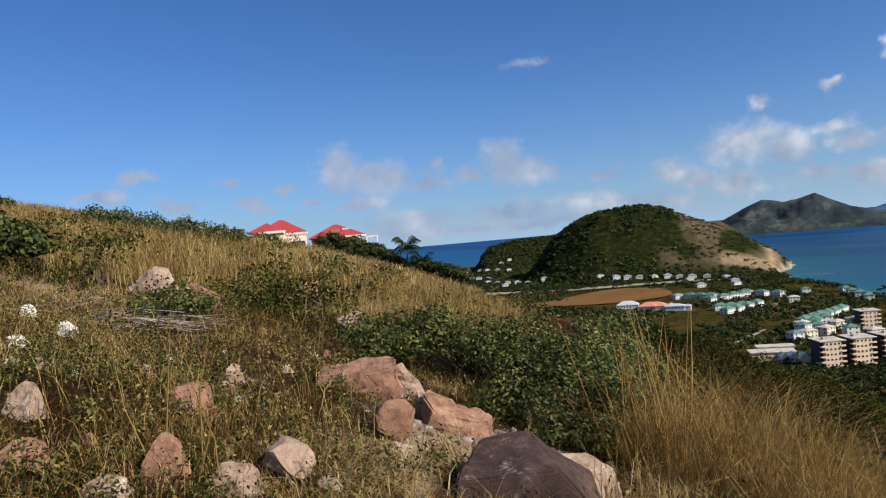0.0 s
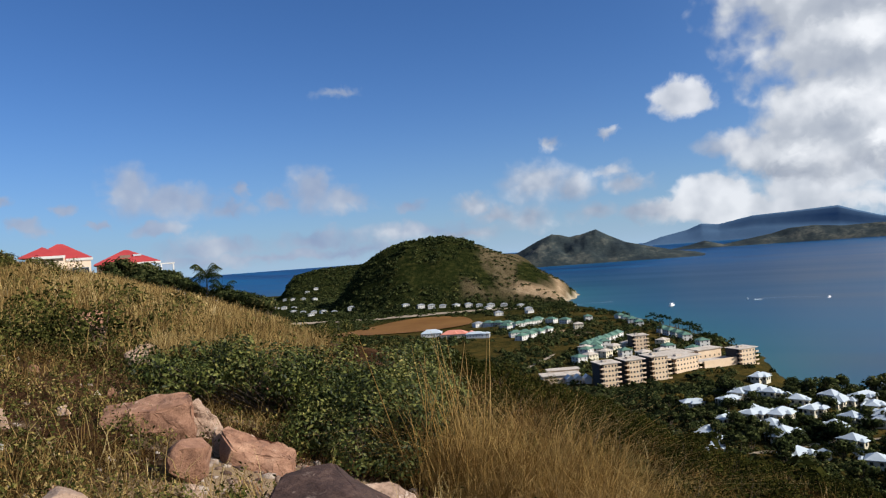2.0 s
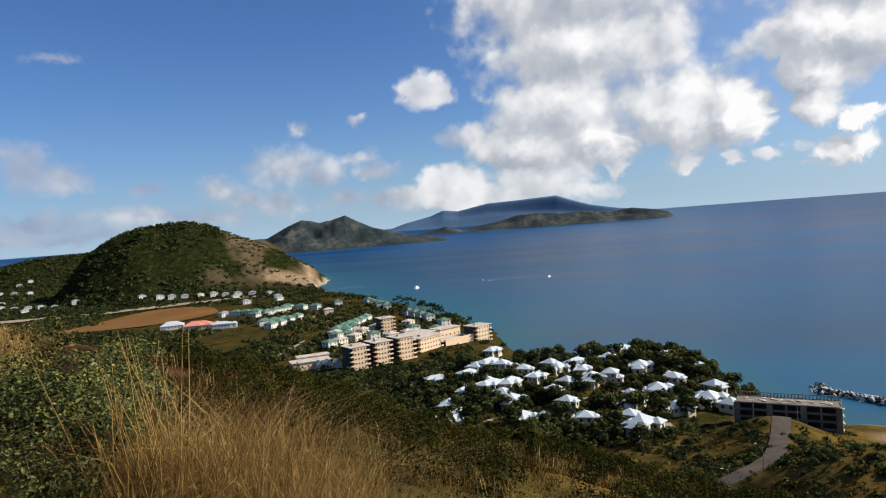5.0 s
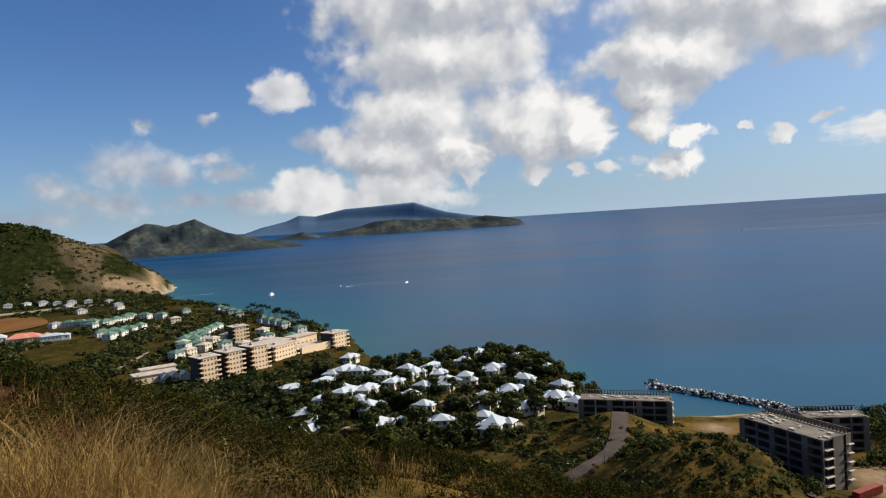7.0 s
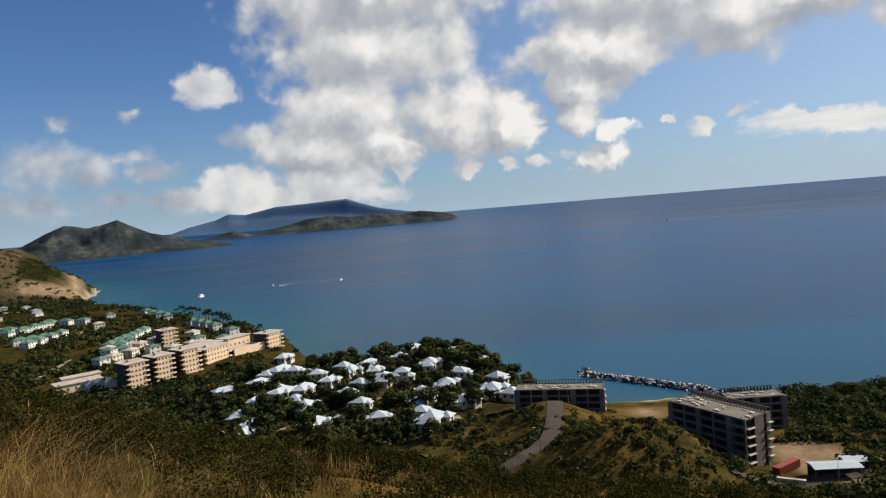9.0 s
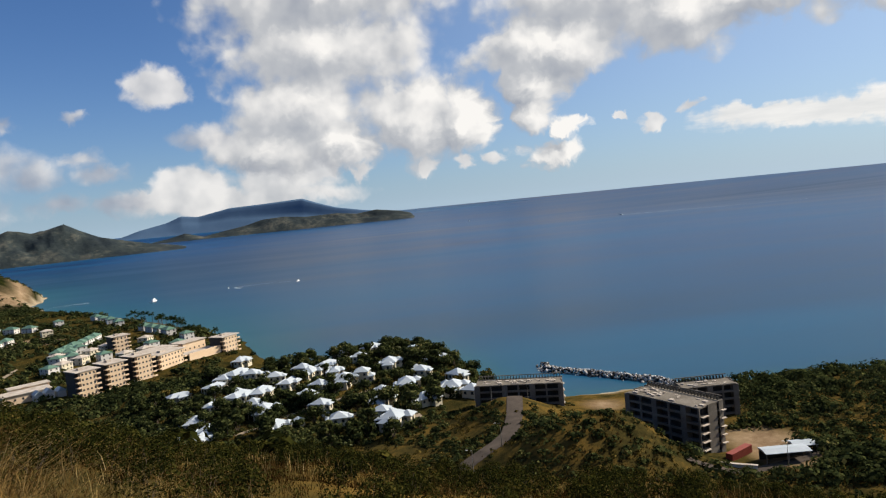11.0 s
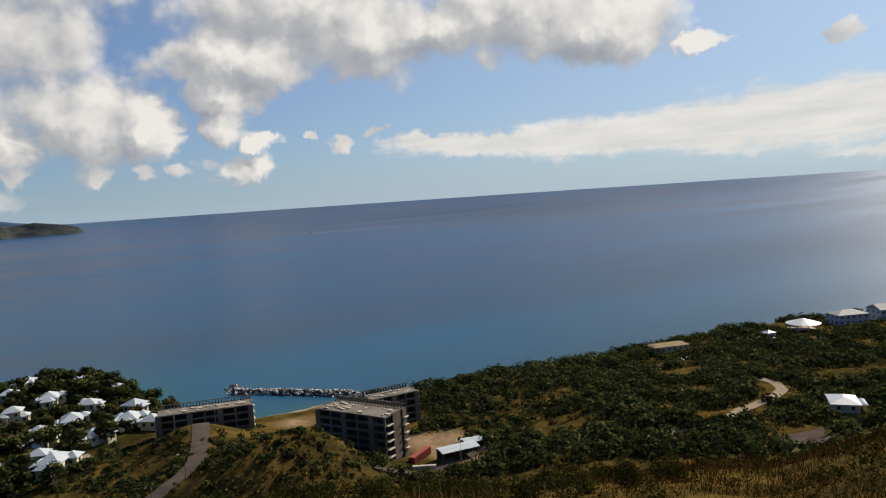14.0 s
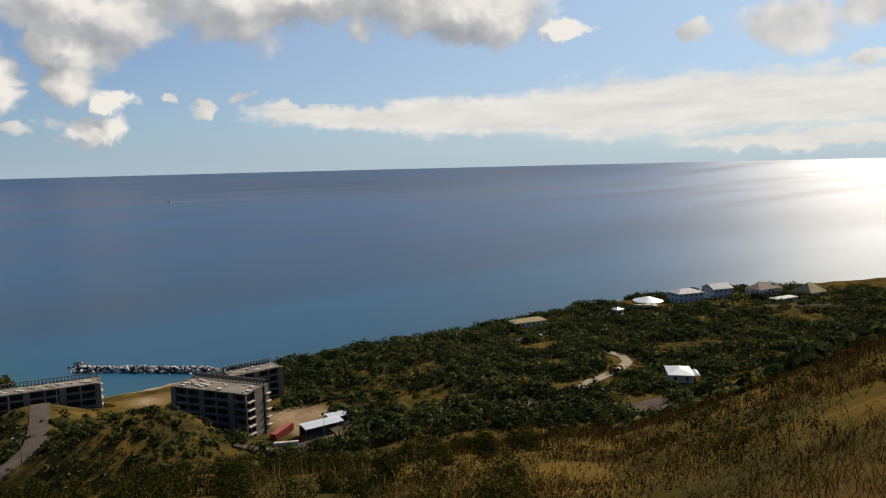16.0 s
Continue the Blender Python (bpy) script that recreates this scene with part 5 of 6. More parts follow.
# plan x, plan y, kind, turn
VILLAS_NEAR = ((194.9, 267.3, 3, 30), (181.7, 268.2, 3, 60), (185.8, 259.5, 3, 25), (230, 275.7, 0, 25), (226.3, 264.1, 1, 30), (242.3, 241.8, 0, 15), (230.4, 219.2, 0, 40), (272.4, 227.9, 0, 10),
               (257.4, 215.9, 1, 25), (243, 204.3, 0, 20), (235.3, 191.7, 1, 12), (264.3, 195.5, 1, -15), (286.5, 193.3, 1, 20), (285.6, 181.9, 0, 5), (308.2, 204.5, 0, -10), (284.6, 220.7, 1, 35), (306.8, 227.4, 0, 15))
VILLAS_FAR = ((266.1, 264.8, 0, 10), (277, 257, 1, 30), (261.6, 282.5, 3, 20), (234.3, 291.4, 3, 15), (243.7, 285.4, 3, 30), (220.7, 296.1, 3, 20), (239.7, 317.5, 3, 10), (249.3, 321.1, 0, 25), (225.8, 329.3, 3, -15),
              (263, 295, 0, 40), (282.6, 293.4, 0, 15), (278.9, 284.3, 1, 20), (294, 285.3, 3, 10), (287.4, 272.6, 3, 35))
VILLAS_POINT = ((328.9, 302.4, 0, 5), (314, 277.5, 0, 25), (351.8, 299.8, 3, 10), (350.7, 263.2, 1, 15), (340.4, 241.1, 1, -10), (310.8, 252.2, 1, 30), (314, 383, 3, 20), (259.4, 309.6, 0, 30), (257.7, 319.9, 3, 15), (372, 297, 3, 60))
villa_spots = [(252.7, 261.8), (212.2, 240.9), (287.4, 253), (203.1, 286.7)]
for x, y, k, turn in VILLAS_NEAR + VILLAS_FAR + VILLAS_POINT:
    copy_thing(kinds[k], stand(x, y, turn, 0.7) @ Matrix.Scale(0.88 + 0.3 * ((x * 7.3 + y * 3.1) % 1.0), 4))
    villa_spots.append((x, y))
# garden cottages standing close to the larger villas
annex = cottage("cottage", "small garden cottage with a white hipped roof", "cottage", stand(221, 236, 15), "garden cottages", 4.6, 4.4, 3.0, 1.7, mat_white_roof, mat_cream, porch=False, step=2.4)
for x, y, k, turn in (VILLAS_NEAR + VILLAS_FAR)[::2] + VILLAS_POINT[::3]:
    a = radians(turn + 40)
    copy_thing(annex, stand(x + 8.2 * math.cos(a), y + 8.2 * math.sin(a), turn + 20))

# green-roofed terraces behind the beach
GREEN = "terraced house with a green hipped roof and white walls"
row_house = cottage("terraced_house", GREEN, "house", stand(296, 796, -65), "green-roofed terraces", 13, 9, 5.2, 2.6, mat_green_roof, mat_white_wall, porch=False, storeys=2, step=3.6)
green_spots = [(296, 796)]
for x0, y0, x1, y1, n in ((312, 801, 352, 815, 3), (268, 682, 328, 730, 4), (274, 715, 306, 712, 3), (347, 826, 380, 776, 3), (290, 578, 356, 630, 6), (286, 548, 312, 602, 3), (309, 818, 284, 852, 3), (386, 565, 404, 640, 4), (414, 690, 446, 800, 4)):
    for i in range(n):
        x, y = x0 + (x1 - x0) * (i + 0.2) / n, y0 + (y1 - y0) * (i + 0.2) / n
        copy_thing(row_house, stand(x, y, math.degrees(math.atan2(y1 - y0, x1 - x0)) + rng.normal(0, 6)))
        green_spots.append((x, y))

# low houses under the big hill and at the far town
white_house = cottage("house", "small white house at the foot of the hill", "house", stand(257, 1174, 10), "white houses on the flats", 11, 8, 3.8, 1.8, mat_grey_roof, mat_white_wall, porch=False, storeys=1)
dark_house = cottage("house", "white two-storey house with a grey roof", "house", stand(280, 1158, 0), "white houses on the flats", 12, 9, 5.2, 2.0, mat_grey_roof, mat_white_wall, porch=False, storeys=2)
flat_spots = [(257, 1174), (280, 1158)]
for i, (x, y) in enumerate(((297, 1152), (316, 1150), (338, 1144), (358, 1136), (375, 1130), (375, 1085), (392, 1120), (412, 1110), (430, 1080), (349, 966), (414, 1009), (395, 960), (279, 852), (174, 1890), (150, 1880), (163, 1817), (92, 1876), (110, 1850),
                              (135, 1831), (70, 2060), (50, 2080), (75, 1609), (95, 1590), (102, 1412), (136, 1360), (120, 1380), (155, 1340), (85, 1440), (60, 1640), (30, 1700), (180, 1290), (110, 1330), (10, 1820), (40, 1790))):
    copy_thing(white_house if i % 3 else dark_house, stand(x, y, rng.uniform(-25, 25)))
    flat_spots.append((x, y))
# small boxy town houses by the apartments
town = [cottage("house", "cream town house with a pale roof", "house", stand(265, 522, 15), "town houses by the apartments", 10, 9, 5.6, 1.8, mat_slab, mat_cream, porch=False, storeys=2),
        cottage("house", "white town house with a green roof", "house", stand(251, 513, 10), "town houses by the apartments", 9, 9, 6.0, 2.2, mat_green_roof, mat_white_wall, porch=False, storeys=2)]
for i, (x, y) in enumerate(((281, 561), (310, 580), (284, 532), (296, 520), (303, 550), (335, 517), (353, 553), (370, 519), (358, 728), (401, 787), (318, 500), (340, 490), (300, 498), (275, 548), (322, 560))):
    copy_thing(town[i % 2], stand(x, y, rng.uniform(-20, 30)))
    flat_spots.append((x, y))

# the red-roofed stores by the pond
stores = cottage("store", "long store with a coral red roof and cream walls", "store", stand(222, 765, -25), "", 30, 16, 5.5, 4.0, mat_coral_roof, mat_cream, porch=False, wing=9)
part("dormer", hip(-3, -10, 5, 0, 5.6, 3.2, 0.4), stores, material=mat_coral_roof)
hall = cottage("store", "store with a bright white rounded roof", "store", stand(204, 800, -20), "", 24, 14, 4.5, 4.2, mat_white_roof, mat_white_wall, porch=False)
cottage("store", "low store with a white and pale blue roof", "store", stand(240, 745, -25), "", 20, 12, 5.0, 2.2, mat_white_roof, mat_blue_wall, porch=False, wing=6)
flat_spots += [(222, 765), (204, 800), (240, 745)]


# ---- apartments and unfinished concrete blocks ----
def apartments(label, x, y, turn, w, d, floors, cols, base):
    """A peach apartment wing: window bays in front, balconies at both ends, an overhanging roof slab."""
    root = thing("apartment_block", label, "apartments", pose(x, y, base, 0, 0, turn), "peach apartment wings")
    fh = 3.1
    h = floors * fh
    part("wall", boxes((2.4, 0, -4, w - 2.4, d, h)), root, material=mat_peach)
    # solid near-black boxes paint the shade behind the end balconies
    part("shaded_recess", boxes((0.3, 3.0, -4, 2.4, d, h)), root, material=mat_gloom)
    part("shaded_recess", boxes((w - 2.4, 3.0, -4, w - 0.3, d, h)), root, material=mat_gloom)
    part("roof_slab", boxes((-0.6, -0.5, h, w + 0.6, d + 0.6, h + 0.45)), root, material=mat_slab)
    part("roof_plant", boxes((w * 0.3, d * 0.4, h + 0.45, w * 0.5, d * 0.6, h + 1.7)), root, material=mat_slab)
    for k in range(floors):
        for side in (0, w - 2.4):
            part("balcony", boxes((side, -0.9, k * fh - 0.12, side + 2.4, 3.0, k * fh + 0.12), (side, -0.9, k * fh + 0.12, side + 2.4, -0.75, k * fh + 1.0)), root, material=mat_peach)
        for c in range(cols):
            cx = 2.4 + (c + 0.5) * (w - 4.8) / cols
            trimmed(opening(root, WINDOW, cx, -0.02, k * fh + 1.6, 0, 1.0, 0.85), SILL)
        for c in range(3):
            opening(root, WINDOW, w - 0.28, 3.0 + (c + 0.5) * (d - 3) / 3, k * fh + 1.6, 90, 1.0, 1.1)
    return root


FLATS = "peach five-storey apartment wing with balconies and flat roof"
apartments(FLATS, 217.5, 414.5, -4, 14, 15, 5, 4, 5)
apartments(FLATS, 237, 416.5, -3, 14, 15, 5, 4, 5)
apartments(FLATS, 257, 418, 0, 15, 15, 5, 4, 5)
apartments("peach three-storey apartment wing behind trees", 281, 428, 12, 26, 14, 4, 7, 3)
apartments("far peach apartment wing above the shore", 338, 432, 5, 17, 14, 4, 4, 3)
apartments("pale square apartment tower", 316, 540, -10, 14, 14, 4, 3, 5)
terrace = thing("terrace_wall", "long plain peach retaining wall", "wall", pose(309, 433, 3, 0, 0, 4))
part("wall", boxes((0, 0, -2, 30, 1.2, 7)), terrace, material=mat_peach)
part("deck", boxes((0, 1.2, 5.6, 30, 14, 6.1)), terrace, material=mat_slab)
for x, y, w, d, h, turn in ((205, 452, 26, 12, 5.5, -14), (212, 462, 22, 8, 7.2, -14), (300, 462, 30, 16, 8.5, 8), (330, 462, 22, 12, 9.5, 6), (262, 440, 30, 14, 7, 0)):
    hall = thing("low_hall", "low hall with a broad pale concrete roof", "building", stand(x, y, turn), "low halls by the apartments")
    part("wall", boxes((-w / 2, -d / 2, -2, w / 2, d / 2, h)), hall, material=mat_peach)
    part("roof_slab", boxes((-w / 2 - 0.8, -d / 2 - 0.8, h, w / 2 + 0.8, d / 2 + 0.8, h + 0.5)), hall, material=mat_slab)
    windows_round(hall, -w / 2, -d / 2, w / 2, d / 2, h * 0.5, 4.0)
for x, y in ((207, 441), (213, 440), (219, 438)):
    gable = thing("gable_house", "small house with a white gabled front", "house", stand(x, y, 80), "white gables")
    part("wall", boxes((-3, -2.4, -1, 3, 2.4, 4)), gable, material=mat_white_wall)
    part("roof", hip(-3, -2.4, 3, 2.4, 4, 2.2, 0.3, True), gable, material=mat_white_roof)


def concrete_block(label, x, y, turn, length, depth, floors, base, fh=3.0):
    """An unfinished concrete apartment block: floor slabs, piers, parapets and a cluttered roof."""
    root = thing("concrete_block", label, "building", pose(x, y, base, 0, 0, turn), "unfinished concrete blocks")
    h = floors * fh
    # one solid box, its dark colour standing for the shade inside
    part("core", boxes((1.2, 2.6, -4, length - 1.2, depth - 0.4, h - 0.2)), root, "solid core painted dark as shaded empty rooms", mat_gloom)
    for k in range(floors + 1):
        part("floor_slab", boxes((0.3, 0, k * fh - 0.14, length - 0.3, depth, k * fh + 0.14)), root, material=mat_concrete)
        if k < floors:
            part("parapet", boxes((0.4, 0.05, k * fh + 0.14, length - 0.4, 0.25, k * fh + 0.7)), root, material=mat_concrete)
    bays = round(length / 6)
    for i in range(bays + 1):
        c = 0.6 + i * (length - 1.2) / bays
        wide = 1.1 if i % 2 == 0 else 0.35
        part("pier", boxes((c - wide, -0.12, -4, c + wide, 0.4 if i % 2 else 2.6, h)), root, material=mat_concrete)
        part("pier", boxes((c - 0.35, depth - 0.4, -4, c + 0.35, depth + 0.1, h)), root, material=mat_concrete)
    for side, out in ((0.0, -1), (length, 1)):
        a, b = sorted((side, side - out * 0.35))
        part("end_wall", boxes((a, depth * 0.35, -4, b, depth * 0.72, h + 0.6), (a, depth * 0.82, -4, b, depth, h + 0.6)), root, material=mat_concrete)
        for k in range(1, floors):
            a, b = sorted((side, side + out * 0.9))
            part("ledge", boxes((a, depth * 0.02, k * fh - 0.12, b, depth * 0.3, k * fh + 0.12)), root, "pale projecting balcony ledge", mat_slab)
            part("ledge", boxes((a, depth * 0.86, k * fh - 0.12, b, depth * 1.04, k * fh + 0.12)), root, material=mat_slab)
    part("roof_deck", boxes((0.3, 0.2, h + 0.14, length - 0.3, depth - 0.2, h + 0.3)), root, "stained concrete roof deck", mat_concrete)
    part("roof_beam", boxes((0.2, depth - 0.3, h + 1.6, length - 0.2, depth, h + 1.9)), root, material=mat_concrete)
    for i in range(int(length / 1.3)):
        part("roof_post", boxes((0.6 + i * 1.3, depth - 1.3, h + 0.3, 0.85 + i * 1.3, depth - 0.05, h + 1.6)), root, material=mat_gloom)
    for i in range(int(length / 1.1)):
        px, py = rng.uniform(1, length - 2.5), rng.uniform(1, depth - 4)
        part("roof_rubble", boxes((px, py, h + 0.3, px + rng.uniform(0.6, 2.4), py + rng.uniform(0.4, 1.4), h + 0.3 + rng.uniform(0.1, 0.5))), root, material=mat_slab)
    return root


concrete_block("six-storey unfinished grey concrete block above the yard", 246.3, 90, -113, 32, 12.5, 6, 6.5, 2.85)
concrete_block("long unfinished concrete block by the lagoon", 260.5, 164, -67, 38, 11, 4, 5)
concrete_block("smaller unfinished concrete block behind the first", 277.6, 78, -55, 22, 10, 4, 5)


# yard below the blocks
def shelter(label, x, y, turn, w, d, h):
    root = thing("shelter", label, "shed", stand(x, y, turn))
    part("roof", hip(-w / 2, -d / 2, w / 2, d / 2, h, 0.5, 0.4, True), root, material=mat_white_roof)
    for px in (-w / 2, 0, w / 2):
        for py in (-d / 2, d / 2):
            part("post", boxes((px - 0.1, py - 0.1, -0.5, px + 0.1, py + 0.1, h - 0.15)), root, material=mat_steel)
    # wall coloured near-black for the shade under the roof
    part("back_wall", boxes((-w / 2, d / 2 - 0.2, -0.5, w / 2, d / 2 - 0.05, h - 0.2)), root, material=mat_gloom)


shelter("open shed with a bright white metal roof", 243.5, 37.2, -58, 14, 6, 3.6)
shelter("small shed with a white metal roof", 252.5, 33, -58, 7, 5, 3.2)
box_x, box_y = 242.5, 51
container = thing("shipping_container", "rust-red steel shipping container on bare earth", "container", stand(box_x, box_y, -20))
part("shell", boxes((-6, -1.2, 0, 6, 1.2, 2.6)), container, material=mat_container)
for i in range(20):
    part("rib", boxes((-5.8 + i * 0.6, -1.26, 0.15, -5.55 + i * 0.6, -1.2, 2.45)), container, material=mat_container)
yard_wall = thing("low_wall", "low whitewashed wall along the yard", "wall", stand(231.5, 50.5, -82))
part("wall", boxes((-7, -0.5, -0.6, 7, 0.5, 0.9)), yard_wall, material=mat_white_wall)
part("coping", boxes((-7.1, -0.6, 0.9, 7.1, 0.6, 1.02)), yard_wall, material=mat_slab)


def ribbon(name, label, points, width, material, lift=0.15, category="road", kind="structure"):
    """A road laid over the ground along a line."""
    p = np.array(points, float)
    dense = np.concatenate([p[i] + (p[i + 1] - p[i]) * np.linspace(0, 1, 12, endpoint=False)[:, None] for i in range(len(p) - 1)] + [p[-1:]])
    for _ in range(8):
        dense[1:-1] = (dense[:-2] + dense[1:-1] * 2 + dense[2:]) / 4
    tang = np.gradient(dense, axis=0)
    side = np.stack((-tang[:, 1], tang[:, 0]), 1) / np.linalg.norm(tang, axis=1)[:, None]
    across = np.linspace(-0.5, 0.5, 7)
    g = dense[:, None] + side[:, None] * (across * width)[None, :, None]
    z = np.maximum(ground_z(g[..., 0].ravel(), g[..., 1].ravel()), 0).reshape(g.shape[:2])
    z = z * 0.4 + z.max(1, keepdims=True) * 0.6 + lift
    return tagged(sheet(name, g[..., 0], g[..., 1], z, material), label, category, kind=kind)


ribbon("road_1", "worn tarmac road down to the concrete block", ((150, 128), (172, 126), (186, 124), (196, 121), (212, 121), (235, 131), (258, 143), (278, 150)), 6.5, mat_tarmac)
ribbon("road_2", "narrow track to the yard", ((218, 62), (223, 54), (229, 46), (238, 38), (248, 30), (258, 26)), 4.0, mat_tarmac)
ribbon("road_3", "pale concrete road winding through the scrub", ((316, -64), (311.2, -75), (308.5, -83.5), (299.7, -87.4), (290.8, -87.8), (282.7, -82.5), (273, -74), (266.5, -66.6), (258.7, -61), (248, -51.5), (246, -44), (240, -28)), 4.4, mat_track)
ribbon("road_4", "coast road past the hotel", ((352, -40), (375, -82), (392, -120), (404, -156), (402, -185), (399, -234), (394, -270), (385, -330)), 4.5, mat_tarmac)
ribbon("road_5", "dull purplish gravel parking place on the slope", ((232, -70), (236, -79), (240, -88)), 10, mat_lot)
ribbon("road_6", "pale path through the scrub by the town", ((208, 520), (222, 535), (240, 552), (256, 575)), 4, mat_track)
ribbon("road_7", "grey road climbing the saddle of the hill", ((140, 1250), (150, 1290), (140, 1335), (150, 1390), (165, 1430)), 5, mat_tarmac, 0.3)
ribbon("road_8", "pale flats beside the pond", ((60, 1180), (140, 1130), (220, 1110), (330, 1090), (420, 1060)), 34, mat_track, 0.3)

ribbon("road_9", "pale paved lane between the villas", ((233, 226), (247, 219), (253, 206), (250, 192), (243, 182)), 4, mat_track)
ribbon("road_10", "pale garden lane among the villas", ((200, 254), (220, 254), (238, 252), (262, 243), (276, 238)), 3, mat_track)

pond = [(92, 915), (116, 890), (165, 868), (205, 856), (250, 868), (285, 890), (302, 950), (305, 1000), (285, 1040), (240, 1050), (200, 1020), (150, 960)]
bm = bmesh.new()
c = np.array(pond)
for _ in range(3):
    c = np.stack((c * 0.75 + np.roll(c, -1, 0) * 0.25, c * 0.25 + np.roll(c, -1, 0) * 0.75), 1).reshape(-1, 2)
bm.faces.new([bm.verts.new((px, py, 6.1)) for px, py in c])
tagged(new("water_pond", mesh_of("water_pond", bm, mat_pond)), "shallow muddy brown pond on the flats", "pond", kind="structure")


def street_lamp(x, y, turn):
    root = thing("street_lamp", "thin roadside lamp post with an arm", "lamp post", stand(x, y, turn), "lamp posts along the road")
    part("pole", stems_mesh("pole", [(0, 0, 8.2)], (0, 0, -0.3), 0.16, mat_steel, 6), root)
    part("arm", stems_mesh("arm", [(1.5, 0, 8.3)], (0, 0, 8.0), 0.07, mat_steel, 4), root)
    part("lamp_head", boxes((1.3, -0.15, 8.2, 2.0, 0.15, 8.36)), root, material=mat_white_wall)


street_lamp(199, 117, 120)
street_lamp(182, 118, 120)
street_lamp(264, 140, 120)
street_lamp(236, 35, 60)
street_lamp(250, 150, -60)

# breakwater of dumped rock
line = np.array(((362, 178), (354, 175), (353, 161), (350.5, 141), (347.5, 122), (346, 108), (338, 98)))
s = rng.uniform(0, len(line) - 1, 950)
i = s.astype(int)
at = line[i] + (line[i + 1] - line[i]) * (s - i)[:, None] + rng.normal(0, 1.9, (950, 2))
size = rng.uniform(0.5, 1.15, (950, 1)) * rng.uniform(0.6, 1.3, (950, 3))
hgt = 1.9 * np.exp(-((at[:, 0] - np.interp(at[:, 1], line[::-1, 1], line[::-1, 0])) / 3) ** 2) + rng.uniform(-0.4, 0.3, 950)
verts = (unit[None] * size[:, None] * rng.uniform(0.55, 1.2, (950, len(unit), 1)) + np.concatenate((at, hgt[:, None]), 1)[:, None]).reshape(-1, 3)
stuff("breakwater", fast_mesh("breakwater", verts, (faces[None] + len(unit) * np.arange(950)[:, None, None]).reshape(-1, 3), mat_mole), "breakwater of dumped pale and dark boulders", "breakwater")

# along the coast to the west
cottage("house", "white house with a pale grey hipped roof in the scrub", "house", stand(266, -100.5, -12), "", 12, 9, 3.0, 1.6, mat_white_roof, mat_cream)
pavilion = thing("pavilion", "round open pavilion with a low white conical roof", "pavilion", stand(430, -142))
bm = bmesh.new()
bmesh.ops.create_cone(bm, cap_ends=True, segments=16, radius1=9.5, radius2=0.6, depth=2.6, matrix=Matrix.Translation((0, 0, 5.2)))
part("roof", bm, pavilion, material=mat_white_roof)
for k in range(10):
    a = k * math.pi / 5
    part("post", boxes((8 * math.cos(a) - 0.15, 8 * math.sin(a) - 0.15, -1, 8 * math.cos(a) + 0.15, 8 * math.sin(a) + 0.15, 4.1)), pavilion, material=mat_white_wall)
part("floor", boxes((-7, -7, -1.5, 7, 7, 0.2)), pavilion, material=mat_slab)
cottage("hotel", "pale blue two-storey hotel wing with a grey roof", "hotel", stand(446, -172, -75), "hotel wings", 19, 12, 6.2, 2.2, mat_grey_roof, mat_blue_wall, porch=False, storeys=2, step=3.4)
cottage("hotel", "pale blue hotel wing with a gabled grey roof", "hotel", stand(453, -196, -75), "hotel wings", 15, 12, 7.0, 2.8, mat_grey_roof, mat_blue_wall, porch=False, gable=True, storeys=2, step=3.4)
cottage("house", "house with a brown hipped roof by the sea", "house", stand(447, -223, -65), "", 18, 11, 5.0, 3.6, mat_brown_roof, mat_cream, porch=False, wing=6)
cottage("hut", "large hut with a tan thatched roof", "hut", stand(441, -251, -60), "", 17, 13, 3.2, 5.5, mat_thatch, mat_cream, porch=False)
cottage("house", "low white house with a flat grey roof", "house", stand(421, -224, -65), "", 18, 6, 3.2, 0.8, mat_grey_roof, mat_white_wall, porch=False)
cottage("house", "long low beach house with a tan roof", "house", stand(392, -60, -70), "", 20, 8, 3.6, 1.6, mat_thatch, mat_cream, porch=False)
cottage("house", "small white beach kiosk", "house", stand(411, -117, -60), "", 6, 5, 3.0, 1.2, mat_white_roof, mat_white_wall, porch=False)


def car(x, y, turn, paint, label):
    root = thing("car", label, "car", stand(x, y, turn, 0.15), "parked cars")
    bm = boxes((-2.1, -0.85, 0.3, 2.1, 0.85, 0.95), (-1.2, -0.75, 0.95, 1.1, 0.75, 1.5))
    bmesh.ops.bevel(bm, geom=bm.edges[:], offset=0.12, segments=2, affect="EDGES")
    part("body", bm, root, material=paint)
    part("glass", boxes((-1.12, -0.78, 1.05, 1.02, 0.78, 1.38)), root, material=mat_pane)
    for wx in (-1.3, 1.3):
        for wy in (-0.8, 0.8):
            bm = bmesh.new()
            bmesh.ops.create_cone(bm, cap_ends=True, segments=12, radius1=0.33, radius2=0.33, depth=0.22, matrix=pose(wx, wy, 0.33, 90))
            part("wheel", bm, root, material=mat_rubber)


car(277, -77.5, 40, mat_car_red, "dark red car on the pale road")
for k, (x, y) in enumerate(((359, -60), (362, -66), (365, -71), (356, -56), (408, -112), (404, -118))):
    car(x, y, 70 + 8 * k, mat_car_paint if k % 3 else mat_boat, "silver car parked near the beach" if k % 3 else "white car parked near the beach")


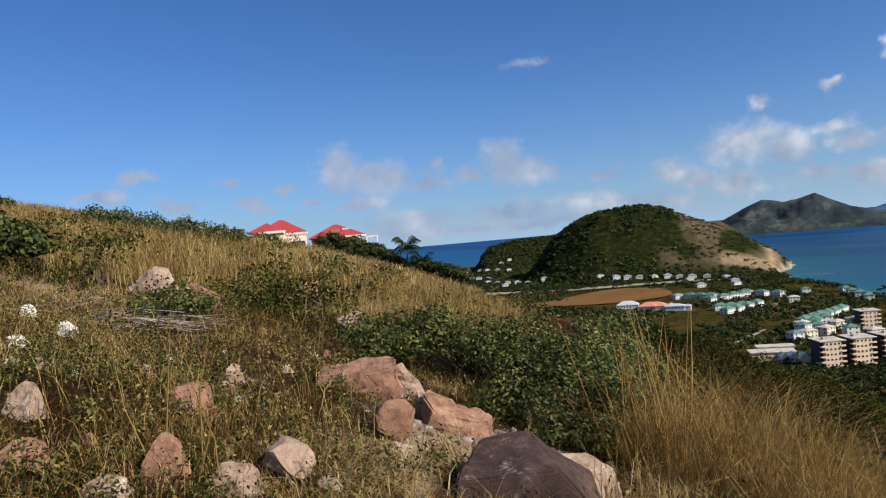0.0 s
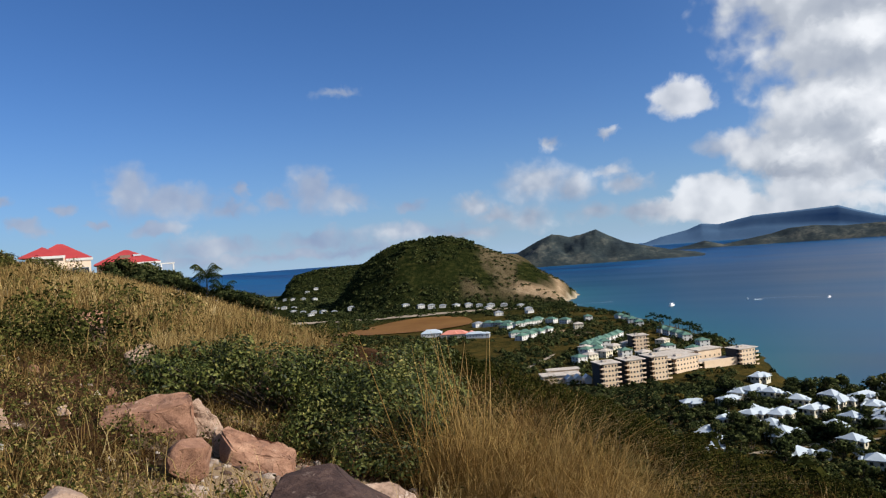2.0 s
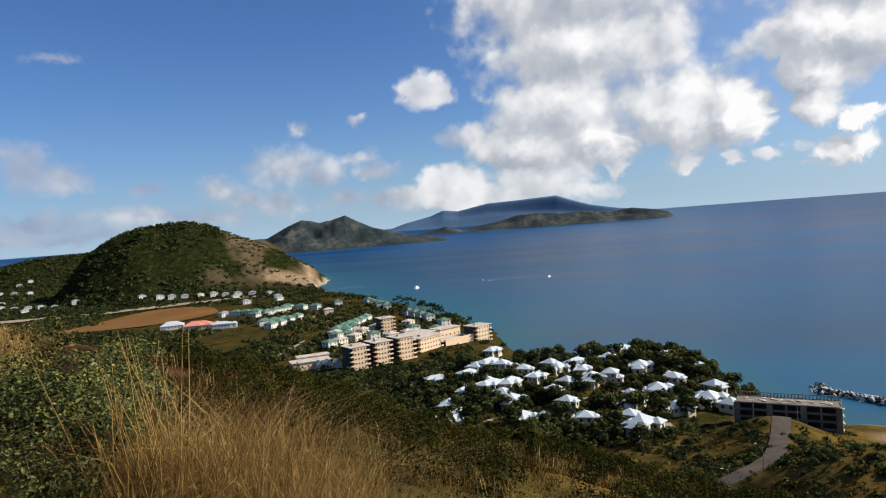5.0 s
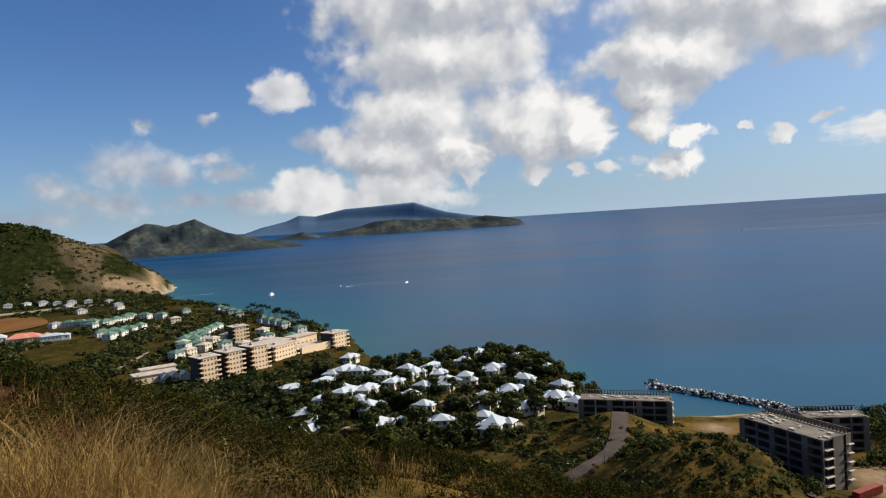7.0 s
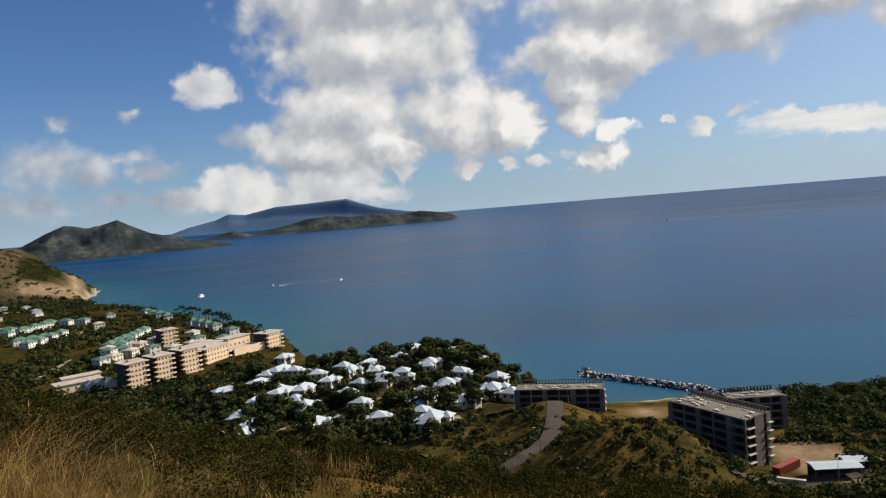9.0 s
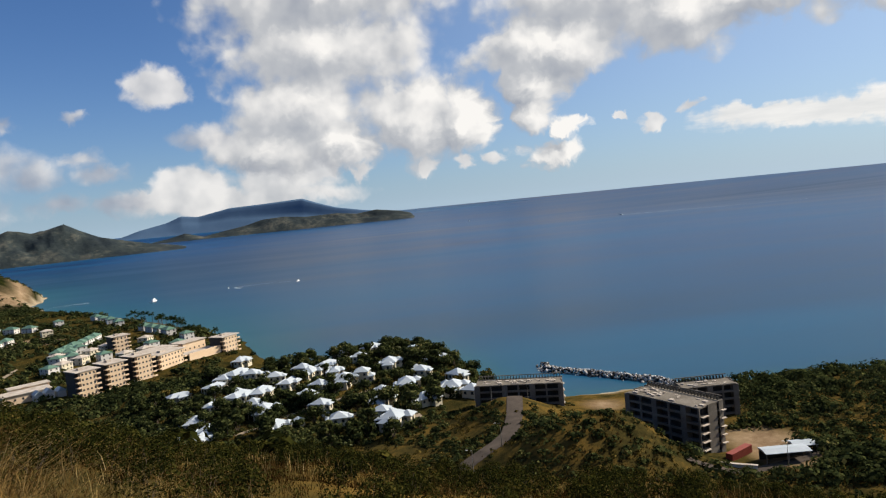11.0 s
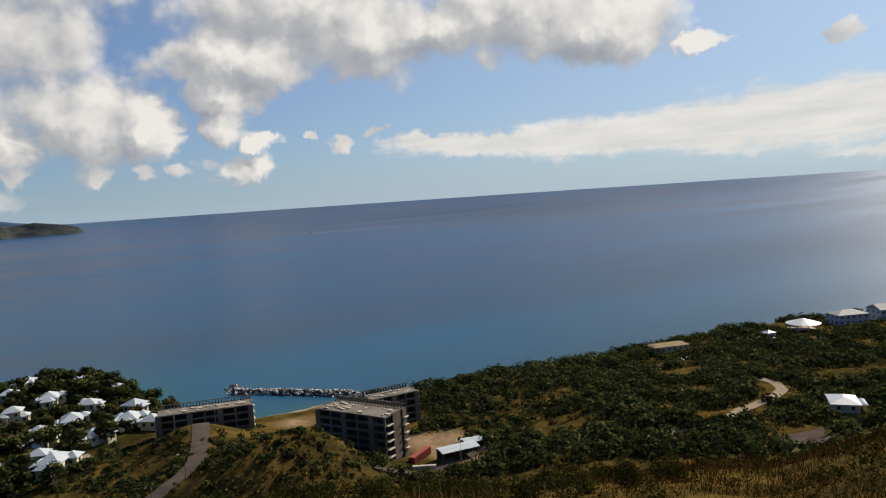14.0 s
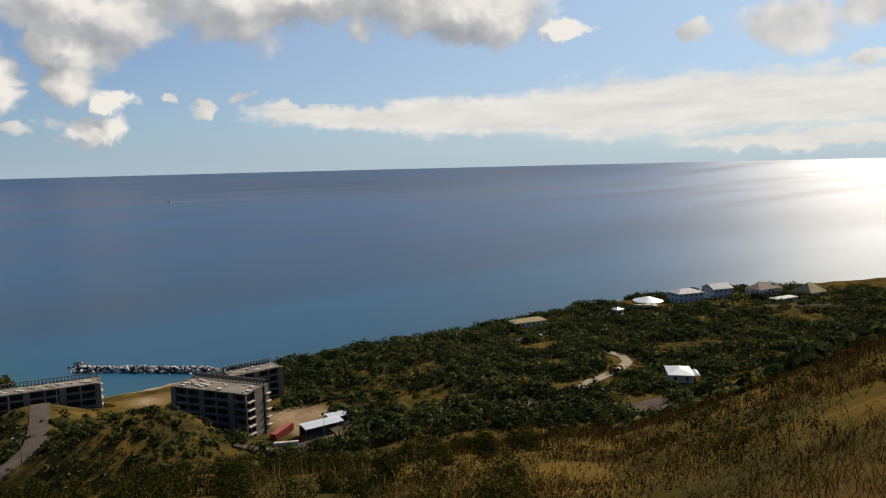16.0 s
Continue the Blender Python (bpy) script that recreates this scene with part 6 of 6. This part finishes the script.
# boats and their wakes
def boat(x, y, turn, length, label):
    root = thing("boat", label, "boat", pose(x, y, 0.0, 0, 0, turn), "boats in the bay")
    bm = boxes((-length / 2, -length * 0.14, -0.4, length / 2, length * 0.14, length * 0.12))
    for v in bm.verts:
        if v.co.x > 0:
            v.co.y *= 0.15
        if v.co.z < 0:
            v.co.y *= 0.6
    part("hull", bm, root, material=mat_boat)
    part("cabin", boxes((-length * 0.3, -length * 0.09, length * 0.12, length * 0.1, length * 0.09, length * 0.27)), root, material=mat_boat)
    part("mast", stems_mesh("mast", [(0, 0, length * 0.6)], (0, 0, length * 0.25), 0.1, mat_steel, 4), root)


boat(595, 900, 30, 16, "white motor yacht anchored in the bay")
boat(712, 882, 60, 9, "small white speedboat in the bay")
boat(780, 800, 200, 9, "small white speedboat turning in the bay")
a = np.linspace(-0.3, 3.4, 40)
arc = np.stack((746 + 36 * np.cos(a) * 0.9 + 0.0 * a, 841 - 22 * np.cos(a) + 26 * np.sin(a)), 1)


def wake(points, width, label):
    p = np.asarray(points, float)
    tang = np.gradient(p, axis=0)
    side = np.stack((-tang[:, 1], tang[:, 0]), 1) / np.linalg.norm(tang, axis=1)[:, None]
    taper = np.linspace(0.2, 1, len(p))[:, None] * width / 2 * rng.uniform(0.5, 1, (len(p), 1))
    g = np.stack((p - side * taper, p, p + side * taper), 1)
    rr = np.hypot(g[..., 0], g[..., 1])
    z = 74 * np.maximum((rr - 3000) / 1900, 0) ** 2 + 0.12
    return tagged(sheet("water_wake", g[..., 0], g[..., 1], z, mat_foam), label, "wake", kind="structure")


wake(arc, 5, "curved white wake of a speedboat")
h0, h1 = polar(-70.6, 2450), polar(-84, 2500)
boat(*h0, 100, 14, "far white ferry leaving a wake")
wake(np.linspace(h1, h0, 40), 16, "long faint wake of the far ferry")
px, py = polar(-58.5, 3300)
boat(px, py, 60, 20, "tiny white boat near the horizon")
# white surf at the spit below the quarry
wake(np.array(((520, 1062), (545, 1075), (560, 1068), (572, 1060), (585, 1052))), 5, "thin white line of surf at a spit")
# ---- the red-roofed villa on the ridge ----
hx, hy = polar(10.7, 140)
house = thing("house", "pale cream villa with red hipped roofs and white porch columns", "house", pose(hx, hy, EYE, 0, 0, 10.7))
part("wall", boxes((-9.4, 0, -3, -4.65, 8, 4.5)), house, "sunlit cream rendered wall", mat_pink)
part("wall", boxes((-4.65, 0.8, -3, -0.6, 9, 4.0)), house, "sunlit cream rendered wall", mat_pink)
part("roof", hip(-10.3, 1.3, -0.7, 10, 4.3, 2.9, 0.5), house, material=mat_red_roof)
part("roof", hip(-11.3, 0, -5.0, 7, 4.9, 1.8, 0.4), house, material=mat_red_roof)
part("porch_roof", hip(-11.8, -0.4, -9.5, 5, 3.3, 0.9, 0.2), house, material=mat_red_roof)
part("fascia", boxes((-9.6, -0.5, 4.45, -4.5, -0.42, 4.9)), house, "white fascia board", mat_white_wall)
part("fascia", boxes((-4.5, 0.66, 3.86, -0.2, 0.78, 4.3)), house, "white fascia board", mat_white_wall)
part("fascia", boxes((-11.6, -0.72, 3.05, -9.5, -0.62, 3.3)), house, "white fascia board", mat_white_wall)
part("porch_post", boxes((-11.7, -0.3, -3, -11.4, 0, 3.1)), house, material=mat_white_wall)
part("wall", boxes((0.3, 3.0, -3.5, 9.4, 10, 2.6)), house, "shaded garden wall", mat_pink)
part("roof", hip(0.5, 1.0, 10.3, 10, 2.9, 2.5, 0.7), house, material=mat_red_roof)
part("gutter", boxes((7.0, 0.2, 2.5, 11.1, 0.29, 2.86)), house, "white gutter board", mat_white_wall)
part("terrace", boxes((5.4, 0.5, -3.5, 13.4, 9, -0.3)), house, material=mat_cream)
part("porch_beam", boxes((10.2, 0.5, 2.2, 13.5, 0.75, 2.4), (13.1, 0.75, 2.2, 13.35, 9, 2.4)), house, material=mat_white_wall)
for x in (7.6, 10.2, 11.0, 13.1):
    part("column", boxes((x, 0.5, -0.3, x + 0.24, 0.74, 2.3)), house, "white porch column", mat_white_wall)
for x, y, z, wide, tall in ((-2.4, 0.77, 1.9, 2.6, 1.0), (-6.2, -0.03, 1.9, 2.2, 1.0), (-8.3, -0.03, 2.0, 0.9, 1.0), (3.4, 2.97, 0.9, 1.6, 1.2), (6.0, 2.97, 0.9, 1.4, 1.2), (8.6, 2.97, 0.9, 1.8, 1.5)):
    trimmed(opening(house, WINDOW, x, y, z, 0, wide, tall), SILL, FRAME)
part("skylight", boxes((6.5, 2.6, 4.1, 7.9, 3.3, 4.45)), house, material=mat_white_roof)
part("dormer", boxes((4.2, 2.2, 3.7, 6.0, 3.2, 4.35)), house, material=mat_brown_roof)


# ---- trees ----
def soft_normal(d):
    n = d + rng.normal(0, 0.22, d.shape)
    return n / np.linalg.norm(n, axis=1)[:, None]


def crown_mesh(name, seed, height, spread, leaves, leaf, material, lumps=7):
    r = np.random.default_rng(seed)
    cs, outs = [], []
    for k in range(lumps):
        a, q = r.uniform(0, 2 * np.pi), spread * 0.62 * math.sqrt(r.uniform())
        c0 = np.array((math.cos(a) * q, math.sin(a) * q, height * r.uniform(0.5, 0.82)))
        rad = spread * r.uniform(0.34, 0.55)
        n = leaves // lumps
        d = r.normal(0, 1, (n, 3))
        d /= np.linalg.norm(d, axis=1)[:, None]
        cs.append(c0 + d * (rad * r.uniform(0.5, 1.1, n) ** 0.5)[:, None] * (1, 1, 0.75))
        outs.append(d)
    c = np.concatenate(cs)
    c[:, 2] = np.maximum(c[:, 2], height * 0.12)
    d = np.concatenate(outs)
    return round_off(fast_mesh(name, leaf_verts(c, leaf * rng.uniform(0.6, 1.4, len(c)), d, 0.35, 0.35, 0.7), leaf_tris(len(c)), material), soft_normal(d))


def tree(label, seed, height, spread, leaves, leaf, material, m, group):
    root = thing("tree", label, "tree", m, group)
    r = np.random.default_rng(seed)
    tips = [(0, 0, height * 0.7)] + [(r.normal(0, spread * 0.4), r.normal(0, spread * 0.4), height * r.uniform(0.5, 0.75)) for _ in range(5)]
    part("trunk", stems_mesh("trunk", tips, (0, 0, -0.5), height * 0.035, mat_bark), root)
    part("crown", crown_mesh("crown", seed, height, spread, leaves, leaf, material), root)
    return root


GARDEN = "garden trees among the villas"
garden = [tree("dark green round garden tree", 201, 6.0, 3.4, 380, 0.5, mat_tree, stand(225, 252), GARDEN), tree("broad dark green garden tree", 202, 7.5, 4.6, 460, 0.55, mat_tree, stand(248, 228), GARDEN),
          tree("small green garden tree among the villas", 203, 4.0, 2.6, 300, 0.4, mat_leaf, stand(262, 240), GARDEN), tree("yellowing garden tree among the villas", 204, 4.4, 3.0, 300, 0.42, mat_yellow, stand(246, 212), GARDEN)]


def free_of(x, y, spots, gap):
    return all((x - a) ** 2 + (y - b) ** 2 > gap * gap for a, b in spots)


placed = 0
while placed < 330:
    x, y = rng.uniform(165, 395), rng.uniform(165, 350)
    inland = float(coast_distance(np.array([x]), np.array([y]))[0])
    if inland < 5 or not free_of(x, y, villa_spots, 5.2) or x + y < 395 or (y < 175 + (x - 235) * 0.2 and x < 300) or (y > 300 and rng.uniform() < 0.3):
        continue
    k = int(rng.choice(4, p=(0.36, 0.3, 0.28, 0.06)))
    copy_thing(garden[k], stand(x, y, rng.uniform(0, 360)) @ Matrix.Scale(rng.uniform(0.75, 1.35), 4))
    placed += 1

# trees round the ridge villa
px, py = polar(9.7, 131)
ridge_tall = EYE + 3.0 - on_ground(px, py)
ridge_tree = tree("dark leafy tree in front of the ridge villa", 201, ridge_tall, ridge_tall * 0.55, 1100, ridge_tall * 0.045, mat_tree, stand(px, py), "trees round the ridge villa")
# compass direction, distance, height of the top over the eye
for az, r, top in ((9.35, 131, 2.4), (9.0, 131, 3.0), (8.6, 131, 1.4), (9.6, 129, 0.9), (7.35, 131, 2.0), (7.0, 130, 1.4), (8.3, 128, 0.0), (7.7, 128, 0.3), (6.4, 129, 0.6), (5.9, 128, 0.5), (5.4, 127, 0.1), (6.7, 126, -0.3), (6.0, 125, -0.6), (4.9, 125, -0.8), (4.4, 123, -1.6), (3.9, 121, -2.2), (3.3, 119, -2.7),
                   (2.5, 117, -3.2), (1.8, 112, -3.4), (1.3, 111, -3.4), (0.8, 110, -3.5), (0.2, 108, -3.8), (-0.6, 100, -4.0), (-1.3, 95, -4.2), (9.9, 127, 1.1), (10.5, 127, 1.0), (11.3, 127, 1.2), (12.0, 126, 1.2), (12.8, 126, 1.6), (13.6, 126, 2.2), (14.5, 126, 2.7), (15.2, 124, 3.2), (16.0, 122, 3.4)):
    px, py = polar(az, r)
    s = max(0.3, (EYE + top + 0.5 - on_ground(px, py)) / (0.93 * ridge_tall))
    copy_thing(ridge_tree, stand(px, py, rng.uniform(0, 360), -0.3) @ Matrix.Scale(s, 4))


def palm(label, x, y, height, reach, m_lean=0.3):
    root = thing("palm_tree", label, "palm", stand(x, y, rng.uniform(0, 360)), "palms")
    top = np.array((m_lean, 0, height))
    part("trunk", stems_mesh("trunk", [tuple(top)], (0, 0, -0.4), 0.04 * height, mat_bark, 7), root)
    for k in range(24):
        a, up = k * 2.4, rng.uniform(0.0, 2.6)
        v, t = [], []
        along, side = np.array((math.cos(a), math.sin(a), 0)), np.array((-math.sin(a), math.cos(a), 0))
        rib = [top + along * reach * q + np.array((0, 0, reach * (up * q - (0.5 + 0.55 * up) * q * q))) for q in np.linspace(0, 1, 15)]
        for i in range(14):
            long = reach * 0.48 * math.sin(math.pi * (0.12 + 0.8 * i / 13))
            thick = side * reach * 0.012
            v += [rib[i] - thick, rib[i] + thick, rib[i + 1]]
            for s in (-1, 1):
                base = rib[i]
                v += [base, base + along * reach * 0.055, base + side * s * long + along * long * 0.45 - np.array((0, 0, long * rng.uniform(0.5, 1.0)))]
        t = np.arange(len(v)).reshape(-1, 3)
        part("frond", fast_mesh("frond", np.array(v), np.array(t), mat_palm), root)
    return root


px, py = polar(2.85, 118)
palm("coconut palm with drooping fronds by the ridge villa", px, py, 5.0, 2.5)
px, py = polar(1.95, 116)
palm("short palm beside the taller one", px, py, 3.2, 2.2)
first_palm = palm("coconut palm near the beach", 380, 600, 9, 3.6)
for k in range(34):
    s = rng.uniform(0, 1)
    x, y = 395 + 75 * s + rng.normal(0, 8), 520 + 260 * s + rng.normal(0, 10)
    if float(coast_distance(np.array([x]), np.array([y]))[0]) > 3:
        copy_thing(first_palm, stand(x, y, rng.uniform(0, 360)) @ Matrix.Scale(rng.uniform(0.7, 1.1), 4))


# ---- scrub and woods ----
def scrub(name, label, x, y, radius, leaves, material, flat=0.75, leaf=0.24):
    """Many rounded clumps of leaves standing on the ground."""
    n = len(x)
    z = ground_z(x, y)
    d = rng.normal(0, 1, (n * leaves, 3))
    d[:, 2] = np.abs(d[:, 2]) * 1.1 - 0.12
    d /= np.linalg.norm(d, axis=1)[:, None]
    r = np.repeat(radius, leaves)
    knob = 1 + 0.5 * fbm(d[:, 0] * 1.8 + np.repeat(x, leaves), d[:, 1] * 1.8 + d[:, 2] + np.repeat(y, leaves), 97, 2)
    c = np.stack((np.repeat(x, leaves), np.repeat(y, leaves), np.repeat(z + radius * 0.12, leaves)), 1) + d * (r * knob * rng.uniform(0.7, 1.08, n * leaves))[:, None] * (1, 1, flat)
    me = fast_mesh(name, leaf_verts(c, r * leaf * rng.uniform(0.6, 1.3, n * leaves), d, 0.2, 0.26, 0.8), leaf_tris(n * leaves), material)
    return stuff(name, round_off(me, soft_normal(d)), label, "scrub")


def scrub_places(count, az, r, cover, seed, grain, power=1.0, keep_off=()):
    x, y = scatter(count, *az, *r, power)
    ok = (fbm(x / grain, y / grain, seed) > cover) & (coast_distance(x, y) > 4)
    for cx, cy, gap in keep_off:
        ok &= np.hypot(x - cx, y - cy) > gap
    return x[ok], y[ok]


OFF = ((246, 75, 22), (240, 62, 14), (265, 148, 19), (284, 70, 16), (244, 38, 13), (243, 50, 9), (262, 47, 14), (266, -101, 10), (308, -82, 6), (299, -88, 6), (290, -88, 6), (281, -81, 6), (272, -73, 6), (264, -65, 6), (256, -59, 5), (236, -78, 11), (288, 116, 11), (285, 84, 12),
       (190, 123, 6), (204, 121, 6), (218, 123, 6), (230, 128, 6), (242, 135, 6), (254, 141, 6), (216, 72, 4), (222, 58, 4), (392, -60, 10), (430, -142, 13), (446, -172, 14), (453, -196, 13), (399, -234, 5), (402, -185, 5))
x, y = scrub_places(4800, (-128, -74), (225, 560), -0.27, 101, 26, 1.0, OFF)
scrub("coastal_scrub", "dense dark green scrub on the coastal slope", x, y, rng.uniform(1.8, 5.2, len(x)), 84, mat_tree, 0.74, 0.155)
x, y = scrub_places(1300, (-128, -84), (190, 540), -0.08, 103, 20, 1.0, OFF)
scrub("yellow_scrub", "yellowish low scrub on the coastal slope", x, y, rng.uniform(0.8, 2.0, len(x)), 55, mat_yellow, 0.6)
x, y = scrub_places(3800, (-86, -42), (140, 310), -0.14, 105, 16, 0.8, OFF + tuple((a, b, 7) for a, b in villa_spots))
scrub("slope_scrub", "olive scrub on the slope above the concrete blocks", x, y, rng.uniform(0.6, 2.0, len(x)), 30, mat_tree, 0.7, 0.3)
x, y = scrub_places(3000, (-86, -42), (140, 300), -0.2, 107, 14, 0.8, OFF + tuple((a, b, 7) for a, b in villa_spots))
scrub("yellow_slope_scrub", "yellow-green bushes by the road", x, y, rng.uniform(0.4, 1.3, len(x)), 26, mat_yellow, 0.6, 0.3)
x, y = scrub_places(1500, (-128, -14), (42, 170), 0.03, 109, 11, 0.9)
scrub("hillside_scrub", "olive bushes down the hillside", x, y, rng.uniform(0.5, 1.5, len(x)), 50, mat_slope, 0.7)
x, y = scrub_places(6500, (-42, -5), (440, 1240), -0.16, 111, 40, 0.8, tuple((a, b, 7.5) for a, b in green_spots + flat_spots) + ((225, 422, 15), (245, 424, 14), (266, 425, 14), (292, 437, 20), (346, 438, 15), (324, 546, 13), (205, 452, 14), (225, 850, 60), (270, 930, 75), (225, 980, 70), (160, 900, 45)))
scrub("town_trees", "dark trees between the houses of the town", x, y, rng.uniform(1.8, 4.4, len(x)), 24, mat_tree, 0.95, 0.36)
x, y = scrub_places(1300, (-46, -22), (345, 470), -0.3, 113, 20, 1.0, tuple((a, b, 8) for a, b in villa_spots) + ((266, 425, 14), (292, 437, 20), (225, 422, 13), (245, 424, 13), (205, 452, 16), (212, 441, 10)))
scrub("bluff_trees", "dense dark trees on the bluff by the apartments", x, y, rng.uniform(1.8, 3.6, len(x)), 40, mat_tree, 0.85, 0.28)
x, y = scrub_places(5200, (-18.3, -3), (1180, 2200), -0.26, 115, 60, 0.75)
scrub("hill_woods", "dark dry forest covering the round hill", x, y, rng.uniform(3, 6.5, len(x)), 18, mat_tree, 0.6, 0.36)
x, y = rng.uniform(165, 395, 1600), rng.uniform(165, 350, 1600)
ok = (coast_distance(x, y) > 4) & (x + y > 400) & ~((y < 178 + (x - 235) * 0.2) & (x < 300))
for cx, cy in villa_spots:
    ok &= np.hypot(x - cx, y - cy) > 6.5
x, y = x[ok], y[ok]
scrub("garden_shrubs", "dark green shrubs filling the villa gardens", x, y, rng.uniform(1.2, 3.0, len(x)), 60, mat_tree, 0.85)
x, y = scrub_places(420, (-128, -92), (60, 215), 0.02, 117, 18, 1.0)
scrub("gully_scrub", "dark bushes in the fold of the slope", x, y, rng.uniform(0.8, 2.2, len(x)), 60, mat_tree, 0.7)
x, y = scrub_places(800, (-27, -18), (1200, 1600), -0.04, 119, 40, 0.8)
scrub("hill_bushes", "scattered bushes on the tan end of the hill", x, y, rng.uniform(1.8, 4.5, len(x)), 20, mat_tree, 0.55, 0.34)
